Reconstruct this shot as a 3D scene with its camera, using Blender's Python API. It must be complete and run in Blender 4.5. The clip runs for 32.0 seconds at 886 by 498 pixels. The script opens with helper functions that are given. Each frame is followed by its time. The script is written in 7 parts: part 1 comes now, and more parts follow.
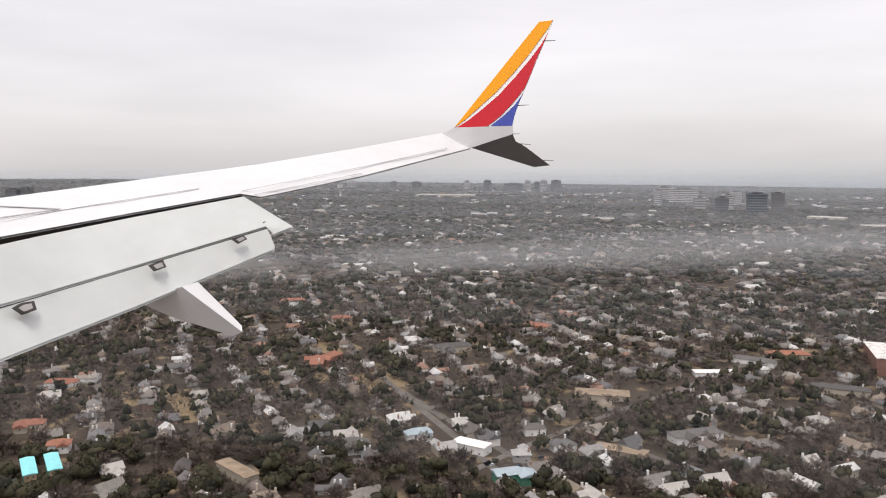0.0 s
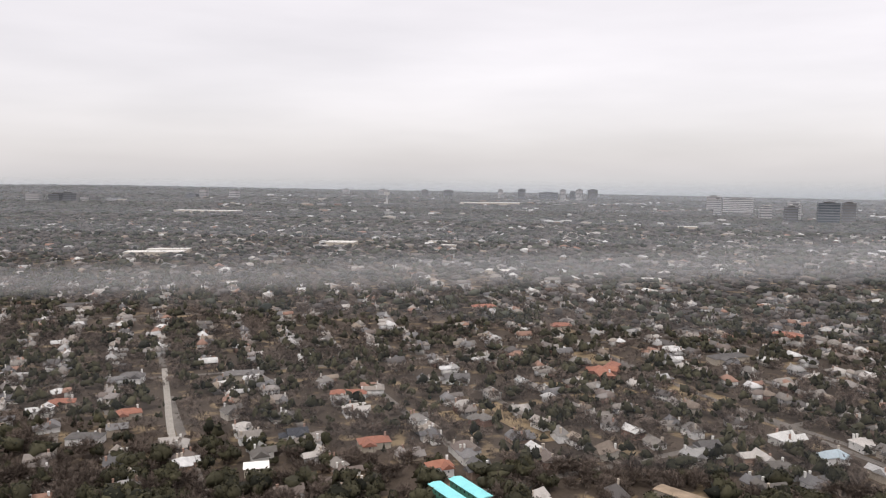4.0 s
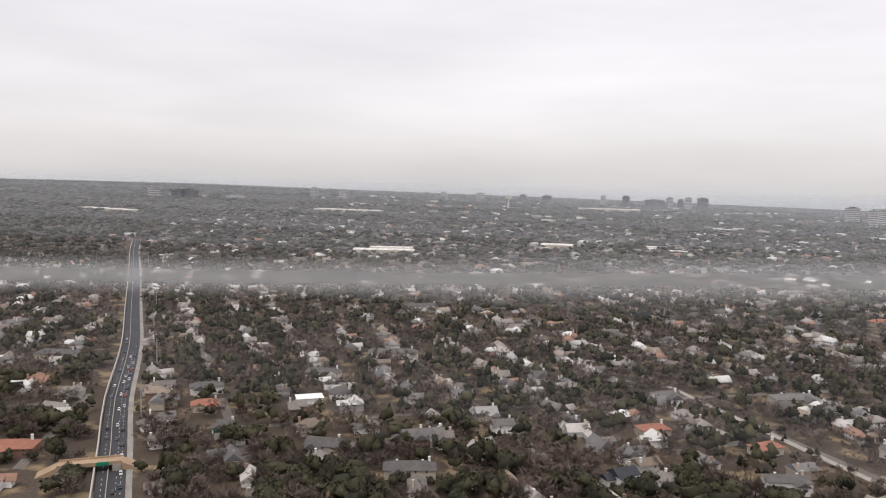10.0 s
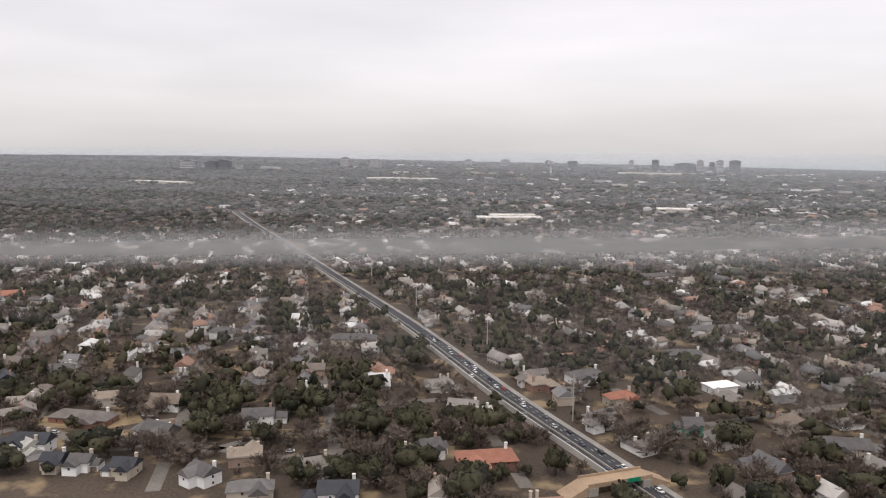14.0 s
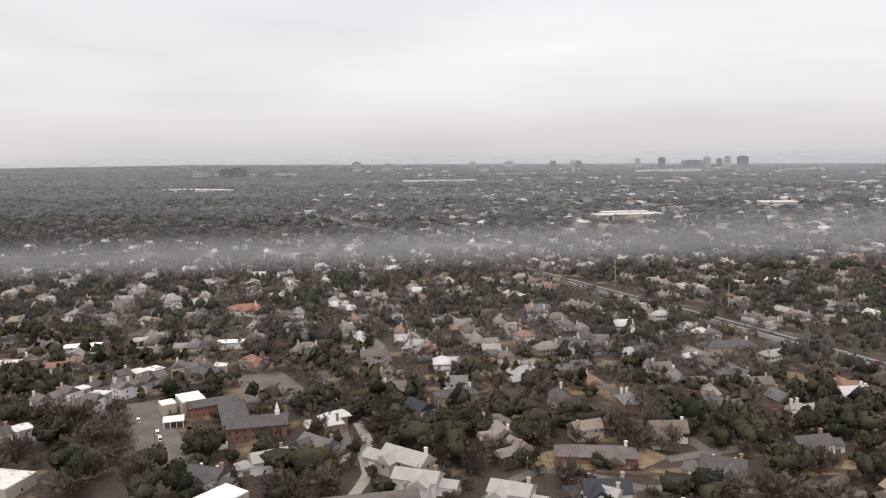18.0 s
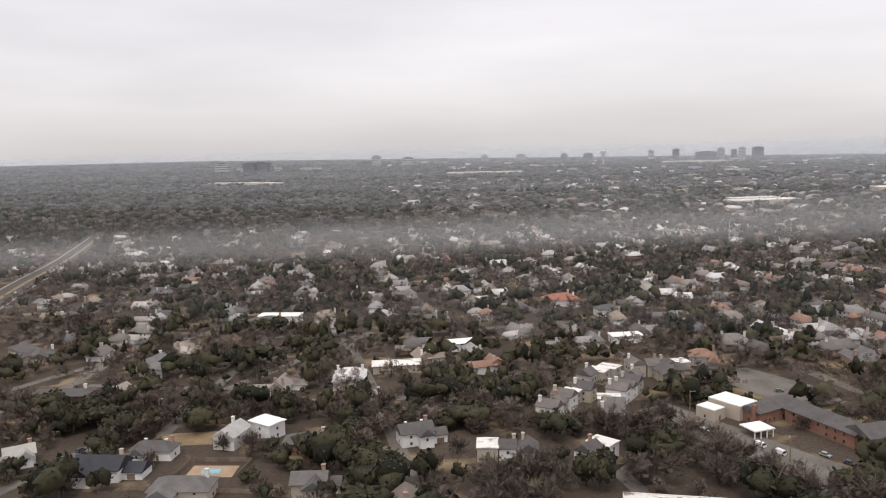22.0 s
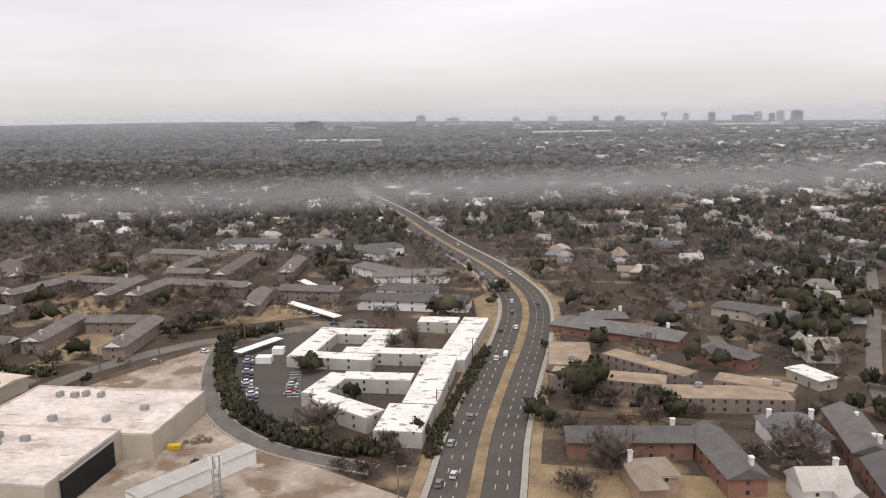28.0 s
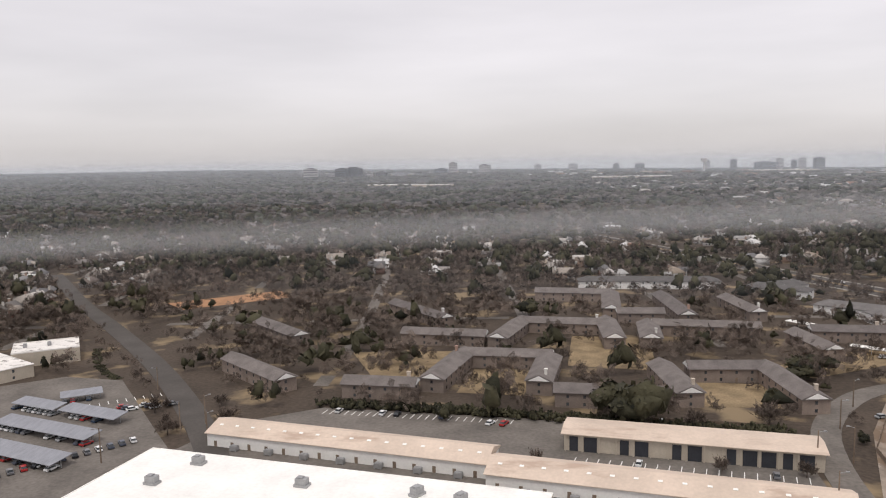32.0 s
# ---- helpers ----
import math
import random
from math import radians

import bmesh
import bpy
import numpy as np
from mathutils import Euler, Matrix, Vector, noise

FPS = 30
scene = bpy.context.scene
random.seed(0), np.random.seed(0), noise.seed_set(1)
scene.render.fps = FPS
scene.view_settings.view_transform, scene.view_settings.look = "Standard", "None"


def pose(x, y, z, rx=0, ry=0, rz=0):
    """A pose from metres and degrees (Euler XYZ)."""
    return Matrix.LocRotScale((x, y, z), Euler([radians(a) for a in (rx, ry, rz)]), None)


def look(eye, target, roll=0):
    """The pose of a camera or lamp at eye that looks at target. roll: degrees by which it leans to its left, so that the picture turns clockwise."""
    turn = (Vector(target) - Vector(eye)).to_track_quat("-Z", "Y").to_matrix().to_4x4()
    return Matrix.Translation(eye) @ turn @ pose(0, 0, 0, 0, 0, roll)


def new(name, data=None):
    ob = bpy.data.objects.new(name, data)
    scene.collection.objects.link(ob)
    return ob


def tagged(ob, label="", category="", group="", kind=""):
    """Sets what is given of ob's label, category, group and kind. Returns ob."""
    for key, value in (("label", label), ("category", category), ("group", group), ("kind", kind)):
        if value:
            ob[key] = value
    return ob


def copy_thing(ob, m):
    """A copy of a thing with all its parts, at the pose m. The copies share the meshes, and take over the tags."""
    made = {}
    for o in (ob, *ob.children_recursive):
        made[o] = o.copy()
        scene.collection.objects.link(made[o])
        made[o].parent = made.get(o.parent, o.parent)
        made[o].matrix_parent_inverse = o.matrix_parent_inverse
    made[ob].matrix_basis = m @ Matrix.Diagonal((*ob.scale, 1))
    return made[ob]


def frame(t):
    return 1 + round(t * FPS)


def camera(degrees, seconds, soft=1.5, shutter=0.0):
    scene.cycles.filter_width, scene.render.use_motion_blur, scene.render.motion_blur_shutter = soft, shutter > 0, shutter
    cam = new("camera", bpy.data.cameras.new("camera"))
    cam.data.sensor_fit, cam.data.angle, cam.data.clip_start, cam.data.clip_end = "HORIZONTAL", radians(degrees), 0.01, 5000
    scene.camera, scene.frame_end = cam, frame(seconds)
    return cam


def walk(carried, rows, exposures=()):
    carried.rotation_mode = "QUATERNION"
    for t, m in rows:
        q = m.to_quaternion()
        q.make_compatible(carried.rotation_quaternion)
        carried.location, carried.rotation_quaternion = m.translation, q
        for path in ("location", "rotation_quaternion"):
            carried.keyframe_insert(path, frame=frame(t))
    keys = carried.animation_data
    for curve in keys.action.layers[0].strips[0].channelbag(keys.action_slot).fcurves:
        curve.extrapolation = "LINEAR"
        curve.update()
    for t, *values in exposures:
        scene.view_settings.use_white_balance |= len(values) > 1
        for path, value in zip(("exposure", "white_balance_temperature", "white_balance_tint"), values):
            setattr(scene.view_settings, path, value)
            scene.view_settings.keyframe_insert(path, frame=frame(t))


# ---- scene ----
cam = camera(59.90, 32.0, soft=1.1)
PATH = [
    (0.0, -0.00, 0.00, 107.98, 83.501, 0.177, 13.349),
    (0.5, -18.49, 0.07, 106.84, 83.509, 0.130, 13.280),
    (1.0, -36.97, 0.14, 105.71, 83.490, 0.146, 13.331),
    (1.5, -55.46, 0.20, 104.58, 83.463, 0.151, 13.380),
    (2.0, -73.95, 0.27, 103.46, 83.482, -0.031, 13.398),
    (2.5, -92.44, 0.33, 102.34, 83.657, -0.070, 13.587),
    (3.0, -110.92, 0.39, 101.23, 83.945, -0.352, 13.627),
    (3.5, -129.41, 0.44, 100.13, 84.302, -0.280, 13.522),
    (5.5, -203.37, 0.65, 95.79, 83.862, -0.545, 13.185),
    (6.0, -221.86, 0.69, 94.72, 83.729, -1.061, 13.215),
    (6.5, -240.35, 0.73, 93.66, 83.742, -1.652, 13.483),
    (7.0, -258.85, 0.77, 92.60, 84.031, -2.060, 13.986),
    (7.5, -277.34, 0.81, 91.55, 84.415, -2.337, 14.601),
    (8.0, -295.83, 0.85, 90.51, 84.818, -2.263, 15.408),
    (8.5, -314.33, 0.88, 89.47, 85.123, -2.190, 16.231),
    (9.0, -332.82, 0.92, 88.44, 85.167, -2.013, 16.874),
    (9.5, -351.31, 0.95, 87.42, 84.983, -1.746, 17.224),
    (10.0, -369.81, 0.97, 86.40, 84.644, -1.447, 17.413),
    (10.5, -388.30, 1.00, 85.39, 84.272, -1.024, 17.480),
    (11.0, -406.80, 1.02, 84.39, 83.964, -0.631, 17.421),
    (11.5, -425.29, 1.04, 83.39, 83.702, -0.418, 17.252),
    (12.0, -443.79, 1.06, 82.40, 83.449, -0.328, 17.005),
    (12.5, -462.29, 1.08, 81.41, 83.202, -0.331, 16.841),
    (13.0, -480.78, 1.09, 80.43, 82.955, -0.420, 16.846),
    (13.5, -499.28, 1.11, 79.46, 82.670, -0.380, 16.911),
    (14.0, -517.78, 1.12, 78.50, 82.348, -0.378, 16.912),
    (14.5, -536.28, 1.12, 77.54, 82.009, -0.268, 16.815),
    (16.5, -610.28, 1.13, 73.77, 81.414, 0.544, 15.916),
    (17.0, -628.78, 1.13, 72.84, 81.828, 0.628, 15.521),
    (17.5, -647.28, 1.12, 71.92, 82.353, 0.881, 15.217),
    (18.0, -665.78, 1.12, 71.01, 82.686, 1.020, 14.859),
    (18.5, -684.28, 1.11, 70.10, 82.731, 1.014, 14.533),
    (19.0, -702.78, 1.09, 69.20, 82.648, 1.466, 14.298),
    (19.5, -721.29, 1.08, 68.31, 82.426, 1.713, 14.094),
    (20.0, -739.79, 1.06, 67.42, 82.161, 1.711, 13.889),
    (20.5, -758.29, 1.04, 66.54, 81.979, 1.836, 13.773),
    (21.0, -776.80, 1.02, 65.66, 81.973, 1.751, 13.589),
    (21.5, -795.30, 1.00, 64.80, 82.059, 1.623, 13.443),
    (22.0, -813.81, 0.97, 63.94, 82.342, 1.494, 13.322),
    (22.5, -832.31, 0.95, 63.08, 82.597, 1.121, 13.167),
    (23.0, -850.82, 0.92, 62.23, 82.919, 0.914, 13.006),
    (23.5, -869.33, 0.88, 61.39, 83.170, 0.831, 12.861),
    (24.0, -887.83, 0.85, 60.56, 83.184, 0.549, 12.584),
    (24.5, -906.34, 0.81, 59.73, 83.087, 0.493, 12.334),
    (26.5, -980.37, 0.65, 56.48, 80.902, 1.074, 11.562),
    (27.0, -998.88, 0.60, 55.68, 80.251, 1.077, 11.530),
    (27.5, -1017.39, 0.55, 54.89, 79.828, 1.057, 11.694),
    (28.0, -1035.90, 0.50, 54.11, 79.745, 1.040, 11.957),
    (28.5, -1054.41, 0.44, 53.33, 80.132, 0.985, 12.258),
    (29.0, -1072.92, 0.39, 52.56, 81.103, 1.000, 12.457),
    (29.5, -1091.44, 0.33, 51.80, 82.463, 0.963, 12.458),
    (30.0, -1109.95, 0.27, 51.04, 83.739, 0.978, 12.241),
    (30.5, -1128.46, 0.20, 50.29, 84.468, 1.026, 11.940),
    (31.0, -1146.97, 0.14, 49.54, 84.491, 1.097, 11.615),
    (31.5, -1165.49, 0.07, 48.81, 83.971, 1.180, 11.389),
    (32.0, -1184.00, -0.00, 48.08, 83.325, 1.104, 11.111),
]
walk(cam, [(t, pose(*p)) for t, *p in PATH], [(0.0, 0.05), (12.0, 0.06), (24.0, 0.0), (28.0, 0.06), (30.0, -0.04), (32.0, -0.12)])

# ---- sky and light: a bright, even overcast ----
world = bpy.data.worlds.new("overcast_sky")
scene.world = world
world.use_nodes = True
wt = world.node_tree
wt.nodes.clear()


def wnode(kind, **values):
    n = wt.nodes.new(kind)
    for key, value in values.items():
        n.inputs[key].default_value = value
    return n


w_out = wnode("ShaderNodeOutputWorld")
w_add = wnode("ShaderNodeAddShader")
w_cloud = wnode("ShaderNodeBackground", Strength=1.0)
w_clear = wnode("ShaderNodeBackground", Strength=0.02)
w_sky = wnode("ShaderNodeTexSky")
w_sky.sky_type, w_sky.sun_disc, w_sky.sun_elevation, w_sky.sun_rotation = "NISHITA", False, radians(66), radians(200)
w_co = wnode("ShaderNodeTexCoord")
w_sep = wnode("ShaderNodeSeparateXYZ")
w_map = wnode("ShaderNodeMapping", Scale=(1.6, 1.6, 9.0))
w_noise = wnode("ShaderNodeTexNoise", Scale=1.3, Detail=5.0, Roughness=0.5)
w_wide = wnode("ShaderNodeTexNoise", Scale=0.55, Detail=2.0)
w_ramp = wnode("ShaderNodeValToRGB")
w_ramp.color_ramp.elements[0].position, w_ramp.color_ramp.elements[0].color = 0.0, (0.10, 0.10, 0.105, 1)
w_ramp.color_ramp.elements[1].position, w_ramp.color_ramp.elements[1].color = 1.0, (0.93, 0.885, 0.90, 1)
for place, colour in ((0.478, (0.17, 0.18, 0.20)), (0.487, (0.44, 0.45, 0.475)), (0.494, (0.58, 0.565, 0.582)), (0.5003, (0.63, 0.60, 0.613)), (0.53, (0.725, 0.68, 0.693)), (0.58, (0.83, 0.777, 0.79)), (0.66, (0.91, 0.853, 0.867))):
    e = w_ramp.color_ramp.elements.new(place)
    e.color = (*colour, 1)
w_half = wnode("ShaderNodeMath")
w_half.operation = "MULTIPLY_ADD"
w_half.inputs[1].default_value, w_half.inputs[2].default_value = 0.5, 0.5
w_range = wnode("ShaderNodeMapRange")
w_range.inputs["From Min"].default_value, w_range.inputs["From Max"].default_value = 0.3, 0.7
w_range.inputs["To Min"].default_value, w_range.inputs["To Max"].default_value = 0.90, 1.08
w_range2 = wnode("ShaderNodeMapRange")
w_range2.inputs["From Min"].default_value, w_range2.inputs["From Max"].default_value = 0.3, 0.7
w_range2.inputs["To Min"].default_value, w_range2.inputs["To Max"].default_value = 0.93, 1.06
w_mul = wnode("ShaderNodeMath")
w_mul.operation = "MULTIPLY"
w_tint = wnode("ShaderNodeVectorMath")
w_tint.operation = "SCALE"
for a, b in (
    (w_co.outputs["Generated"], w_sep.inputs[0]), (w_sep.outputs[2], w_half.inputs[0]), (w_half.outputs[0], w_ramp.inputs[0]),
    (w_co.outputs["Generated"], w_map.inputs[0]), (w_map.outputs[0], w_noise.inputs[0]), (w_map.outputs[0], w_wide.inputs[0]),
    (w_noise.outputs[0], w_range.inputs[0]), (w_wide.outputs[0], w_range2.inputs[0]), (w_range.outputs[0], w_mul.inputs[0]),
    (w_range2.outputs[0], w_mul.inputs[1]), (w_ramp.outputs[0], w_tint.inputs[0]), (w_mul.outputs[0], w_tint.inputs["Scale"]),
    (w_tint.outputs[0], w_cloud.inputs[0]), (w_sky.outputs[0], w_clear.inputs[0]), (w_cloud.outputs[0], w_add.inputs[0]),
    (w_clear.outputs[0], w_add.inputs[1]), (w_add.outputs[0], w_out.inputs[0]),
):
    wt.links.new(a, b)

sun = new("sun", bpy.data.lights.new("sun", "SUN"))
sun.data.energy, sun.data.angle, sun.data.color = 1.45, radians(18), (1.0, 0.945, 0.87)
sun.matrix_world = look((-300, -400, 900), (-300, 0, 0))

# ---- materials ----
def material(name, cols, rough=0.85, rnd="", fine=(3.0, 0.25), broad=(0.25, 0.25), bump=0.0, metal=0.0, streak=None):
    """A procedural surface: colours picked by chance per object or per piece, worn by noise at two scales."""
    m = bpy.data.materials.new(name)
    m.use_nodes = True
    t = m.node_tree
    bsdf = t.nodes["Principled BSDF"]
    bsdf.inputs["Roughness"].default_value, bsdf.inputs["Metallic"].default_value = rough, metal
    bsdf.inputs["Specular IOR Level"].default_value = 0.25
    ramp = t.nodes.new("ShaderNodeValToRGB")
    ramp.color_ramp.interpolation = "CONSTANT" if len(cols) > 2 else "LINEAR"
    el = ramp.color_ramp.elements
    while len(el) < len(cols):
        el.new(1.0)
    for k, c in enumerate(cols):
        el[k].position, el[k].color = k / max(len(cols), 2), (*c, 1)
    if len(cols) == 1:
        el[1].color = (*cols[0], 1)
    if rnd == "object":
        t.links.new(t.nodes.new("ShaderNodeObjectInfo").outputs["Random"], ramp.inputs[0])
    elif rnd == "island":
        t.links.new(t.nodes.new("ShaderNodeNewGeometry").outputs["Random Per Island"], ramp.inputs[0])
    geo = t.nodes.new("ShaderNodeNewGeometry")
    last = ramp.outputs[0]
    height = None
    for scale, amount in (fine, broad):
        n = t.nodes.new("ShaderNodeTexNoise")
        n.inputs["Scale"].default_value, n.inputs["Detail"].default_value = scale, 4.0
        if streak:
            mp = t.nodes.new("ShaderNodeMapping")
            mp.inputs["Scale"].default_value = streak
            t.links.new(geo.outputs["Position"], mp.inputs[0])
            t.links.new(mp.outputs[0], n.inputs["Vector"])
        else:
            t.links.new(geo.outputs["Position"], n.inputs["Vector"])
        r = t.nodes.new("ShaderNodeMapRange")
        r.inputs["From Min"].default_value, r.inputs["From Max"].default_value = 0.25, 0.75
        r.inputs["To Min"].default_value, r.inputs["To Max"].default_value = 1 - amount, 1 + amount
        t.links.new(n.outputs[0], r.inputs[0])
        s = t.nodes.new("ShaderNodeVectorMath")
        s.operation = "SCALE"
        t.links.new(last, s.inputs[0])
        t.links.new(r.outputs[0], s.inputs["Scale"])
        last = s.outputs[0]
        height = height or n.outputs[0]
    t.links.new(last, bsdf.inputs["Base Color"])
    if bump:
        b = t.nodes.new("ShaderNodeBump")
        b.inputs["Strength"].default_value, b.inputs["Distance"].default_value = bump, 0.15
        t.links.new(height, b.inputs["Height"])
        t.links.new(b.outputs[0], bsdf.inputs["Normal"])
    return m


ROOF_TONES = [(0.135, 0.125, 0.12), (0.19, 0.175, 0.165), (0.10, 0.10, 0.105), (0.24, 0.225, 0.21), (0.155, 0.13, 0.11), (0.30, 0.29, 0.28),
              (0.12, 0.12, 0.125), (0.21, 0.18, 0.15), (0.17, 0.165, 0.16), (0.09, 0.085, 0.085), (0.36, 0.35, 0.34), (0.15, 0.15, 0.155),
              (0.22, 0.14, 0.11), (0.20, 0.19, 0.185), (0.13, 0.125, 0.12), (0.18, 0.17, 0.16), (0.11, 0.105, 0.10), (0.23, 0.21, 0.19), (0.16, 0.15, 0.14), (0.58, 0.57, 0.55), (0.14, 0.12, 0.11)]
ROOF_TONES = [(t[0] * 1.30, t[1] * 1.25, t[2] * 1.20) if max(t) < 0.4 else t for t in ROOF_TONES]
WALL_TONES = [(0.62, 0.60, 0.56), (0.26, 0.17, 0.135), (0.42, 0.36, 0.29), (0.70, 0.69, 0.67), (0.32, 0.24, 0.19), (0.52, 0.48, 0.42),
              (0.36, 0.35, 0.34), (0.24, 0.15, 0.12), (0.66, 0.64, 0.60), (0.45, 0.40, 0.34), (0.76, 0.75, 0.73), (0.38, 0.27, 0.21)]
ROOF_TONES += [(0.40, 0.39, 0.38), (0.31, 0.30, 0.29), (0.62, 0.61, 0.60)]
WALL_TONES += [(0.78, 0.77, 0.75), (0.74, 0.72, 0.68), (0.70, 0.68, 0.64), (0.80, 0.79, 0.77), (0.76, 0.75, 0.73)]
M_ROOF = material("shingle_roof", ROOF_TONES, 0.9, "object", (5.0, 0.22), (0.5, 0.15), 0.4)
M_ROOF_FAR = material("shingle_roofs_far", ROOF_TONES, 0.9, "island", (3.0, 0.2), (0.3, 0.15))
M_WALL = material("house_wall", WALL_TONES, 0.85, "object", (4.0, 0.10), (0.6, 0.10))
M_WALL_FAR = material("house_walls_far", WALL_TONES, 0.85, "island", (3.0, 0.12), (0.3, 0.1))
M_GREY_ROOF = material("grey_shingle", [(0.165, 0.155, 0.15), (0.11, 0.103, 0.10)], 0.9, "object", (5.0, 0.22), (0.5, 0.2), 0.4)
M_APT_ROOF = material("weathered_apartment_shingle", [(0.125, 0.11, 0.105), (0.165, 0.145, 0.135)], 0.9, "object", (5.0, 0.25), (0.4, 0.25), 0.4)
M_BLACK_ROOF = material("charcoal_roof_and_bay_shade", [(0.04, 0.042, 0.05)], 0.5, "", (5.0, 0.15), (0.5, 0.15))
M_GATE = material("black_gate_paint", [(0.012, 0.012, 0.016)], 0.5, "", (2.0, 0.2), (0.4, 0.2))
M_LIGHT_ROOF = material("pale_metal_roof", [(0.40, 0.385, 0.355)], 0.6, "", (3.0, 0.08), (0.5, 0.12))
M_TILE_ROOF = material("terracotta_tile_roof", [(0.36, 0.165, 0.11), (0.29, 0.13, 0.09)], 0.8, "object", (6.0, 0.25), (0.6, 0.15), 0.4)
M_TAN_ROOF = material("tan_sheet_roof", [(0.60, 0.49, 0.40)], 0.7, "", (2.0, 0.07), (0.15, 0.14), streak=(1, 1, 1))
M_GRAVEL_ROOF = material("tan_gravel_roof", [(0.30, 0.23, 0.165)], 0.95, "", (4.0, 0.2), (0.3, 0.3))
M_WHITE_ROOF = material("white_membrane_roof", [(0.86, 0.84, 0.80)], 0.6, "", (1.5, 0.06), (0.2, 0.08))
M_STAINED_ROOF = material("stained_white_roof", [(0.74, 0.71, 0.67)], 0.75, "", (2.5, 0.10), (0.25, 0.12))
M_PALE = material("pale_grey_render", [(0.44, 0.42, 0.385)], 0.85, "", (3.0, 0.1), (0.4, 0.12))
M_DIRTY_ROOF = material("grimy_grey_roof", [(0.60, 0.53, 0.48)], 0.85, "", (0.9, 0.18), (0.13, 0.22), streak=(1.0, 1.3, 1.0))
M_CYAN = material("turquoise_roof_underlay", [(0.28, 0.72, 0.74)], 0.6, "", (3.0, 0.08), (0.5, 0.08))
M_GREEN_WRAP = material("green_sheathing_board", [(0.10, 0.28, 0.20)], 0.8, "", (3.0, 0.15), (0.5, 0.15))
M_STEEL_ROOF = material("blue_grey_metal_roof", [(0.38, 0.45, 0.49)], 0.5, "", (3.0, 0.08), (0.5, 0.08))
M_WHITE = material("white_painted_wall", [(0.78, 0.77, 0.75)], 0.8, "", (4.0, 0.06), (0.5, 0.08))
M_CREAM = material("cream_wall", [(0.47, 0.415, 0.34)], 0.85, "", (4.0, 0.08), (0.4, 0.1))
M_BRICK = material("red_brick_wall", [(0.27, 0.145, 0.105), (0.23, 0.13, 0.10)], 0.9, "object", (8.0, 0.3), (0.6, 0.15))
M_APT_WALL = material("brown_brick_wall", [(0.27, 0.215, 0.18), (0.22, 0.18, 0.155)], 0.9, "object", (8.0, 0.25), (0.6, 0.15))
M_TRIM = material("white_trim", [(0.78, 0.77, 0.74)], 0.7, "", (3.0, 0.06), (0.5, 0.06))
M_WINDOW = material("dark_window_glass", [(0.03, 0.035, 0.04), (0.07, 0.075, 0.08)], 0.12, "object", (2.0, 0.2), (0.5, 0.2))
M_CHIMNEY = material("chimney_masonry", [(0.68, 0.66, 0.62), (0.36, 0.24, 0.19), (0.74, 0.72, 0.70), (0.50, 0.43, 0.36)], 0.9, "object", (8.0, 0.2), (1.0, 0.1))
M_ASPHALT = material("worn_asphalt", [(0.082, 0.073, 0.066)], 0.9, "", (2.0, 0.14), (0.12, 0.2))
M_DARK_ASPHALT = material("dark_asphalt", [(0.05, 0.05, 0.055)], 0.85, "", (2.0, 0.15), (0.1, 0.2))
M_LOT = material("patched_parking_asphalt", [(0.155, 0.138, 0.122)], 0.9, "", (1.5, 0.2), (0.15, 0.28))
M_CONCRETE = material("stained_concrete_lot", [(0.33, 0.275, 0.225)], 0.9, "", (0.8, 0.2), (0.12, 0.42))
M_KERB = material("pale_concrete", [(0.33, 0.305, 0.27)], 0.9, "", (3.0, 0.12), (0.4, 0.15))
M_DRY = material("dormant_grass", [(0.245, 0.182, 0.108)], 0.95, "", (2.5, 0.25), (0.25, 0.35), 0.3)
M_VERGE = material("gravelly_concrete_margin", [(0.27, 0.255, 0.235)], 0.95, "", (1.5, 0.2), (0.15, 0.25))
M_MARK = material("worn_road_paint", [(0.40, 0.385, 0.36)], 0.8, "", (6.0, 0.25), (0.5, 0.15))
M_METAL = material("grey_galvanised_metal", [(0.34, 0.34, 0.34)], 0.5, "", (4.0, 0.12), (0.5, 0.1), metal=0.3)
M_CANOPY = material("grey_shade_sheet", [(0.26, 0.265, 0.29)], 0.6, "", (3.0, 0.1), (0.4, 0.15), streak=(3, 1, 1))
M_WOOD = material("weathered_wood", [(0.16, 0.12, 0.09), (0.22, 0.17, 0.13)], 0.9, "object", (5.0, 0.25), (0.6, 0.2))
M_BARK = material("grey_brown_bark", [(0.13, 0.105, 0.09)], 0.95, "", (6.0, 0.3), (0.5, 0.2))
M_TWIG = material("bare_twigs", [(0.054, 0.041, 0.033), (0.132, 0.103, 0.085)], 0.95, "island", (0.5, 0.25), (0.09, 0.50))
M_LEAF = material("evergreen_leaves", [(0.011, 0.012, 0.007), (0.056, 0.052, 0.029)], 0.8, "island", (0.5, 0.25), (0.08, 0.45))
# far copies are greyer and cooler: distance haze put into the tree colour
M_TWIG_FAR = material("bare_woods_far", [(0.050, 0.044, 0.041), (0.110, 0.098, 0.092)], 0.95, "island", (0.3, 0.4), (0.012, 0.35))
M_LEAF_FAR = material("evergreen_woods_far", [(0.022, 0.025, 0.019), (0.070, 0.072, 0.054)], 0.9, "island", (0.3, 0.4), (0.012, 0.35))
M_TOWER_GLASS = material("dark_glass_facade", [(0.030, 0.045, 0.060), (0.045, 0.055, 0.070)], 0.4, "object", (0.3, 0.1), (0.02, 0.1))
M_TOWER = material("tower_facade", [(0.085, 0.08, 0.078), (0.14, 0.13, 0.125), (0.10, 0.10, 0.105)], 0.5, "object", (0.3, 0.1), (0.02, 0.1))
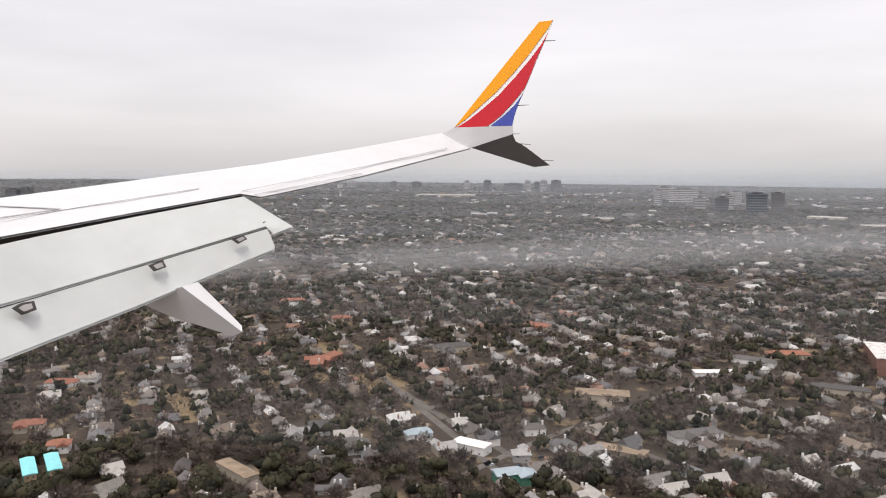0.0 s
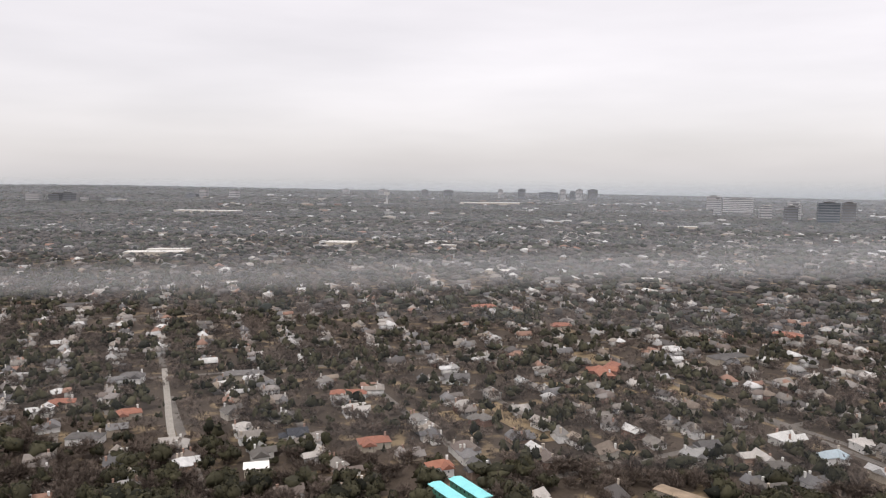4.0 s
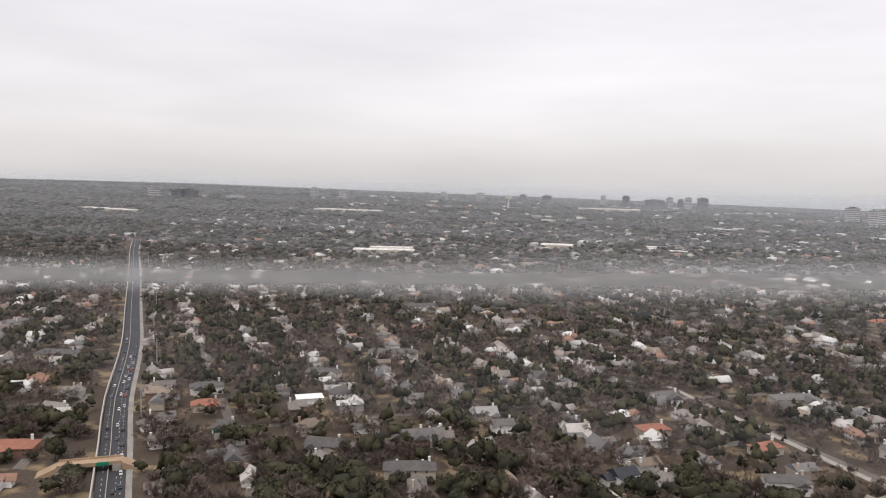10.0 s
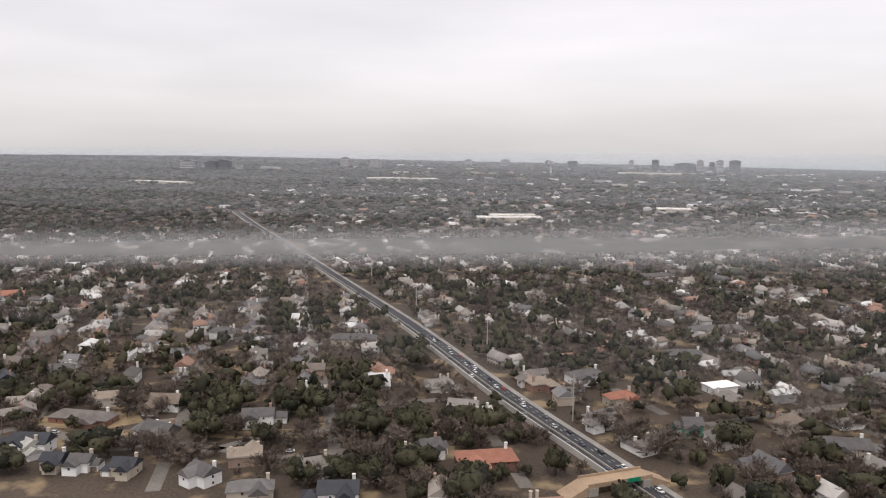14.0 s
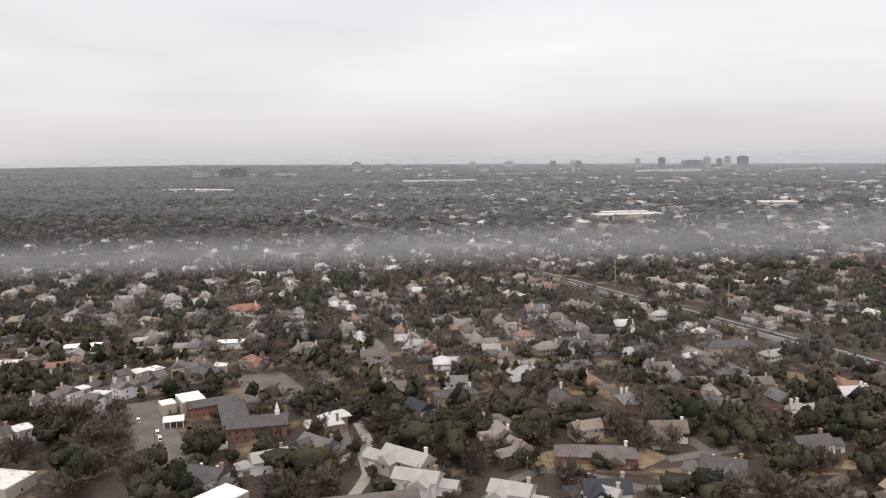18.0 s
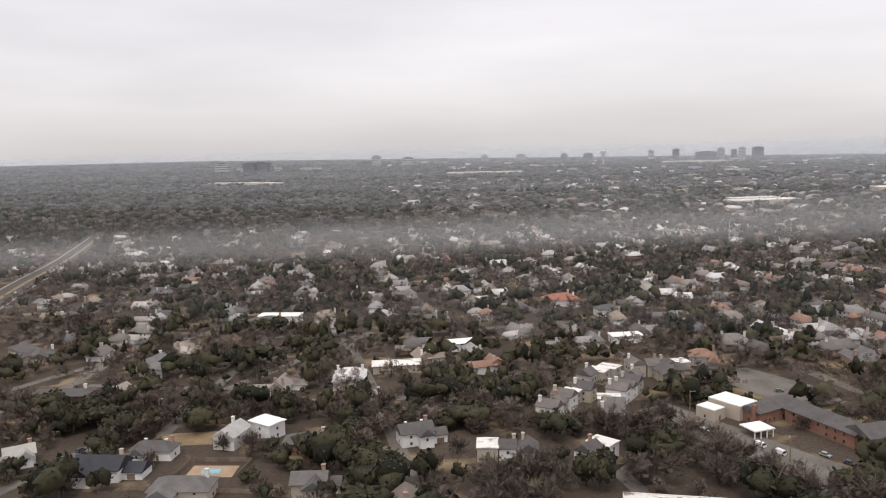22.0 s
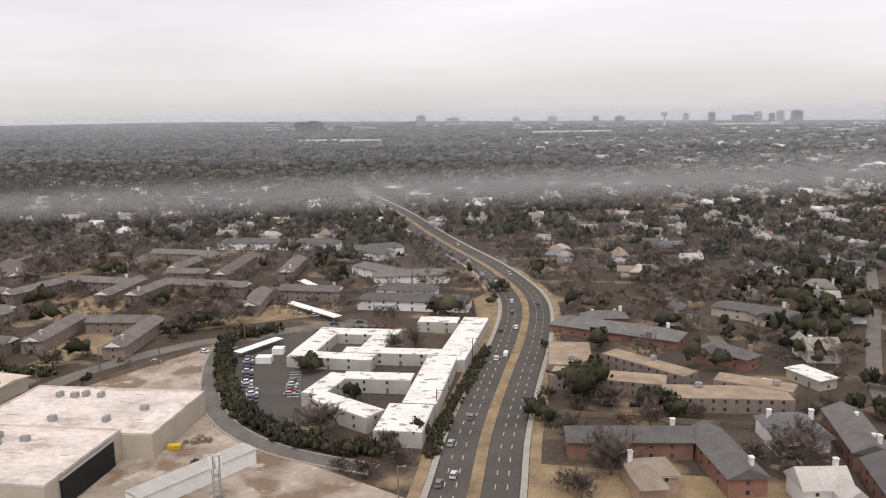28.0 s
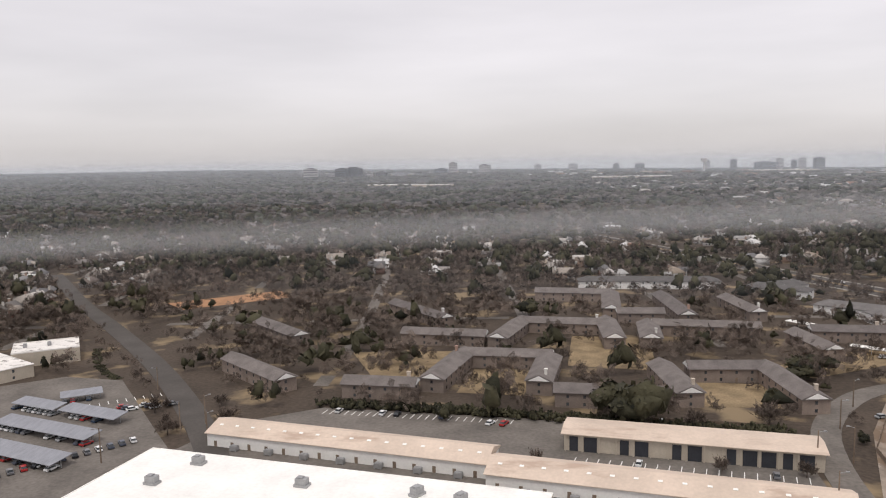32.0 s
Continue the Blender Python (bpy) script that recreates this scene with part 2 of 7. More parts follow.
M_TOWER_PALE = material("pale_tower_facade", [(0.58, 0.56, 0.54), (0.46, 0.44, 0.43)], 0.7, "object", (0.3, 0.1), (0.02, 0.1))
M_CAR = material("car_paint", [(0.72, 0.72, 0.72), (0.03, 0.03, 0.035), (0.35, 0.36, 0.37), (0.76, 0.76, 0.75), (0.09, 0.10, 0.13), (0.40, 0.04, 0.04),
                               (0.18, 0.18, 0.19), (0.55, 0.55, 0.54), (0.04, 0.06, 0.10)], 0.3, "object", (2.0, 0.03), (0.5, 0.03))
M_TYRE = material("black_rubber", [(0.02, 0.02, 0.02)], 0.9)
M_YELLOW = material("yellow_skip_paint", [(0.62, 0.42, 0.04)], 0.6)
M_POOL = material("pool_water", [(0.18, 0.42, 0.45)], 0.1, "", (1.0, 0.1), (0.3, 0.1))
M_EARTH = material("orange_bare_earth", [(0.36, 0.20, 0.11)], 0.95, "", (1.0, 0.2), (0.15, 0.25))
M_SIGN = material("green_road_sign", [(0.01, 0.20, 0.11)], 0.6)
M_BRIDGE = material("buff_concrete_deck", [(0.36, 0.26, 0.175)], 0.9, "", (2.0, 0.12), (0.3, 0.15))

# the ground: leaf litter, bare soil and dormant lawns in broad patches
FAR_TONES = [tuple(c * 0.72 for c in t) for t in WALL_TONES]
M_BLOCK_FAR = material("low_buildings_far", FAR_TONES, 0.85, "island", (0.3, 0.12), (0.03, 0.1))
M_BAND = material("tower_window_band", [(0.10, 0.11, 0.125), (0.16, 0.165, 0.18)], 0.3, "object", (0.3, 0.1), (0.05, 0.1))
M_GROUND = material("winter_ground", [(0.072, 0.055, 0.042)], 0.95, "", (1.2, 0.30), (0.05, 0.30), 0.4)
gt = M_GROUND.node_tree
g_mix = gt.nodes.new("ShaderNodeMix")
g_mix.data_type = "RGBA"
g_noise = gt.nodes.new("ShaderNodeTexNoise")
g_noise.inputs["Scale"].default_value, g_noise.inputs["Detail"].default_value = 0.085, 5.0
g_step = gt.nodes.new("ShaderNodeMapRange")
g_step.inputs["From Min"].default_value, g_step.inputs["From Max"].default_value = 0.55, 0.66
g_pos = gt.nodes.new("ShaderNodeNewGeometry")
g_bsdf = gt.nodes["Principled BSDF"]
g_old = g_bsdf.inputs["Base Color"].links[0].from_socket
gt.links.new(g_pos.outputs["Position"], g_noise.inputs["Vector"])
gt.links.new(g_noise.outputs[0], g_step.inputs[0])
gt.links.new(g_step.outputs[0], g_mix.inputs[0])
gt.links.new(g_old, g_mix.inputs[6])
g_mix.inputs[7].default_value = (0.24, 0.18, 0.11, 1)
gt.links.new(g_mix.outputs[2], g_bsdf.inputs["Base Color"])


# the fine haze of a bare crown: twigs with open gaps between them
ht = M_TWIG.node_tree
h_out = [n for n in ht.nodes if n.type == "OUTPUT_MATERIAL"][0]
h_mix, h_clear, h_geo, h_map, h_noise, h_step = (ht.nodes.new("ShaderNode" + k) for k in ("MixShader", "BsdfTransparent", "NewGeometry", "Mapping", "TexNoise", "MapRange"))
h_map.inputs["Scale"].default_value = (1.0, 1.0, 0.6)
h_noise.inputs["Scale"].default_value, h_noise.inputs["Detail"].default_value, h_noise.inputs["Roughness"].default_value = 9.0, 3.0, 0.7
h_step.inputs["From Min"].default_value, h_step.inputs["From Max"].default_value = 0.42, 0.56
for a, b in ((h_geo.outputs["Position"], h_map.inputs[0]), (h_map.outputs[0], h_noise.inputs["Vector"]), (h_noise.outputs[0], h_step.inputs[0]), (h_step.outputs[0], h_mix.inputs[0]),
             (h_clear.outputs[0], h_mix.inputs[1]), (ht.nodes["Principled BSDF"].outputs[0], h_mix.inputs[2]), (h_mix.outputs[0], h_out.inputs[0])):
    ht.links.new(a, b)
# a few darker clumps in evergreen crowns
for mm in (M_LEAF,):
    b = [n for n in mm.node_tree.nodes if n.type == "BSDF_PRINCIPLED"][0]
    bump, nz = mm.node_tree.nodes.new("ShaderNodeBump"), mm.node_tree.nodes.new("ShaderNodeTexNoise")
    pos = mm.node_tree.nodes.new("ShaderNodeNewGeometry")
    nz.inputs["Scale"].default_value, nz.inputs["Detail"].default_value = 2.2, 4.0
    bump.inputs["Strength"].default_value, bump.inputs["Distance"].default_value = 0.6, 0.4
    mm.node_tree.links.new(pos.outputs["Position"], nz.inputs["Vector"])
    mm.node_tree.links.new(nz.outputs[0], bump.inputs["Height"])
    mm.node_tree.links.new(bump.outputs[0], b.inputs["Normal"])



def stained(m, colour, scale, lo, hi, stretch=(1, 1, 1)):
    """Stains of another colour with ragged edges over a surface."""
    t = m.node_tree
    b = t.nodes["Principled BSDF"]
    old = b.inputs["Base Color"].links[0].from_socket
    geo, mp, nz, st, mix = (t.nodes.new("ShaderNode" + k) for k in ("NewGeometry", "Mapping", "TexNoise", "MapRange", "Mix"))
    mix.data_type = "RGBA"
    mp.inputs["Scale"].default_value = stretch
    nz.inputs["Scale"].default_value, nz.inputs["Detail"].default_value, nz.inputs["Roughness"].default_value = scale, 6.0, 0.62
    st.inputs["From Min"].default_value, st.inputs["From Max"].default_value = lo, hi
    st.inputs["To Max"].default_value = 0.85
    mix.inputs[7].default_value = (*colour, 1)
    for a, c in ((geo.outputs["Position"], mp.inputs[0]), (mp.outputs[0], nz.inputs["Vector"]), (nz.outputs[0], st.inputs[0]), (st.outputs[0], mix.inputs[0]), (old, mix.inputs[6]), (mix.outputs[2], b.inputs["Base Color"])):
        t.links.new(a, c)


stained(M_STAINED_ROOF, (0.20, 0.175, 0.155), 0.34, 0.555, 0.62, (1.0, 1.7, 1.0))
stained(M_DIRTY_ROOF, (0.36, 0.295, 0.25), 0.16, 0.54, 0.66, (0.8, 1.2, 1.0))
stained(M_CONCRETE, (0.17, 0.115, 0.075), 0.10, 0.50, 0.58)
stained(M_CONCRETE, (0.47, 0.415, 0.35), 0.22, 0.58, 0.64)
stained(M_TAN_ROOF, (0.44, 0.33, 0.26), 0.14, 0.55, 0.64, (0.5, 1.5, 1.0))
# ---- building tools ----
RNG = np.random.default_rng(7)


class Geo:
    """Vertices and faces gathered piece by piece, in metres."""

    def __init__(self):
        self.v, self.f, self.m = [], [], []

    def add(self, verts, faces, mi=0):
        n = len(self.v)
        self.v += [tuple(p) for p in verts]
        self.f += [tuple(i + n for i in q) for q in faces]
        self.m += [mi] * len(faces)
        return self

    def box(self, cx, cy, z0, z1, lx, ly, a=0.0, mi=0, taper=1.0):
        c, s = math.cos(a), math.sin(a)
        vs = []
        for z, k in ((z0, 1.0), (z1, taper)):
            for sx, sy in ((-1, -1), (1, -1), (1, 1), (-1, 1)):
                x, y = sx * lx / 2 * k, sy * ly / 2 * k
                vs.append((cx + x * c - y * s, cy + x * s + y * c, z))
        return self.add(vs, [(3, 2, 1, 0), (4, 5, 6, 7), (0, 1, 5, 4), (1, 2, 6, 5), (2, 3, 7, 6), (3, 0, 4, 7)], mi)

    def roof(self, cx, cy, z, rise, lx, ly, hip=True, a=0.0, mi=0, lip=0.12):
        """A hip or gable roof with a fascia; the ridge runs along the local x axis."""
        c, s = math.cos(a), math.sin(a)
        r = max(lx / 2 - ly / 2, 0.05 * lx) if hip else lx / 2
        pts = [(sx * lx / 2, sy * ly / 2, zz) for zz in (z - lip, z) for sx, sy in ((-1, -1), (1, -1), (1, 1), (-1, 1))] + [(-r, 0, z + rise), (r, 0, z + rise)]
        return self.add([(cx + x * c - y * s, cy + x * s + y * c, zz) for x, y, zz in pts],
                        [(3, 2, 1, 0), (0, 1, 5, 4), (1, 2, 6, 5), (2, 3, 7, 6), (3, 0, 4, 7), (4, 5, 9, 8), (6, 7, 8, 9), (5, 6, 9), (7, 4, 8)], mi)

    def prism(self, outline, z0, z1, mi=0):
        n = len(outline)
        vs = [(x, y, z0) for x, y in outline] + [(x, y, z1) for x, y in outline]
        return self.add(vs, [tuple(range(n - 1, -1, -1)), tuple(range(n, 2 * n))] + [(i, (i + 1) % n, n + (i + 1) % n, n + i) for i in range(n)], mi)

    def rod(self, p, q, r0, r1, sides=6, mi=0):
        p, q = Vector(p), Vector(q)
        d = (q - p).normalized()
        u = d.orthogonal().normalized()
        w = d.cross(u)
        vs = []
        for c, r in ((p, r0), (q, r1)):
            for k in range(sides):
                t = 2 * math.pi * k / sides
                vs.append(c + (u * math.cos(t) + w * math.sin(t)) * r)
        fs = [(k, (k + 1) % sides, sides + (k + 1) % sides, sides + k) for k in range(sides)]
        return self.add(vs, fs + [tuple(range(sides - 1, -1, -1)), tuple(range(sides, 2 * sides))], mi)

    def mesh(self, name, *mats):
        me = bpy.data.meshes.new(name)
        me.from_pydata(self.v, [], self.f)
        for m in mats:
            me.materials.append(m)
        if len(mats) > 1:
            me.polygons.foreach_set("material_index", self.m)
        me.update()
        return me


def part(name, data, parent, label="", at=None):
    ob = new(name, data)
    ob.parent = parent
    if at is not None:
        ob.matrix_basis = at
    return tagged(ob, label) if label else ob


def tri_mesh(name, verts, tris, mat):
    """One mesh from arrays of vertices and triangles."""
    me = bpy.data.meshes.new(name)
    me.vertices.add(len(verts))
    me.vertices.foreach_set("co", np.ascontiguousarray(verts, dtype=np.float32).ravel())
    me.loops.add(len(tris) * 3)
    me.loops.foreach_set("vertex_index", np.ascontiguousarray(tris, dtype=np.int32).ravel())
    me.polygons.add(len(tris))
    me.polygons.foreach_set("loop_start", np.arange(0, len(tris) * 3, 3, dtype=np.int32))
    me.update(calc_edges=True)
    me.materials.append(mat)
    return me


def triangles(geo):
    out = []
    for f in geo.f:
        out += [(f[0], f[k], f[k + 1]) for k in range(1, len(f) - 1)]
    return np.array(geo.v, dtype=np.float32), np.array(out, dtype=np.int32)


def relief(x, y):
    """The land falls gently away towards the far valley."""
    return -0.0118 * np.maximum(np.asarray(x) + np.asarray(y) - 900.0, 0.0)


def scatter(kinds, which, x, y, turn, size, tall=None, z=0.0):
    """Arrays of many copies of the shapes in kinds, turned and scaled, each copy set at its place."""
    vs, ts, n = [], [], 0
    tall = size if tall is None else tall
    for k, (v, t) in enumerate(kinds):
        sel = np.where(which == k)[0]
        if not len(sel):
            continue
        c, s = np.cos(turn[sel])[:, None], np.sin(turn[sel])[:, None]
        sc = size[sel][:, None]
        px = (v[None, :, 0] * c - v[None, :, 1] * s) * sc + x[sel][:, None]
        py = (v[None, :, 0] * s + v[None, :, 1] * c) * sc + y[sel][:, None]
        pz = v[None, :, 2] * tall[sel][:, None] + z + relief(x[sel], y[sel])[:, None]
        vs.append(np.stack([px, py, pz], -1).reshape(-1, 3))
        ts.append((t[None] + (np.arange(len(sel)) * len(v))[:, None, None] + n).reshape(-1, 3))
        n += len(sel) * len(v)
    return np.concatenate(vs), np.concatenate(ts)


def smooth_line(points, step=4.0):
    """A rounded line through the points."""
    p = [Vector(q) for q in points]
    p = [2 * p[0] - p[1]] + p + [2 * p[-1] - p[-2]]
    out = []
    for a, b, c, d in zip(p, p[1:], p[2:], p[3:]):
        n = max(int((c - b).length / step), 1)
        for k in range(n):
            t = k / n
            out.append(0.5 * (2 * b + (c - a) * t + (2 * a - 5 * b + 4 * c - d) * t * t + (3 * b - a - 3 * c + d) * t ** 3))
    return out + [p[-2]]


def ribbon(line, left, right, z0, z1, geo=None):
    """A band along a line, from left to right of it, with thickness."""
    geo = geo or Geo()
    n = len(line)
    vs = []
    for k, q in enumerate(line):
        d = (line[min(k + 1, n - 1)] - line[max(k - 1, 0)]).normalized()
        nrm = Vector((-d.y, d.x))
        a, b = q + nrm * left, q + nrm * right
        vs += [(a.x, a.y, z1), (b.x, b.y, z1), (b.x, b.y, z0), (a.x, a.y, z0)]
    fs = []
    for k in range(n - 1):
        i, j = 4 * k, 4 * k + 4
        fs += [(i, i + 1, j + 1, j), (i + 1, i + 2, j + 2, j + 1), (i + 2, i + 3, j + 3, j + 2), (i + 3, i, j, j + 3)]
    fs += [(0, 3, 2, 1), (4 * n - 4, 4 * n - 3, 4 * n - 2, 4 * n - 1)]
    return geo.add(vs, fs)


# places that hold no tree and no house: bands along lines, and outlines
BANDS, PLOTS = [], []


def keep_clear(line, half):
    BANDS.append((np.array([(p[0], p[1]) for p in line], dtype=float), half))


def clear_of(x, y, extra=0.0):
    ok = np.ones(len(x), dtype=bool)
    for pts, half in BANDS:
        r = half + extra
        near = (x > pts[:, 0].min() - r) & (x < pts[:, 0].max() + r) & (y > pts[:, 1].min() - r) & (y < pts[:, 1].max() + r) & ok
        idx = np.where(near)[0]
        if not len(idx):
            continue
        px, py = x[idx], y[idx]
        best = np.full(len(idx), 1e9)
        for a, b in zip(pts, pts[1:]):
            d = b - a
            t = np.clip(((px - a[0]) * d[0] + (py - a[1]) * d[1]) / max(d @ d, 1e-9), 0, 1)
            best = np.minimum(best, np.hypot(px - a[0] - t * d[0], py - a[1] - t * d[1]))
        ok[idx[best < r]] = False
    for o in PLOTS:
        inside = np.zeros(len(x), dtype=bool)
        for (ax, ay), (bx, by) in zip(o, o[1:] + o[:1]):
            cross = (ay > y) != (by > y)
            inside ^= cross & (x < (bx - ax) * (y - ay) / (by - ay + 1e-12) + ax)
        ok &= ~inside
    return ok

# ---- the ground, streets and lots ----
g = Geo()
g.add([(x, y, float(relief(x, y))) for x, y in ((-9000, -3000), (3900, -3000), (-8100, 9000), (-9000, 9000), (7000, -3000), (7000, 9000))], [(0, 1, 2, 3), (1, 4, 5, 2)])
tagged(new("ground", g.mesh("ground", M_GROUND)), "brown winter ground of leaf litter and dormant grass", "ground", kind="structure")


def sheet(name, outline, mat, label, category, z=0.06, plot=True):
    ob = new(name, Geo().prism(outline, 0.0, z).mesh(name, mat))
    if plot:
        PLOTS.append([tuple(p) for p in outline])
    return tagged(ob, label, category, kind="structure")


def street(name, points, width, mat, label, z=0.08, clear=1.0, step=4.0):
    line = smooth_line(points, step)
    keep_clear(line, width / 2 + clear)
    return tagged(new(name, ribbon(line, width / 2, -width / 2, 0.0, z).mesh(name, mat)), label, "road", kind="structure"), line


# the sunken-looking expressway with its noise wall and verge
TOLL = [(-1010, 789), (-918, 672), (-795, 521), (-700, 403), (-625, 310), (-569, 234.5), (-537, 195), (-500, 149)]
toll, toll_line = street("expressway", TOLL, 7.6, M_DARK_ASPHALT, "dark multi-lane expressway cutting straight through the suburb", 0.10, 3.0, 20)
tagged(new("verge", ribbon(toll_line, 5.7, 4.0, 0.0, 0.07).mesh("verge", M_VERGE)), "pale gravelly concrete margin along the expressway", "verge", kind="structure")
tagged(new("noise_wall", ribbon(toll_line, -4.2, -4.6, 0.0, 1.7).mesh("noise_wall", M_PALE)), "pale concrete noise wall along the expressway", "wall", kind="structure")
tagged(new("median_barrier", ribbon(toll_line, -0.7, -0.95, 0.1, 0.55).mesh("median_barrier", M_KERB)), "concrete barrier dividing the expressway", "barrier", kind="structure")
keep_clear(smooth_line([(p[0] + 3.8, p[1] + 3.1) for p in TOLL], 20), 1.9)

# the boulevard with a grass median
BLVD = [(-1050, 60), (-1053, 80), (-1053.5, 99), (-1055, 122), (-1055.3, 150), (-1055.2, 175), (-1056.5, 200), (-1060, 220), (-1068, 242), (-1079, 266), (-1096, 297),
        (-1116, 336), (-1140, 386), (-1172, 445), (-1215, 520)]
blvd, blvd_line = street("boulevard", BLVD, 12.6, M_ASPHALT, "grey six-lane boulevard with a dormant grass median", 0.08, 0.6)
tagged(new("grass_median", ribbon(blvd_line, 0.95, -0.95, 0.08, 0.2).mesh("grass_median", M_DRY)), "strip of dormant brown grass between the carriageways", "median", kind="structure")
for name, side in (("pavement", 7.0), ("pavement", -7.0)):
    tagged(new(name, ribbon(blvd_line, side + 0.5, side - 0.5, 0.0, 0.16).mesh(name, M_KERB)), "pale concrete pavement beside the boulevard", "pavement", kind="structure")
for side in (8.5, -8.5):
    tagged(new("verge", ribbon(blvd_line[:48], side + 0.9, side - 0.9, 0.0, 0.05).mesh("verge", M_DRY)), "dormant grass verge beside the boulevard", "verge", kind="structure")
keep_clear(blvd_line[:48], 8.2)

# lane dashes on both main roads
dash = Geo().box(0, 0, 0, 0.012, 1.5, 0.16).mesh("lane_dash", M_MARK)
for road, line, lanes, top in ((blvd, blvd_line[8:52], (2.85, 4.6, -2.85, -4.6), 0.08), (toll, toll_line[10:], (1.5, 2.7, -2.2), 0.10)):
    run = 0.0
    for p, q in zip(line, line[1:]):
        d = q - p
        for k in range(max(int(d.length / 3.9), 1)):
            c = p + d * (k * 3.9 / max(d.length, 3.9))
            nrm = Vector((-d.y, d.x)).normalized()
            for off in lanes:
                if road is toll and c.y > 300:
                    continue
                at = pose(c.x + nrm.x * off, c.y + nrm.y * off, top, 0, 0, math.degrees(math.atan2(d.y, d.x)))
                part("lane_dash", dash, road, at=at)

# other streets that show between the trees
STREETS = [
    ([(-1148, 96), (-1147.5, 122), (-1143.5, 142), (-1133, 160), (-1120, 170), (-1108, 180), (-1096, 184)], 5.6, M_LOT),
    ([(-1238, 100), (-1254, 124), (-1284, 160), (-1322, 199), (-1360, 236), (-1420, 300)], 6.4, M_ASPHALT),
    ([(-933, 100), (-929.5, 129), (-927, 147), (-920, 178), (-913, 205), (-900, 250)], 3.6, M_LOT),
    ([(-960, 180), (-927, 182), (-890, 178), (-862, 186)], 3.2, M_LOT),
    ([(-988, 96), (-986.5, 120), (-985.3, 150), (-976, 185), (-966, 217), (-950, 273)], 3.6, M_LOT),
    ([(-700, 138), (-688, 164), (-665, 160), (-647, 167), (-622, 167), (-606, 169), (-588, 186)], 3.6, M_LOT),
    ([(-739, 184), (-731.5, 172), (-730, 164), (-725, 154), (-724, 140)], 3.0, M_KERB),
    ([(-650, 163), (-632, 165), (-624, 175), (-609.5, 186.6), (-591, 195), (-578, 206)], 3.4, M_LOT),
    ([(-372, 336), (-343, 294), (-321, 262), (-305, 240)], 3.2, M_KERB),
    ([(-180, 458), (-128, 377), (-100, 336), (-60, 282), (-30, 240)], 4.0, M_LOT),
    ([(-60, 236), (-30, 290), (26, 371), (80, 450)], 3.6, M_LOT),
]
for pts, w, m in STREETS:
    street("street", pts, w * 0.85, m, "narrow grey suburban street between houses and trees", clear=0.5 if pts[0][0] < -1140 else -0.6)

sheet("parking_lot", [(-811, 183), (-804, 190), (-790, 176), (-764, 149), (-780, 143)], M_LOT, "worn asphalt parking lot of the church", "parking lot")
sheet("parking_lot", [(-793, 216), (-781, 224), (-766, 209), (-762, 197), (-776, 192)], M_LOT, "empty grey asphalt parking lot behind the church", "parking lot")
sheet("concrete_yard", [(-1137, 139), (-1128, 159), (-1119, 161), (-1111, 146), (-1103, 128), (-1095, 112), (-1072, 102), (-1063, 98), (-1062, 70), (-1145, 70), (-1145, 110)],
      M_CONCRETE, "stained buff concrete yard round the warehouse", "yard")
court_lot = sheet("parking_lot", [(-1122, 155), (-1116, 172), (-1104, 176), (-1084, 176), (-1084, 120), (-1096, 119), (-1108, 134)], M_ASPHALT, "grey apartment parking lot behind a hedge", "parking lot", 0.075)
canopy_lot = sheet("parking_lot", [(-1330, 128), (-1303, 152), (-1288, 151), (-1262, 122), (-1240, 98), (-1246, 80), (-1320, 80)], M_LOT, "asphalt parking lot with shade canopies", "parking lot")
yard = sheet("service_yard", [(-1250, 128), (-1236, 139), (-1196, 138), (-1151, 133), (-1151, 88), (-1262, 84)], M_LOT, "asphalt service yard round the long sheds", "yard", 0.05)
sheet("bare_earth", [(-1330, 240), (-1300, 268), (-1290, 256), (-1318, 230)], M_EARTH, "patch of bare orange earth at a building site", "earth")
lane, lane_line = street("yard_lane", [(-1125, 163), (-1122.5, 155), (-1119, 146), (-1113, 134), (-1106.5, 124), (-1098, 115.5), (-1086, 109), (-1070, 105.5)], 3.0, M_LOT, "curving grey service lane beside the hedge", 0.10, 0.0, 2.0)
for side in (1.75, -1.75):
    tagged(new("kerb", ribbon(lane_line, side + 0.15, side - 0.15, 0.0, 0.2).mesh("kerb", M_KERB)), "low pale kerb of the service lane", "kerb", kind="structure")
bay_line = Geo().box(0, 0, 0, 0.012, 2.4, 0.14).mesh("bay_line", M_TRIM)
for k in range(26):
    part("bay_line", bay_line, yard, at=pose(-1235 + k * 1.45, 136.6 - k * 0.03, 0.05, 0, 0, 82))
for k in range(20):
    part("bay_line", bay_line, yard, at=pose(-1187 + k * 1.8, 119.4 - k * 0.16, 0.05, 0, 0, 80))
for k in range(14):
    part("bay_line", bay_line, canopy_lot, at=pose(-1272 - k * 1.3, 143.5 - k * 1.1, 0.06, 0, 0, 130))
for k in range(10):
    part("bay_line", bay_line, court_lot, at=pose(-1099.5 + k * 0.55, 146 - k * 1.5, 0.075, 0, 0, 12))
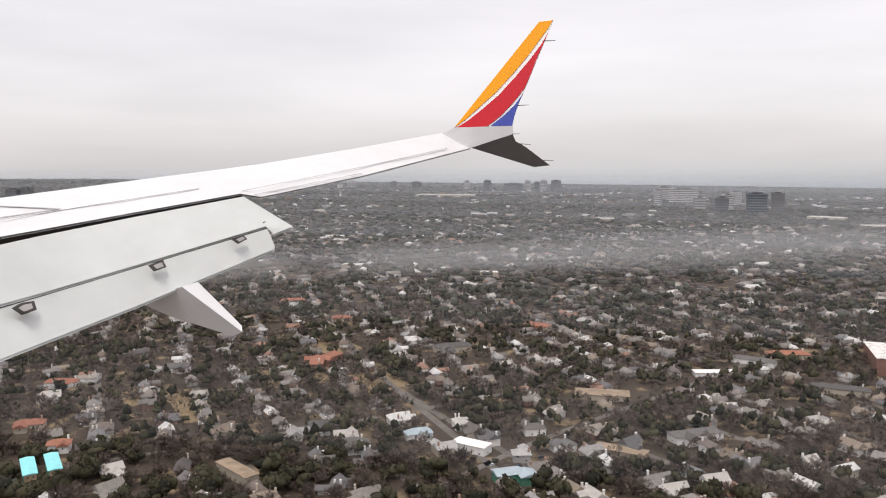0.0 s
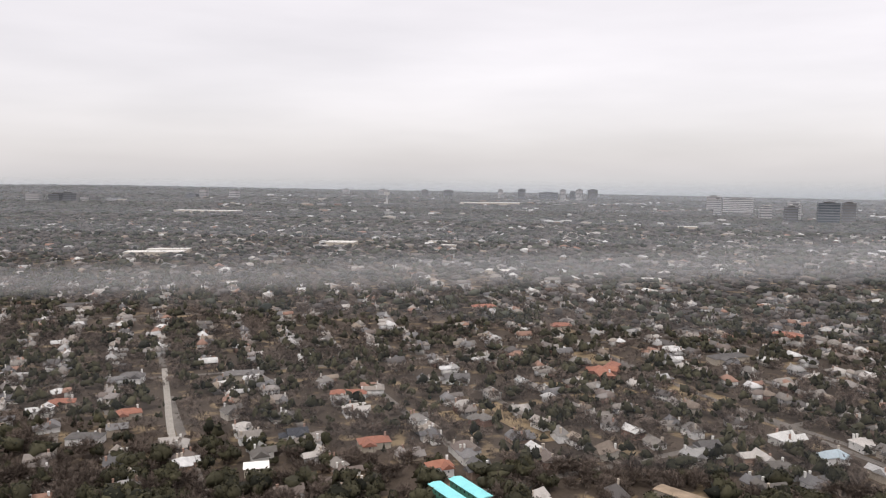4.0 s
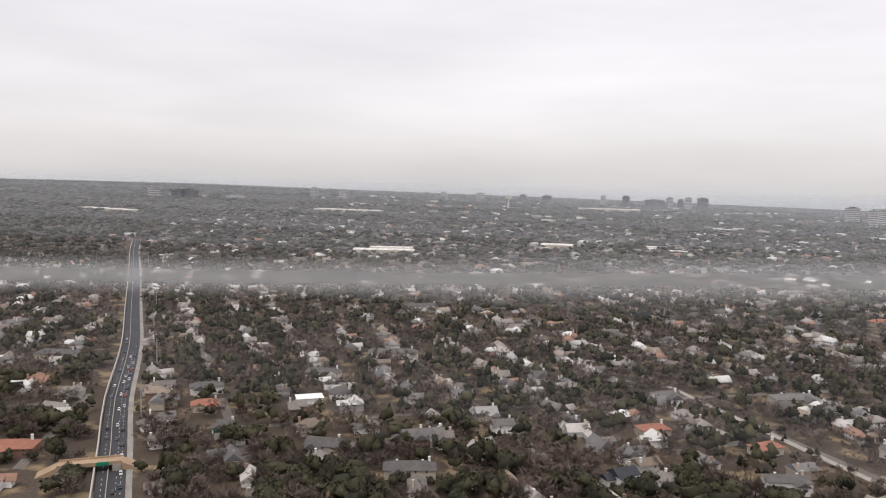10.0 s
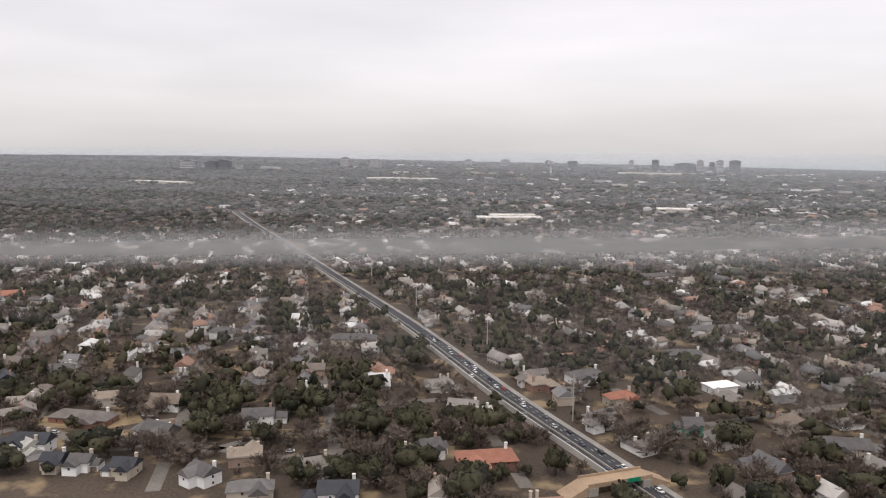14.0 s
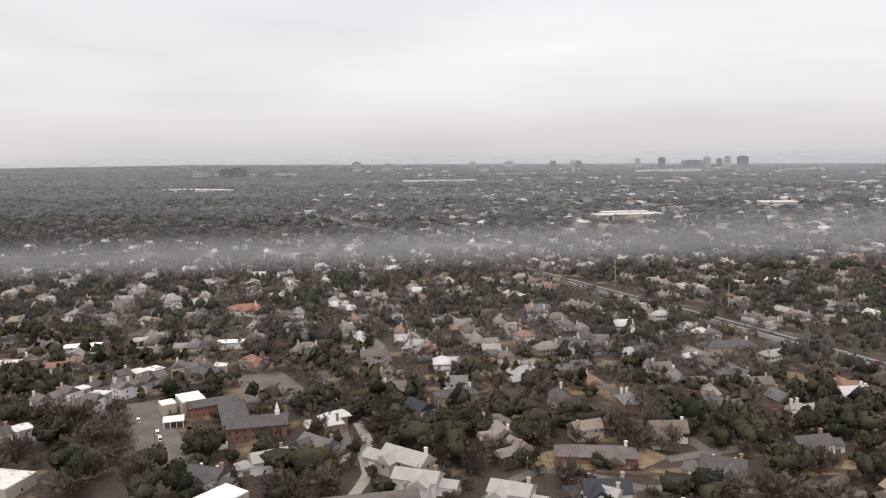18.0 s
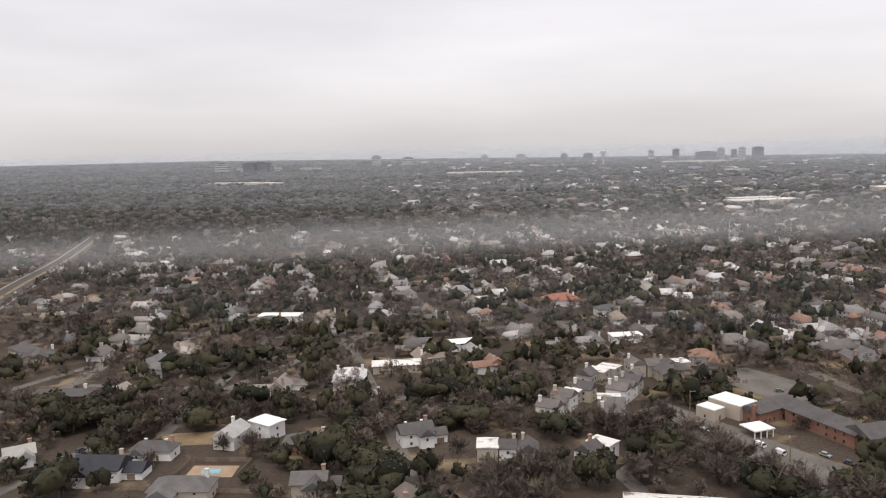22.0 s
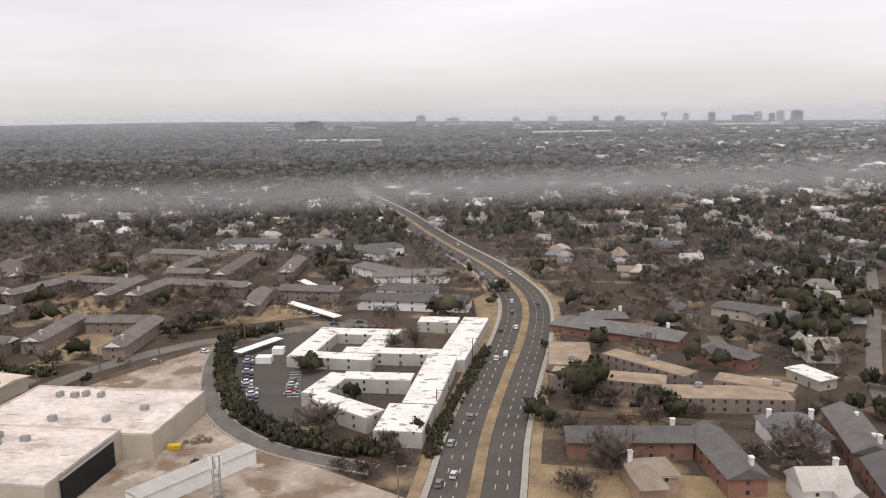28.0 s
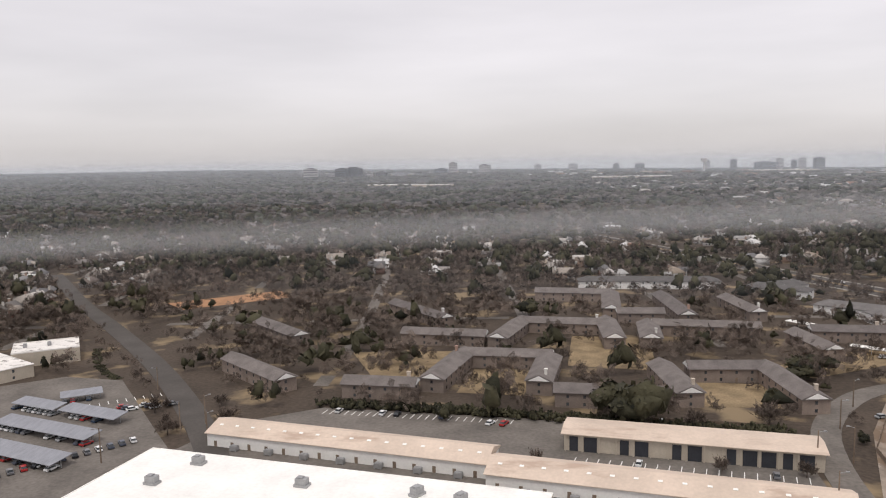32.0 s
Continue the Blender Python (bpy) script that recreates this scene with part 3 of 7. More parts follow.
LAWNS = [
    [(-771.5, 190.5), (-765, 194.5), (-760, 187), (-763.5, 181)],
    [(-640, 172), (-624, 184), (-615, 186), (-612, 181), (-628, 175)],
    [(-612, 192), (-600, 199), (-590, 200), (-604, 190)],
    [(-212, 314), (-200, 322), (-168, 282), (-176, 276)],
    [(-192, 356), (-160, 364), (-156, 348), (-180, 330)],
    [(-695, 168), (-683, 180), (-667, 184), (-660, 178), (-666, 170), (-683, 165.5)],
    [(-1062, 185), (-1063, 212), (-1070, 226), (-1073, 214), (-1067, 186)],
    [(-1046, 112), (-1046, 98), (-1002, 98), (-1004, 112)],
    [(-1048, 150), (-1048, 168), (-1040, 172), (-1038, 150)],
    [(-1138, 172), (-1112, 190), (-1106, 197), (-1128, 200), (-1144, 180)],
    [(-1166, 150), (-1149, 150), (-1149, 166), (-1164, 166)],
    [(-1230, 156), (-1218, 156), (-1219, 186), (-1244, 182)],
    [(-1190, 176), (-1170, 174), (-1170, 206), (-1190, 206)],
    [(-1212, 152), (-1198, 152), (-1197, 170), (-1211, 170)],
    [(-140, 352), (-112, 330), (-100, 352), (-126, 378)],
    [(-188, 420), (-160, 396), (-146, 416), (-178, 446)],
    [(-225, 300), (-196, 318), (-190, 308), (-214, 290)],
    [(-176, 340), (-150, 362), (-140, 352), (-164, 330)],
    [(-735, 232), (-708, 240), (-706, 232), (-732, 224)],
    [(-690, 226), (-664, 236), (-662, 228), (-686, 219)],
    [(-918, 150), (-900, 156), (-898, 148), (-916, 143)],
    [(-972, 132), (-944, 134), (-944, 128), (-972, 126)],
    [(-966, 150), (-940, 156), (-940, 148), (-964, 143)],
]
for k, o in enumerate(LAWNS):
    sheet("lawn", o, M_DRY, "dormant yellow-brown winter lawn", "lawn", 0.014 + 0.004 * (k % 6), plot=False)

keep_clear([(-900, 133), (-889, 135)], 4.2)

# the bridge over the expressway
bridge = tagged(new("road_bridge"), "buff concrete road bridge over the expressway", "bridge")
bridge.matrix_world = pose(-528.5, 175.5, 0, 0, 0, 37)
part("deck", Geo().box(0, 0, 1.9, 2.4, 17, 5.0).mesh("deck", M_BRIDGE), bridge)
for s in (-1, 1):
    part("parapet", Geo().box(0, s * 2.4, 2.4, 2.95, 17, 0.25).mesh("parapet", M_BRIDGE), bridge)
    part("abutment", Geo().box(s * 7.2, 0, 0, 1.9, 2.4, 5.4).mesh("abutment", M_KERB), bridge)
    part("approach", Geo().add([(s * 8.5, -2.5, 0), (s * 8.5, 2.5, 0), (s * 8.5, 2.5, 2.38), (s * 8.5, -2.5, 2.38), (s * 14, -2.5, 0), (s * 14, 2.5, 0)],
                               [(0, 1, 2, 3), (3, 2, 5, 4), (0, 3, 4), (1, 5, 2), (0, 4, 5, 1)]).mesh("approach", M_BRIDGE), bridge)
part("sign", Geo().box(3.4, -2.7, 2.0, 3.0, 3.4, 0.12).mesh("sign", M_SIGN), bridge, "blank green road sign")
keep_clear([(-545, 163), (-512, 188)], 3.5)

# ---- buildings ----
WIN = Geo().box(0, 0, 0, 0.62, 0.5, 0.09).mesh("window", M_WINDOW)
DOOR = Geo().box(0, 0, 0, 1.05, 0.55, 0.09).mesh("door", M_WOOD)
VENT = Geo().box(0, 0, 0, 0.5, 0.5, 0.5).box(0, 0, 0.5, 0.62, 0.6, 0.6).mesh("roof_vent", M_TRIM)
UNIT = Geo().box(0, 0, 0.1, 0.85, 1.3, 0.9).box(0, 0, 0.85, 0.95, 1.1, 0.7).box(-0.5, 0, 0, 0.1, 0.15, 0.9).box(0.5, 0, 0, 0.1, 0.15, 0.9).mesh("air_conditioner", M_METAL)


def windows_on(parent, length, depth, storeys, step=1.7, base=0.45, storey=1.5, ends=True, sides=(-1, 1)):
    for k in range(storeys):
        z = base + k * storey
        n = max(int((length - 0.8) / step), 1)
        for j in range(n):
            x = (j - (n - 1) / 2) * step
            for s in sides:
                if k == 0 and j == n // 2:
                    part("door", DOOR, parent, at=pose(x, s * depth / 2, 0.05))
                else:
                    part("window", WIN, parent, at=pose(x, s * depth / 2, z))
        if ends:
            for s in (-1, 1):
                part("window", WIN, parent, at=pose(s * length / 2, 0, z, 0, 0, 90))


def long_house(x1, y1, x2, y2, depth, eave, rise, wall, roof, label, category="house", name="house", hip=False, storeys=2, step=2.2, chimney=0, vents=0, over=0.35, extra=0.0, trim=False, group=""):
    """A building whose ridge runs from one place to the other."""
    length, turn = math.hypot(x2 - x1, y2 - y1) + extra, math.degrees(math.atan2(y2 - y1, x2 - x1))
    ob = tagged(new(name), label, category, group)
    ob.matrix_world = pose((x1 + x2) / 2, (y1 + y2) / 2, 0, 0, 0, turn)
    part("wall", Geo().box(0, 0, 0, eave, length, depth).mesh("wall", wall), ob)
    top = part("roof", Geo().roof(0, 0, eave, rise, length + 2 * over, depth + 2 * over, hip).mesh("roof", roof), ob)
    if trim:
        for s in (-1, 1):
            part("gable_end", Geo().add([(s * (length / 2 + over + 0.02), -depth * 0.42, eave + 0.05), (s * (length / 2 + over + 0.02), depth * 0.42, eave + 0.05), (s * (length / 2 + over + 0.02), 0, eave + rise * 0.86),
                                         (s * (length / 2 + over - 0.06), -depth * 0.42, eave + 0.05), (s * (length / 2 + over - 0.06), depth * 0.42, eave + 0.05), (s * (length / 2 + over - 0.06), 0, eave + rise * 0.86)],
                                        [(0, 1, 2), (5, 4, 3), (0, 3, 4, 1), (1, 4, 5, 2), (2, 5, 3, 0)]).mesh("gable_end", M_TRIM), ob, "white boarded gable")
    if storeys:
        windows_on(ob, length, depth, storeys, step, sides=(-1,) if math.cos(radians(turn)) > 0 else (1,))
    for k in range(chimney):
        x = (length * 0.38) * (1 if k == 0 else -1)
        part("chimney", Geo().box(x, depth * 0.22, 0, eave + rise + 0.55, 0.7, 0.55).box(x, depth * 0.22, eave + rise + 0.55, eave + rise + 0.7, 0.85, 0.7).mesh("chimney", M_CHIMNEY), top)
    for k in range(vents):
        part("roof_vent", VENT, top, at=pose((k - (vents - 1) / 2) * length / max(vents, 1), depth * 0.2, eave + rise * 0.55))
    keep_clear([(x1, y1), (x2, y2)], depth / 2 + 1.2)
    return ob


def flat_block(x, y, lx, ly, h, turn, wall, roof, label, category="building", name="building", parapet=0.3, units=0, storeys=1, step=2.2, clear=True):
    """A flat-roofed block with a parapet."""
    ob = tagged(new(name), label, category)
    ob.matrix_world = pose(x, y, float(relief(x, y)), 0, 0, turn)
    part("wall", Geo().box(0, 0, 0, h, lx, ly).mesh("wall", wall), ob)
    part("roof", Geo().box(0, 0, h, h + 0.06, lx - 0.3, ly - 0.3).mesh("roof", roof), ob)
    if parapet:
        p = Geo()
        for s in (-1, 1):
            p.box(0, s * (ly / 2 - 0.08), h, h + parapet, lx, 0.16)
            p.box(s * (lx / 2 - 0.08), 0, h, h + parapet, 0.16, ly - 0.32)
        part("parapet", p.mesh("parapet", roof), ob)
    if storeys:
        windows_on(ob, lx, ly, storeys, step, sides=(-1,))
    r = random.Random(int(abs(x * 13 + y * 7)))
    for k in range(units):
        part("air_conditioner", UNIT, ob, at=pose(r.uniform(-0.4, 0.4) * lx, r.uniform(-0.35, 0.35) * ly, h + 0.06, 0, 0, r.choice((0, 90))))
    if clear:
        a = radians(turn)
        d = Vector((math.cos(a), math.sin(a))) * lx / 2
        keep_clear([(x - d.x, y - d.y), (x + d.x, y + d.y)], ly / 2 + 0.8)
    return ob


# brown brick garden apartments with grey roofs
APT_A = [(-1267, 163, -1248, 148), (-1234, 148, -1220, 148), (-1233, 194, -1212, 193), (-1217, 152, -1214, 174), (-1214, 174, -1194, 174), (-1194, 172, -1195, 153),
         (-1191, 148, -1171, 148), (-1170, 169, -1166, 149), (-1164, 168, -1149, 170), (-1148, 170, -1144, 148), (-1208, 190, -1204, 211), (-1204, 211, -1181, 210)]
APT_B = [(-1181, 214, -1179, 193), (-1170, 211, -1170, 194), (-1168, 211, -1142, 210), (-1203, 259, -1179, 258), (-1179, 258, -1179, 231), (-1163, 256, -1158, 224),
         (-1177, 226, -1165, 227), (-1143, 253, -1138, 230), (-1134, 204, -1130, 187), (-1129, 208, -1112, 208), (-1277, 202, -1260, 187), (-1246, 234, -1226, 213)]
for k, b in enumerate(APT_A + APT_B):
    long_house(*b, 5.2, 3.0, 1.3, M_APT_WALL, M_APT_ROOF, "two-storey brown brick apartment block with a weathered grey shingle roof", "apartment block", "apartment_block",
               chimney=k % 2, trim=True, extra=1.0, step=3.2, group="garden apartments")
for b in ((-1190, 285, -1140, 288), (-1132, 278, -1114, 268), (-1108, 230, -1085, 237), (-1103, 201, -1072, 202), (-1101, 214, -1084, 213), (-1118, 246, -1100, 234), (-1127, 277, -1113, 284)):
    long_house(*b, 6.5, 2.8, 1.5, M_WHITE, M_GREY_ROOF, "low white-walled building with a grey hipped roof", "apartment block", "apartment_block", hip=True, step=4.0)
for b in ((-1123, 198, -1104, 185), (-1131, 226, -1118, 213)):
    length, turn = math.hypot(b[2] - b[0], b[3] - b[1]), math.degrees(math.atan2(b[3] - b[1], b[2] - b[0]))
    ob = tagged(new("carport"), "long white-roofed carport on steel posts", "carport")
    ob.matrix_world = pose((b[0] + b[2]) / 2, (b[1] + b[3]) / 2, 0, 0, 0, turn)
    part("roof", Geo().box(0, 0, 1.35, 1.5, length, 2.6).mesh("roof", M_WHITE_ROOF), ob)
    post = Geo().box(0, 0, 0, 1.35, 0.12, 0.12).mesh("post", M_METAL)
    for k in range(6):
        part("post", post, ob, at=pose((k / 5 - 0.5) * (length - 1), -1.0, 0))
    keep_clear([b[:2], b[2:]], 2.0)

# the white flat-roofed courtyard apartments
COURT = [(-1096.5, 171.2, 20, 5.4, 3), (-1103.6, 161.5, 5.4, 14, 0), (-1089.5, 161.5, 5.4, 14, 0), (-1096.5, 152.4, 19, 4.4, 0), (-1070.6, 170.0, 6.4, 34, 0), (-1079.5, 183.5, 10, 5.5, 3),
         (-1082.0, 157.2, 26, 4.2, 4), (-1071.8, 141.5, 6.4, 27, 3), (-1072.0, 121.5, 8.2, 12, 3), (-1082.5, 140.6, 14, 4.4, 4), (-1091.0, 135.0, 4.6, 12, -8), (-1084.0, 125.2, 15, 4.8, -27)]
for k, (x, y, lx, ly, turn) in enumerate(COURT):
    flat_block(x + 3.2, y - 1.5, lx, ly, 2.35 + 0.05 * k, turn, M_PALE, M_STAINED_ROOF, "white courtyard apartment wing with a stained white flat roof", "apartment block", "apartment_block", 0.0, 0, 2, 4.6)
flat_block(-1108.5, 157.5, 2.6, 2.2, 1.5, 10, M_WHITE, M_WHITE_ROOF, "small white flat-roofed outbuilding", "shed", "shed", 0.0, 0, 0)
flat_block(-1109.0, 151.0, 3.4, 2.2, 1.5, 10, M_WHITE, M_WHITE_ROOF, "small white flat-roofed outbuilding", "shed", "shed", 0.0, 0, 0)
ob = tagged(new("carport"), "white-roofed carport beside the hedge", "carport")
ob.matrix_world = pose(-1114, 159, 0, 0, 0, 68)
part("roof", Geo().box(0, 0, 1.3, 1.45, 13, 2.4).mesh("roof", M_WHITE_ROOF), ob)
for k in range(5):
    part("post", Geo().box((k / 4 - 0.5) * 12, 0.9, 0, 1.3, 0.12, 0.12).mesh("post", M_METAL), ob)

# the grimy warehouse, its dark gate, the tan shed and yard clutter
ware = flat_block(-1123.0, 111.5, 33, 19, 4.0, 4, M_CREAM, M_DIRTY_ROOF, "large cream warehouse with a grimy patched flat roof", "warehouse", "warehouse", 0.35, 7, 0)
annexe = flat_block(-1124.0, 92.5, 27, 19, 4.6, 4, M_CREAM, M_DIRTY_ROOF, "cream warehouse annexe with a grimy grey flat roof", "warehouse", "warehouse", 0.35, 4, 0)
for ob, wide, top in ((ware, 32.0, 4.06), (annexe, 26.0, 4.66)):
    seam = Geo().box(0, 0, 0, 0.05, wide, 0.10).mesh("roof_seam", M_STAINED_ROOF)
    for k in range(5):
        part("roof_seam", seam, ob, at=pose(0, (k - 2) * 3.7, top))
ob = tagged(new("warehouse_gate"), "tall black sliding gate in the warehouse wall", "gate")
ob.matrix_world = pose(-1110.2, 93.5, 0, 0, 0, 4)
part("gate_leaf", Geo().box(0, 0, 0, 4.2, 0.3, 13).mesh("gate_leaf", M_GATE), ob)
part("rail", Geo().box(0.1, 0, 4.2, 4.38, 0.3, 13.4).mesh("rail", M_METAL), ob)
long_house(-1099.5, 88, -1090.5, 105.5, 3.6, 2.4, 0.25, M_TRIM, M_LIGHT_ROOF, "long low cream shed with a shallow pale roof", "shed", "shed", storeys=0, over=0.1)
sk = tagged(new("skip"), "yellow steel waste skip in the yard", "skip")
sk.matrix_world = pose(-1104.5, 107, 0.06, 0, 0, 20)
part("body", Geo().box(0, 0, 0.12, 0.85, 1.9, 1.1, taper=1.12).mesh("body", M_YELLOW), sk)
for s in (-1, 1):
    part("skid", Geo().box(0, s * 0.4, 0, 0.12, 1.9, 0.12).mesh("skid", M_METAL), sk)
pile = Geo()
for k in range(26):
    pile.box(RNG.uniform(-2.2, 2.2), RNG.uniform(-1.2, 1.2), 0.0, RNG.uniform(0.25, 0.8), RNG.uniform(0.4, 0.9), RNG.uniform(0.3, 0.7), RNG.uniform(0, 3))
for x, y in ((-1102.5, 110.5), (-1112.5, 139), (-1109.5, 134)):
    tagged(new("scrap_pile", pile.mesh("scrap_pile", M_WOOD)), "heap of dark scrap and pallets in the yard", "scrap", kind="stuff").matrix_world = pose(x, y, 0.06, 0, 0, x * 7)
mast = tagged(new("antenna_mast"), "steel lattice mast with white antenna panels", "mast")
mast.matrix_world = pose(-1089.3, 93.0, 0, 0, 0, 15)
for k in range(4):
    part("leg", Geo().rod(((k % 2 - 0.5) * 0.9, (k // 2 - 0.5) * 0.9, 0), ((k % 2 - 0.5) * 0.9, (k // 2 - 0.5) * 0.9, 6.6), 0.07, 0.07, 5).mesh("leg", M_METAL), mast)
for z in (0.8, 2.2, 3.6, 5.0):
    part("brace", Geo().box(0, 0, z, z + 0.12, 1.05, 1.05).mesh("brace", M_METAL), mast)
for k in range(6):
    a = k * math.pi / 3
    part("antenna", Geo().box(0.85 * math.cos(a), 0.85 * math.sin(a), 5.0, 6.5, 0.22, 0.3, a).mesh("antenna", M_TRIM), mast)

# the long tan sheds by the end of the walk
def tan_shed(x1, y1, x2, y2, depth, eave, rise, spots, bays, label):
    ob = long_house(x1, y1, x2, y2, depth, eave, rise, M_TRIM, M_TAN_ROOF, label, "shed", "storage_shed", storeys=0, over=0.3)
    length = math.hypot(x2 - x1, y2 - y1)
    spot = Geo().box(0, 0, 0, 0.07, 0.65, 0.4).mesh("skylight", M_WHITE_ROOF)
    slope = math.degrees(math.atan2(rise, depth / 2))
    for k in range(spots):
        part("skylight", spot, ob, at=pose((k + 0.5) / spots * length - length / 2, -depth * 0.22, eave + rise * 0.60, slope, 0, 0))
    for k in range(bays):
        x = (k + 0.5) / bays * length - length / 2
        part("door", DOOR, ob, at=pose(x, -depth / 2 - 0.02, 0.05))
        if k % 2:
            part("air_conditioner", UNIT, ob, at=pose(x + 0.9, -depth / 2 - 0.8, 0.05))
    return ob


tan_shed(-1248.5, 120.6, -1199.5, 114.0, 7.8, 2.4, 1.3, 16, 15, "long tan metal storage shed with rows of skylights")
tan_shed(-1199.0, 110.6, -1150.5, 104.4, 8.0, 2.4, 1.3, 15, 14, "long tan metal storage shed with rows of skylights")
ob = long_house(-1188.5, 127.2, -1149.5, 123.6, 7.4, 3.0, 0.5, M_CREAM, M_TAN_ROOF, "long tan-roofed workshop with shade of open bays painted as black panels", "workshop", "workshop", storeys=0, over=0.5)
# black panels on the closed wall: shade inside open bays put into colour
for k in range(14):
    if k not in (2, 5, 8):
        part("bay_opening", Geo().box(-18 + k * 2.7, -3.72, 0.05, 2.5, 2.1 if k % 3 else 1.4, 0.12).mesh("bay_opening", M_BLACK_ROOF), ob)
    part("pier", Geo().box(-19.3 + k * 2.7, -4.0, 0, 3.0, 0.16, 0.16).mesh("pier", M_CREAM), ob)

# the broad white roof, the shade canopies and the civic block across the street
flat_block(-1222, 82.0, 62, 36, 4.6, -6.5, M_CREAM, M_WHITE_ROOF, "broad low building with a clean white membrane roof", "warehouse", "warehouse", 0.15, 0, 0, clear=True)
roof_unit = Geo().box(0, 0, 0, 0.35, 2.0, 1.4).box(0, 0, 0.35, 1.15, 1.6, 1.1).box(-0.2, 0, 1.15, 1.3, 0.8, 0.8)
for x, y in ((-1240.5, 98.6), (-1243.4, 91.2), (-1222.6, 93.6), (-1206.6, 93.2), (-1200.6, 92.0)):
    tagged(new("rooftop_unit", roof_unit.mesh("rooftop_unit", M_METAL)), "grey rooftop air handling unit on the white roof", "air handler").matrix_world = pose(x, y, 4.66, 0, 0, -6 if x < -1210 else 60)
long_house(-1334, 158, -1313, 147.5, 9, 3.0, 0.05, M_CREAM, M_STAINED_ROOF, "cream two-storey civic block with a pale flat roof", "building", "building", over=0.15, step=2.0)
ob = flat_block(-1319, 166, 15, 12, 3.4, 37, M_CREAM, M_STAINED_ROOF, "cream civic block with a pale flat roof", "building", "building", 0.3, 2, 1)


def canopy(x, y, turn, length, depth):
    ob = tagged(new("shade_canopy"), "long grey sheet-metal parking canopy on posts", "canopy", "parking canopies")
    ob.matrix_world = pose(x, y, 0.06, 0, 0, turn)
    part("roof", Geo().add([(-length / 2, -depth / 2, 1.35), (length / 2, -depth / 2, 1.35), (length / 2, depth / 2, 1.85), (-length / 2, depth / 2, 1.85),
                            (-length / 2, -depth / 2, 1.25), (length / 2, -depth / 2, 1.25), (length / 2, depth / 2, 1.75), (-length / 2, depth / 2, 1.75)],
                           [(0, 1, 2, 3), (7, 6, 5, 4), (0, 4, 5, 1), (1, 5, 6, 2), (2, 6, 7, 3), (3, 7, 4, 0)]).mesh("roof", M_CANOPY), ob)
    post = Geo().box(0, 0, 0, 1.5, 0.14, 0.14).mesh("post", M_METAL)
    for k in range(6):
        part("post", post, ob, at=pose((k / 5 - 0.5) * (length - 1.0), 0.2, 0))
    keep_clear([(x - length / 2, y), (x + length / 2, y)], depth / 2)


CANOPIES = [(-1288, 137, 38, 8, 3.4), (-1292, 129.5, -14, 12, 3.4), (-1278, 126.5, -14, 15, 3.6), (-1281, 117.5, -14, 24, 4.0), (-1280, 107, -14, 26, 4.4), (-1286, 97, -14, 26, 4.4)]
for c in CANOPIES:
    canopy(*c)

# the church, its annexes and the terraces beside it
long_house(-775.9, 183.6, -765.4, 168.8, 6.6, 3.0, 1.7, M_BRICK, M_GREY_ROOF, "long red brick church nave with a grey shingle roof", "church", "church_nave", step=2.2)
long_house(-767.5, 167.6, -754.6, 174.4, 7.2, 3.3, 1.8, M_BRICK, M_GREY_ROOF, "red brick church front with a grey gabled roof", "church", "church", step=2.0)
hall = long_house(-786.6, 179.4, -776.8, 188.6, 5.6, 2.9, 1.2, M_BRICK, M_GREY_ROOF, "red brick church hall with a grey roof", "church", "church_hall", storeys=1, step=1.6)
part("chimney", Geo().box(-6.9, -1.6, 0, 4.6, 1.0, 0.8).mesh("chimney", M_BRICK), hall)
flat_block(-789.4, 185.0, 6.4, 8.6, 3.4, 47, M_CREAM, M_WHITE_ROOF, "cream parish building with a white flat roof", "building", "building", 0.2, 0, 1)
flat_block(-794.6, 181.6, 4.0, 5.0, 2.6, 47, M_CREAM, M_WHITE_ROOF, "low cream annexe with a white flat roof", "building", "building", 0.15, 0, 1)
porch = tagged(new("entrance_canopy"), "low white-roofed entrance canopy on posts before the church hall", "canopy")
porch.matrix_world = pose(-786.0, 171.8, 0, 0, 0, 32)
part("roof", Geo().box(0, 0, 1.8, 2.05, 5.4, 4.8).mesh("roof", M_WHITE_ROOF), porch)
part("back_wall", Geo().box(0.8, 1.4, 0, 1.8, 3.2, 1.6).mesh("back_wall", M_BRICK), porch)
for sx in (-2.4, -0.8, 0.8, 2.4):
    part("post", Geo().box(sx, -2.1, 0, 1.8, 0.22, 0.22).mesh("post", M_TRIM), porch)
steeple = tagged(new("steeple"), "small white steeple standing on the church ridge", "steeple")
steeple.matrix_world = pose(-756.6, 173.4, 4.6, 0, 0, 28)
part("base", Geo().box(0, 0, 0, 1.1, 1.15, 1.15).box(0, 0, 1.1, 1.2, 1.3, 1.3).mesh("base", M_TRIM), steeple)
part("belfry", Geo().box(0, 0, 1.2, 2.1, 0.85, 0.85).mesh("belfry", M_TRIM), steeple)
part("spire", Geo().box(0, 0, 2.1, 3.4, 0.8, 0.8, taper=0.1).mesh("spire", M_TRIM), steeple)
flat_block(-765.6, 161.2, 3.4, 2.2, 1.5, -45, M_WHITE, M_WHITE_ROOF, "small white garage beside the church", "shed", "shed", 0.0, 0, 0)
TERRACES = [(-831, 173, -824, 192), (-816, 171, -817, 185), (-817, 188, -811, 204), (-813, 211, -797, 218), (-843, 148, -831, 150), (-822, 148, -817, 157), (-824, 198, -818, 212)]
tk = random.Random(17)
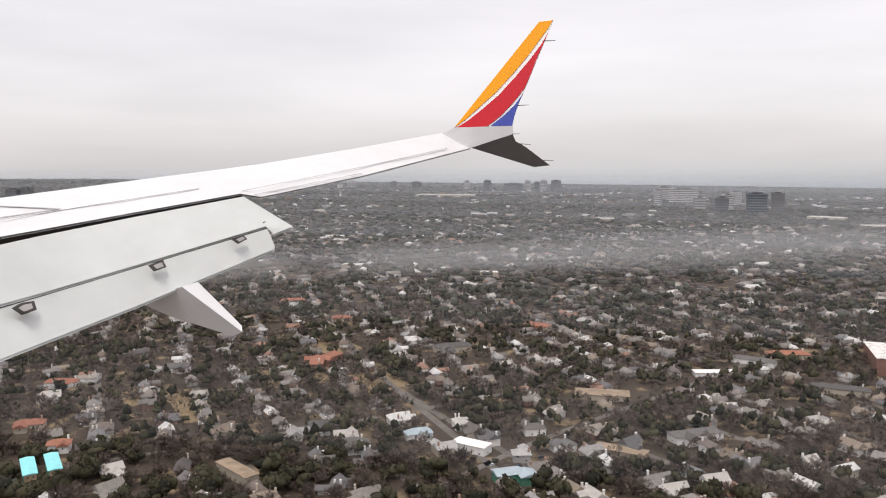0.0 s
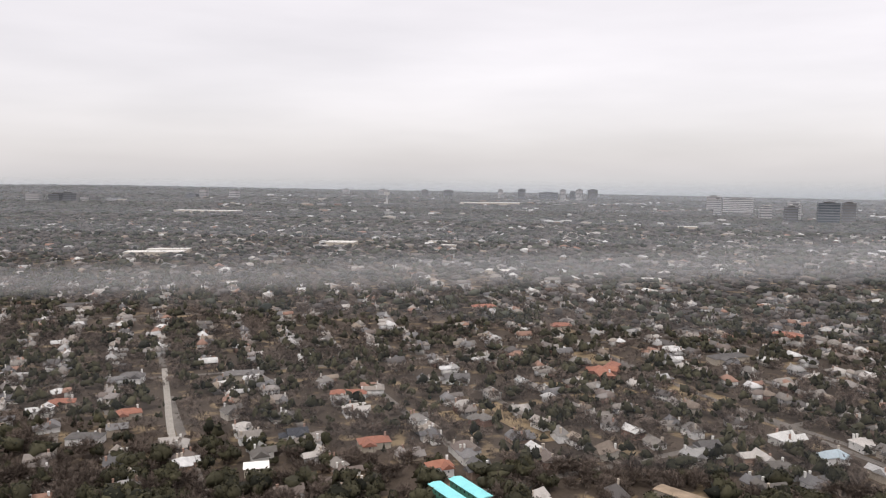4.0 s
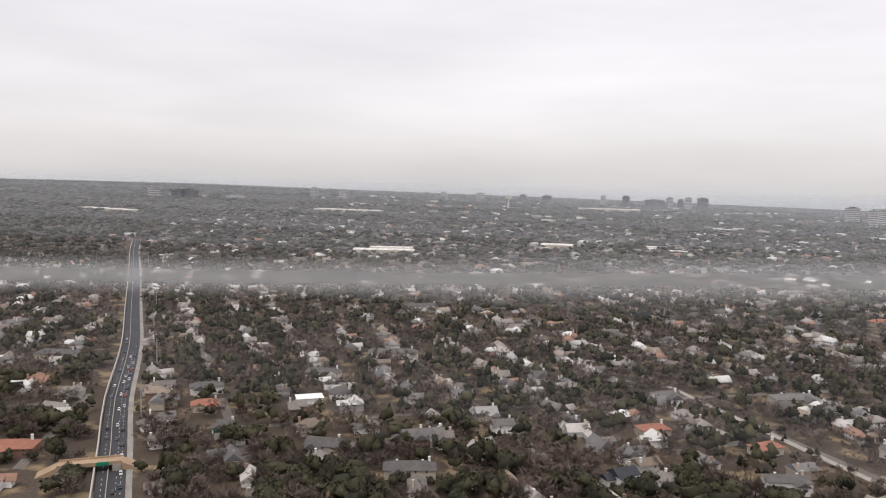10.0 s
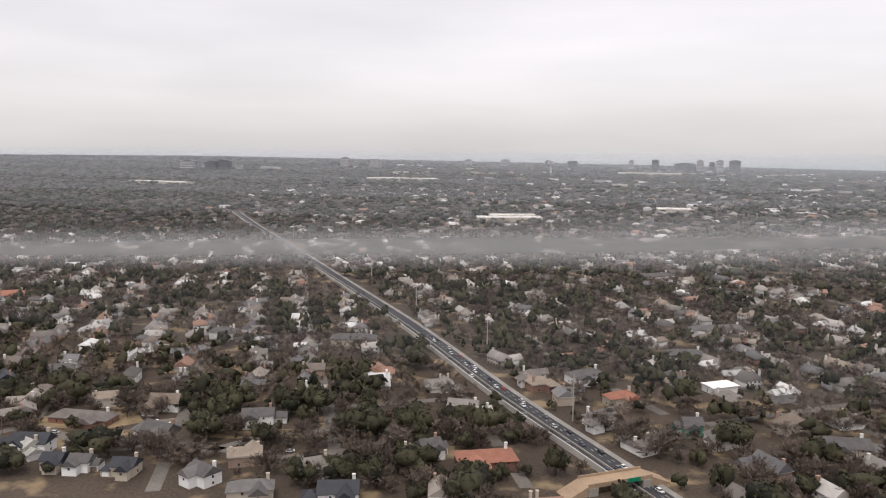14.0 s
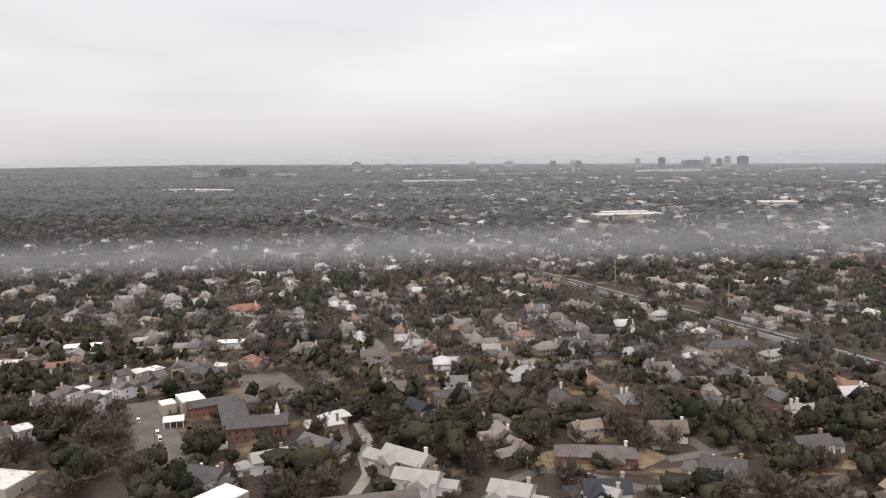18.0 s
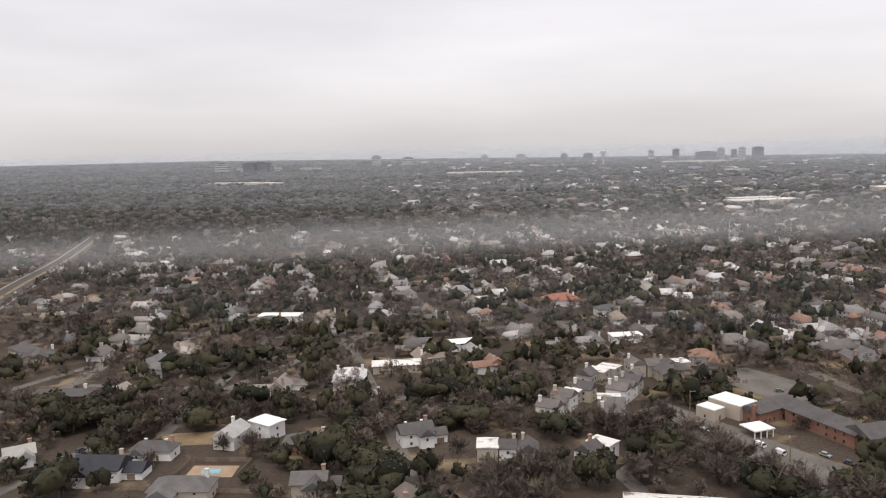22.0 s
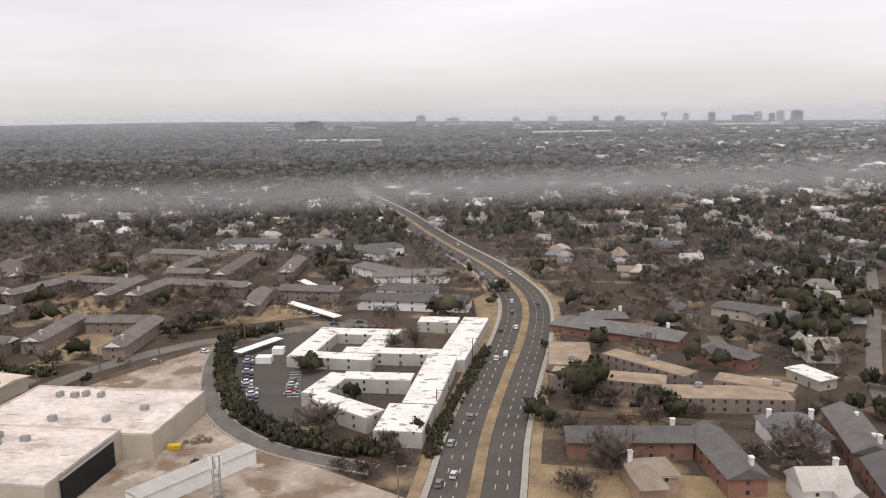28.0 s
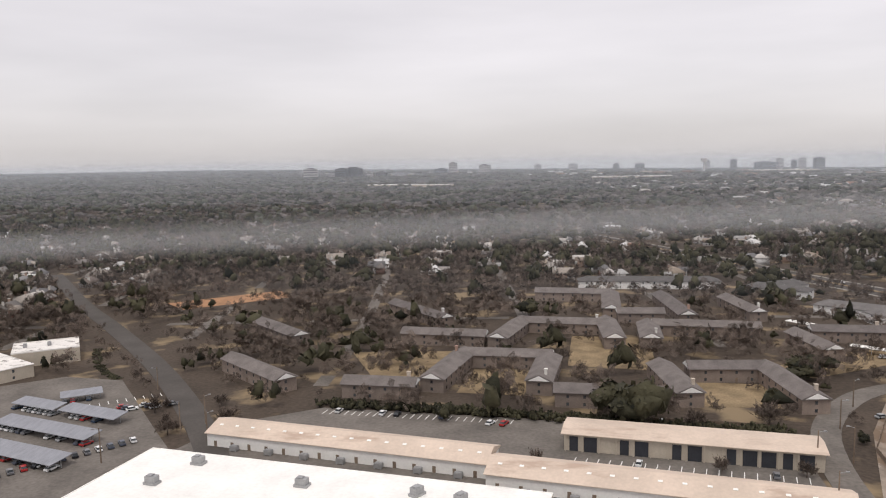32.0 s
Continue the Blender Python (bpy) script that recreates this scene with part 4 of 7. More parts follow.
for x1, y1, x2, y2 in TERRACES:
    length = math.hypot(x2 - x1, y2 - y1)
    ux, uy = (x2 - x1) / length, (y2 - y1) / length
    n = max(round(length / 4.4), 2)
    for k in range(n):
        at, off = (k + 0.5) * length / n, tk.choice((-0.9, 0.0, 0.8))
        cx, cy = x1 + ux * at - uy * off, y1 + uy * at + ux * off
        wall, roof = tk.choice((M_CREAM, M_WHITE, M_PALE)), tk.choice((M_GREY_ROOF, M_GREY_ROOF, M_APT_ROOF, M_STAINED_ROOF))
        flat = roof is M_STAINED_ROOF
        half = length / n / 2 - 0.3
        dx, dy = (ux * half, uy * half) if tk.random() < 0.35 else (-uy * 2.6, ux * 2.6)
        long_house(cx - dx, cy - dy, cx + dx, cy + dy, 4.2, tk.uniform(3.0, 3.6), 0.12 if flat else tk.uniform(1.2, 1.7), wall, roof,
                   "pale townhouse with a flat pale roof in a stepped row" if flat else "pale townhouse with a steep grey gable in a stepped row", "townhouse", "townhouse", chimney=0 if flat else 1, over=0.2, step=1.5, group="stepped townhouses")
flat_block(-749.6, 126.4, 19, 7, 3.0, 70, M_CREAM, M_WHITE_ROOF, "long cream terrace with a flat white roof", "building", "building", 0.25, 2, 2)
flat_block(-804, 128.5, 20, 9, 2.6, 2, M_CREAM, M_STAINED_ROOF, "low building with a pale dirty flat roof", "building", "building", 0.3, 3, 1)

# single houses that stand out: end points of the ridge, depth, eave, rise, wall, roof, hip, words
WH, BL, GR, LT, TL, BR, CR, ST = M_WHITE, M_BLACK_ROOF, M_GREY_ROOF, M_LIGHT_ROOF, M_TILE_ROOF, M_BRICK, M_CREAM, M_STAINED_ROOF
NOTED_A = [
    (-761, 142, -750, 141, 5.0, 2.6, 1.5, WH, GR, False), (-753, 147, -745, 154, 4.6, 3.0, 1.7, WH, LT, False), (-744, 164, -733, 159, 5.0, 3.0, 1.6, WH, GR, False), (-727, 162, -712, 156, 5.6, 3.0, 2.2, CR, LT, False),
    (-716, 149, -703, 148, 5.0, 3.2, 1.6, WH, LT, False), (-727, 130.5, -709, 139, 7.5, 3.0, 2.0, CR, M_APT_ROOF, True), (-695, 147.5, -684, 146, 5.5, 3.2, 1.6, WH, LT, False), (-681, 149.5, -669, 152.5, 5.4, 3.1, 2.1, WH, BL, False),
    (-685, 172, -668, 174, 6.0, 1.8, 1.7, BR, M_APT_ROOF, True), (-657, 172, -645, 170, 5.5, 1.9, 2.2, CR, GR, False), (-632, 185.6, -621.6, 190.4, 5.5, 3.0, 1.6, WH, GR, False), (-714, 319, -707, 320, 6, 3.2, 1.6, WH, GR, True),
    (-697, 268, -688, 270, 6, 3.2, 1.6, WH, GR, True), (-845, 302, -835, 309, 6, 2.8, 1.6, CR, TL, True), (-727, 194, -719, 188, 5, 3.0, 1.8, WH, BL, False), (-722, 203, -713, 209, 5, 2.6, 1.6, CR, GR, True),
]
NOTED_B = [
    (-979, 121, -959, 124, 8.5, 2.8, 2.3, CR, GR, True), (-981, 111, -962, 112, 7.5, 2.8, 2.0, CR, GR, True), (-895, 155, -890, 153, 4.6, 3.6, 0.12, WH, M_WHITE_ROOF, False), (-944, 252, -936, 254, 6, 2.8, 1.5, WH, GR, True),
    (-870, 230, -860, 235, 6, 2.6, 0.15, WH, M_WHITE_ROOF, False), (-941, 127, -936, 132, 4, 2.4, 1.6, WH, LT, False), (-920, 127, -907, 129, 6, 2.6, 2.0, WH, BL, False), (-972, 139, -961, 141, 5, 2.0, 0.12, CR, M_GRAVEL_ROOF, False),
    (-861, 154, -853, 159, 5, 3.0, 1.6, WH, GR, False), (-1007, 207, -990, 199, 6, 2.6, 1.4, CR, GR, True), (-965, 166, -951, 169, 6, 2.2, 1.2, BR, GR, True), (-884, 205, -872, 209, 6, 2.4, 0.15, CR, ST, False),
    (-842, 301, -833, 305, 6, 2.6, 1.5, WH, TL, True), (-824, 285, -817, 288, 6, 2.8, 1.5, WH, GR, True), (-818, 247, -810, 250, 5, 2.6, 0.15, WH, M_WHITE_ROOF, False), (-806, 211, -798, 214, 6, 2.6, 1.4, CR, GR, True),
]
NOTED_C = [
    (-1047, 187, -1019, 177, 8.0, 2.2, 1.7, BR, GR, True), (-1041, 191, -1031, 193, 5.0, 2.4, 1.5, BR, GR, True), (-1041, 117, -1023, 120, 5.6, 3.0, 1.5, BR, GR, False), (-1020, 122, -1016, 107, 5.6, 3.0, 1.5, BR, GR, False),
    (-996.5, 134, -996.5, 118, 5.6, 3.0, 1.5, BR, GR, False), (-996, 115, -996, 101, 5.6, 3.0, 1.5, BR, GR, False), (-998, 159, -994, 153, 4.4, 2.2, 0.12, CR, ST, False), (-1006, 149.5, -1002, 147, 4.0, 2.0, 0.6, CR, ST, False),
    (-975, 136, -966, 138, 4.5, 1.9, 0.12, CR, M_GRAVEL_ROOF, False), (-999, 199, -990, 203, 6, 2.4, 1.4, CR, GR, True), (-946, 259, -932, 261, 6, 3.2, 0.15, WH, M_WHITE_ROOF, False), (-1014, 170, -1006, 163, 5, 2.6, 1.4, BR, GR, True),
]
NOTED_D = [
    (-61, 487, -46, 482, 8, 4.0, 1.6, CR, TL, True), (-8, 283, 9, 278, 6, 2.8, 0.2, CR, M_GRAVEL_ROOF, False), (78, 443, 99, 447, 7, 2.8, 1.8, CR, TL, True), (36, 398, 55, 402, 6, 2.4, 0.15, WH, M_WHITE_ROOF, False),
    (-136, 236, -120, 226, 5, 3.6, 0.15, CR, M_GRAVEL_ROOF, False), (-124, 276, -115, 281, 6, 3.2, 1.8, WH, GR, False), (-103, 415, -86, 426, 8, 3.4, 1.8, CR, GR, True), (-60, 275, -48, 271, 6, 3.4, 0.15, WH, M_WHITE_ROOF, False),
    (59, 432, 78, 424, 6, 2.8, 1.4, WH, GR, True), (88, 384, 111, 380, 7, 2.8, 1.4, CR, GR, True), (-157, 373, -152, 389, 6, 3.6, 2.0, BR, TL, True), (-193, 486, -181, 488, 6, 2.4, 1.6, CR, TL, True),
    (-20, 350, 3, 351, 10, 2.6, 0.15, CR, M_GRAVEL_ROOF, False), (-81, 279, -73, 284, 5, 2.6, 1.8, WH, M_STEEL_ROOF, True), (20, 299, 37, 309, 7, 3, 1.6, WH, GR, True), (134, 455, 130, 418, 10, 9, 0.1, BR, ST, False),
]
NOTED_E = [
    (-272, 310, -258, 314, 6, 2.4, 1.4, WH, TL, True), (-270, 254, -262, 259, 6, 2.8, 1.7, WH, BL, False), (-344, 260, -337, 266, 5.5, 2.6, 1.6, CR, TL, True), (-160, 380, -155, 365, 7, 3.4, 1.8, BR, TL, True),
    (-254, 536, -239, 542, 7, 3.0, 1.6, CR, TL, True), (-234, 344, -219, 349, 6, 2.8, 1.8, WH, GR, False), (-267, 222, -261, 225, 6, 3.0, 0.15, CR, M_WHITE_ROOF, False), (-239, 254, -230, 259, 6, 2.6, 1.6, CR, TL, True),
    (-209, 237, -203, 241, 5, 3, 1.6, WH, TL, True), (-343, 233, -332, 236, 6, 2.8, 1.4, WH, GR, True), (-380, 266, -372, 271, 6, 2.6, 1.5, CR, TL, True), (-387, 218, -380, 224, 5.5, 3.0, 1.7, WH, BL, False),
    (-332, 324, -316, 331, 7, 3.0, 1.6, CR, GR, True), (-377, 309, -368, 313, 6, 3.0, 1.8, WH, GR, True), (-505, 256, -498, 261, 6, 2.4, 0.15, WH, M_WHITE_ROOF, False), (-444, 231, -438, 234, 5, 3.0, 1.8, WH, M_APT_ROOF, False),
]
NOTED_F = [
    (-535, 233, -528, 238, 5, 2.8, 1.6, CR, TL, True), (-455, 227, -447, 232, 6, 3.2, 1.8, BR, GR, False), (-446, 234, -440, 238, 5, 3.0, 1.6, WH, GR, False), (-515, 216, -509, 218, 5, 3.0, 1.6, M_GREEN_WRAP, GR, False),
    (-577, 179, -572, 183, 4.5, 2.8, 1.8, WH, GR, False), (-594, 147, -583, 151, 6, 3.0, 2.0, WH, BL, False), (-566, 175, -554, 181, 8, 2.6, 1.8, BR, M_TILE_ROOF, True), (-429, 320, -423, 323, 5, 3.0, 2.0, WH, GR, False),
    (-441, 397, -435, 399, 6, 2.8, 1.6, WH, GR, False), (-646, 274, -630, 279, 7, 2.8, 1.6, CR, GR, True), (-478, 213, -463, 215, 6, 2.6, 2.0, CR, GR, False), (-448, 202, -435, 207, 6, 2.8, 1.8, CR, GR, True),
    (-519, 291, -506, 295, 6, 2.8, 1.6, WH, GR, True), (-509, 335, -488, 343, 6, 2.8, 1.6, WH, GR, True), (-538, 461, -519, 474, 7, 3.0, 1.8, WH, GR, True), (-549, 252, -540, 259, 6, 2.8, 1.6, WH, GR, True),
]
NOTED_G = [
    (-662, 144.5, -656, 146, 4.6, 2.6, 1.5, CR, BL, False), (-646, 146.6, -639, 148, 4.8, 2.6, 1.6, CR, BL, False), (-655, 145.8, -649, 147.2, 4.6, 2.6, 1.5, WH, GR, False), (-626, 151, -618, 148, 5.0, 3.0, 1.8, WH, GR, False),
    (-676, 151, -668, 148, 5.0, 2.8, 1.6, WH, LT, False), (-610, 143, -602, 147, 5.0, 2.8, 1.7, CR, GR, True), (-899, 121, -889, 123, 6.0, 2.6, 1.8, CR, GR, True), (-915, 138, -907, 139, 4.5, 2.2, 1.5, WH, GR, True),
    (-874, 128, -866, 130, 5.0, 2.6, 1.6, CR, GR, False), (-884, 146, -876, 148, 5.0, 2.6, 1.5, BR, GR, True),
]
WORDS = {"white_painted_wall": "white", "cream_wall": "cream", "red_brick_wall": "red brick", "green_sheathing_board": "green-clad"}
TOPS = {"grey_shingle": "a grey shingle roof", "charcoal_roof_and_bay_shade": "a charcoal metal roof", "pale_metal_roof": "a pale metal roof", "terracotta_tile_roof": "a terracotta tile roof", "stained_white_roof": "a stained pale flat roof",
        "white_membrane_roof": "a flat white roof", "tan_gravel_roof": "a flat tan gravel roof", "blue_grey_metal_roof": "a blue-grey metal roof", "weathered_apartment_shingle": "a weathered brown roof"}
for n, h in enumerate(NOTED_A + NOTED_B + NOTED_C + NOTED_D + NOTED_E + NOTED_F + NOTED_G):
    x1, y1, x2, y2, depth, eave, rise, wall, roof, hip = h
    length = math.hypot(x2 - x1, y2 - y1)
    steep = rise > 1 and length < 21 and n not in (33, 34, 35, 36, 37)
    ux, uy = (x2 - x1) / length, (y2 - y1) / length
    cut = length * 0.34 if steep and not hip else 0.0
    if n % 2:
        xa, ya, xb, yb = x1 + ux * cut, y1 + uy * cut, x2, y2
    else:
        xa, ya, xb, yb = x1, y1, x2 - ux * cut, y2 - uy * cut
    ob = long_house(xa, ya, xb, yb, depth, eave, rise, wall, roof, f"{WORDS[wall.name]} detached house with {TOPS[roof.name]} among trees", "house", "house", hip, (0 if y1 > 330 else 1 if y1 > 230 or eave <= 2.3 else 2), 3.2,
                    1 if rise > 1 else 0, 2 if roof is GR and n % 3 == 0 else 0, extra=1.0)
    if steep:
        main = length - cut
        sx, s = main * (0.22 if n % 4 < 2 else -0.24), 1 if math.cos(math.atan2(uy, ux)) < 0 else -1
        wide = depth * (0.78 if n % 3 else 0.62)
        part("wing_wall", Geo().box(sx, s * depth * 0.62, 0, eave - 0.15, wide, depth * 0.62).mesh("wing_wall", wall), ob)
        part("wing_roof", Geo().roof(sx, s * depth * 0.5, eave - 0.15, rise * 0.92, depth * 1.0, wide + 0.55, False, math.pi / 2).mesh("wing_roof", roof), ob)
        part("window", WIN, ob, at=pose(sx, s * depth * 0.93, eave * 0.55))
    if cut:
        gx, back = ((main + 1) / 2 + cut * 0.42) * (-1 if n % 2 else 1), depth * (0.12 if n % 3 else -0.16)
        part("garage_wall", Geo().box(gx, back, 0, eave * 0.62, cut, depth * 0.74).mesh("garage_wall", wall), ob)
        part("garage_roof", Geo().roof(gx, back, eave * 0.62, rise * 0.72, cut + 0.5, depth * 0.74 + 0.6, n % 4 == 1).mesh("garage_roof", roof), ob)
        part("garage_door", Geo().box(gx, back - depth * 0.37, 0.05, 1.15, 1.6, 0.1).mesh("garage_door", M_TRIM if wall is not WH else M_WOOD), ob)

# flat-topped motel wings beside the boulevard
for k, (x, y, lx, ly, turn) in enumerate(((-1043, 160, 9, 16, 4), (-1035, 147, 22, 6, -6), (-1014, 141, 22, 7, 6), (-1027, 156, 20, 5, -38), (-1008, 147, 14, 5, -20))):
    flat_block(x, y, lx, ly, 2.6 + 0.06 * k, turn, M_APT_WALL, M_GRAVEL_ROOF, "two-storey motel wing with a flat tan gravel roof", "motel", "motel_wing", 0.0, 1, 2, 2.0)

# two houses under construction with turquoise roof underlay, and one in green sheathing
for x, y in ((-196.6, 213.2), (-191.4, 218.6)):
    ob = tagged(new("house_under_construction"), "tall unfinished row house with a bright turquoise roof underlay", "house")
    ob.matrix_world = pose(x, y, 0, 0, 0, -45)
    part("frame", Geo().box(0, 0, 0, 4.9, 16.6, 4.0).mesh("frame", M_GREEN_WRAP), ob, "green sheathing board walls")
    part("timber_front", Geo().box(8.45, 0, 0.2, 4.7, 0.3, 3.8).mesh("timber_front", M_BRIDGE), ob, "bare timber end bay")
    part("roof", Geo().roof(0, 0, 5.0, 0.35, 17.6, 4.7, False).mesh("roof", M_CYAN), ob)
    for k in range(6):
        part("window_opening", WIN, ob, at=pose(8.62, (k % 2 - 0.5) * 1.7, 0.5 + (k // 2) * 1.55, 0, 0, 90))
    for k in range(21):
        part("window_opening", WIN, ob, at=pose((k % 7 - 3) * 2.3, -2.02, 0.5 + (k // 7) * 1.55))
    keep_clear([(x - 6, y + 6), (x + 6, y - 6)], 3.4)
ob = tagged(new("house_under_construction"), "unfinished house in green sheathing with blue-grey metal roofs", "house")
ob.matrix_world = pose(-37, 249, 0, 0, 0, 30)
part("frame", Geo().box(0, 0, 0, 3.4, 9, 6).box(6, -3, 0, 3.2, 6, 6).mesh("frame", M_GREEN_WRAP), ob)
part("roof", Geo().roof(0, 0, 3.4, 0.9, 10, 7, False).mesh("roof", M_STEEL_ROOF), ob)
part("wing_roof", Geo().roof(6, -3, 3.2, 0.9, 7, 7, False, math.pi / 2).mesh("wing_roof", M_STEEL_ROOF), ob)
keep_clear([(-41, 250), (-30, 247)], 5)

# pale long roofs in the middle distance
FAR_BLOCKS = [(-686, 796, 68, 22, 4.5, 20), (-690, 830, 50, 16, 4, 20), (-520, 968, 40, 26, 5, 6), (-400, 1022, 26, 12, 4, 10), (-1110, 1636, 160, 30, 6, 4), (-38, 1498, 34, 20, 6, 5), (397, 1690, 70, 24, 8, -30),
              (-605, 2596, 200, 40, 8, 5), (428, 1488, 40, 20, 6, 8), (-125, 716, 17, 9, 3.4, 8), (-268, 739, 26, 12, 3.6, -6), (-373, 973, 20, 12, 4, 10), (-1500, 1306, 155, 26, 5, -11), (-1720, 2128, 60, 30, 9, -20)]
for x, y, lx, ly, h, turn in FAR_BLOCKS:
    flat_block(x, y, lx, ly, h, turn, M_CREAM, M_STAINED_ROOF, "long low commercial building with a pale flat roof", "building", "commercial_building", 0.4, 3, 0)

# the office towers on the skyline
TOWERS_A = [(294, 1894, 44, 24, 48, 0), (347, 1937, 27, 20, 48, 0), (222, 1925, 26, 18, 36, 0), (244, 1990, 24, 18, 40, 1), (180, 2010, 26, 18, 32, 1), (84, 2150, 18, 14, 46, 1), (300, 2300, 30, 20, 40, 1), (170, 2420, 84, 20, 44, 1),
            (120, 2600, 40, 20, 46, 1)]
TOWERS_B = [(-1968, 2060, 40, 24, 27, 1), (-1912, 2090, 44, 22, 14, 1), (-1870, 2040, 34, 26, 26, 0), (-1842, 2060, 44, 22, 28, 0), (-1806, 2090, 20, 20, 14, 1), (-1770, 2090, 26, 20, 15, 0), (-1720, 2120, 50, 20, 12, 1),
            (-1645, 2520, 27, 22, 34, 1), (-1680, 2500, 44, 22, 16, 0), (-1545, 2560, 34, 22, 27, 1)]
TOWERS_C = [(-712, 3480, 22, 20, 41, 1), (-610, 3440, 28, 22, 45, 0), (-490, 3420, 82, 24, 34, 0), (-428, 3440, 24, 22, 47, 1), (-382, 3400, 22, 22, 41, 0), (-352, 3390, 28, 22, 49, 1), (-295, 3363, 38, 24, 50, 0),
            (-1090, 3560, 26, 22, 31, 0), (-1280, 3500, 40, 24, 30, 1), (-1430, 3400, 30, 22, 28, 1), (-985, 3600, 40, 22, 31, 0)]
band = Geo().box(0, 0, 0, 1, 1, 1).mesh("window_band", M_BAND)
for x, y, lx, ly, h, pale in TOWERS_A + TOWERS_B + TOWERS_C:
    ob = tagged(new("office_tower"), "distant pale concrete tower block above the trees" if pale else "distant dark glass office tower above the trees", "tower")
    ob.matrix_world = pose(x, y, float(relief(x, y)), 0, 0, (x * 3 + y) % 40 - 20)
    part("wall", Geo().box(0, 0, 0, h, lx, ly).mesh("wall", M_TOWER_PALE if pale else M_TOWER_GLASS if y < 1900 else M_TOWER), ob)
    part("plant_room", Geo().box(0, 0, h, h + 3, lx * 0.5, ly * 0.5).mesh("plant_room", M_TOWER), ob)
    n = max(int(h / 5.5), 3)
    for k in range(n):
        part("window_band", band, ob, at=pose(0, 0, (k + 0.35) * h / n) @ Matrix.Diagonal((lx + 0.3, ly + 0.3, h / n * 0.42, 1)))
cl = tagged(new("water_tower"), "distant pale water tower on a stem", "water tower")
cl.matrix_world = pose(-880, 2300, float(relief(-880, 2300)))
part("stem", Geo().rod((0, 0, 0), (0, 0, 34), 3, 2.5, 10).mesh("stem", M_TOWER_PALE), cl)
part("tank", Geo().rod((0, 0, 32), (0, 0, 42), 9, 9, 14).mesh("tank", M_TOWER_PALE), cl)

# ---- the suburb: lots with houses ----
def in_view(x, y, margin=0.0):
    """The part of the plan that the flight passes over or looks across."""
    near = np.where(x > -1184, 104 + 0.112 * (x + 1184), 104) - 22
    return (y > near) & (x < 30 + 0.34 * y + margin) & (x > -1184 - 0.95 * y - margin)


def depth_in(x, y):
    """How far a place lies behind the near edge of the view."""
    return y - np.where(x > -1184, 104 + 0.112 * (x + 1184), 104)


def east_of_toll(x, y):
    return (x + 569) * 0.777 + (y - 234.5) * 0.63


def bend(x, y):
    """How far the streets stray from their straight grid."""
    return (13 * np.sin(y / 95 + 0.4) + 11 * np.sin(x / 140 + y / 210 + 1.3), 12 * np.sin(x / 105) + 10 * np.sin(y / 150 - x / 260 + 2))


LOT_GRIDS = ((-54.0, 46.0, 10.2), (-66.0, 44.0, 10.5), (-84.0, 44.0, 10.5))


def grid_of(x, y):
    return np.where(east_of_toll(x, y) > 0, 0, np.where(x + 0.5 * (y - 150) > -880, 1, 2))


def lots(k, span):
    """House places and street distances on one grid of lots."""
    ang, pitch, wide = LOT_GRIDS[k]
    a = radians(ang)
    e1, e2 = np.array([math.cos(a), math.sin(a)]), np.array([-math.sin(a), math.cos(a)])
    u, row = np.meshgrid(np.arange(-span, span, wide), np.arange(-span, span, pitch / 2))
    idx = np.round(u / wide).astype(int)
    u, row, idx = u.ravel(), row.ravel(), idx.ravel()
    n = len(u)
    side = np.where(np.round(row / (pitch / 2)).astype(int) % 2 == 0, 1, -1)
    street_v = np.where(side > 0, row, row + pitch / 2)
    v = street_v + side * (pitch * 0.27) + RNG.uniform(-2.6, 2.6, n)
    uu = u + RNG.uniform(-2.4, 2.4, n)
    o = np.array([-500.0, 600.0])
    x, y = o[0] + uu * e1[0] + v * e2[0], o[1] + uu * e1[1] + v * e2[1]
    bx, by = bend(x, y)
    x, y = x + bx, y + by
    turn = a + RNG.normal(0, 0.16, n) + np.where(RNG.random(n) < 0.28, math.pi / 2, 0) + np.where(side > 0, math.pi, 0)
    ok = (idx % 15 != 0) & in_view(x, y, 60) & (grid_of(x, y) == k)
    return x[ok], y[ok], turn[ok]


hx, hy, hturn = (np.concatenate(a) for a in zip(*(lots(k, 3600) for k in range(3))))
NO_LOTS = ((-1345, -1060, 60, 300), (-850, -745, 110, 226))
ok = clear_of(hx, hy, 3.4) & (hy < 3300)
for x0, x1, y0, y1 in NO_LOTS:
    ok &= ~((hx > x0) & (hx < x1) & (hy > y0) & (hy < y1))
def patch(x, y, scale, seed):
    """Soft random patches between 0 and 1."""
    s = np.zeros(len(x))
    r = np.random.default_rng(seed)
    for _ in range(7):
        a, f, p = r.uniform(0, 2 * math.pi), r.uniform(0.5, 1.6) / scale, r.uniform(0, 7)
        s += np.sin((x * math.cos(a) + y * math.sin(a)) * f * 2 * math.pi + p)
    return 0.5 + 0.5 * np.tanh(s / 2.2)


west = np.clip((-760 - hx - 0.35 * (hy - 150)) / 200, 0, 1)
ok &= RNG.random(len(hx)) < (np.where(depth_in(hx, hy) < 250, 0.95, np.where(depth_in(hx, hy) < 420, 0.62, 0.20)) - 0.36 * west) * (0.55 + 0.45 * patch(hx, hy, 130, 5))
hx, hy, hturn = hx[ok], hy[ok], hturn[ok]
hd = depth_in(hx, hy)


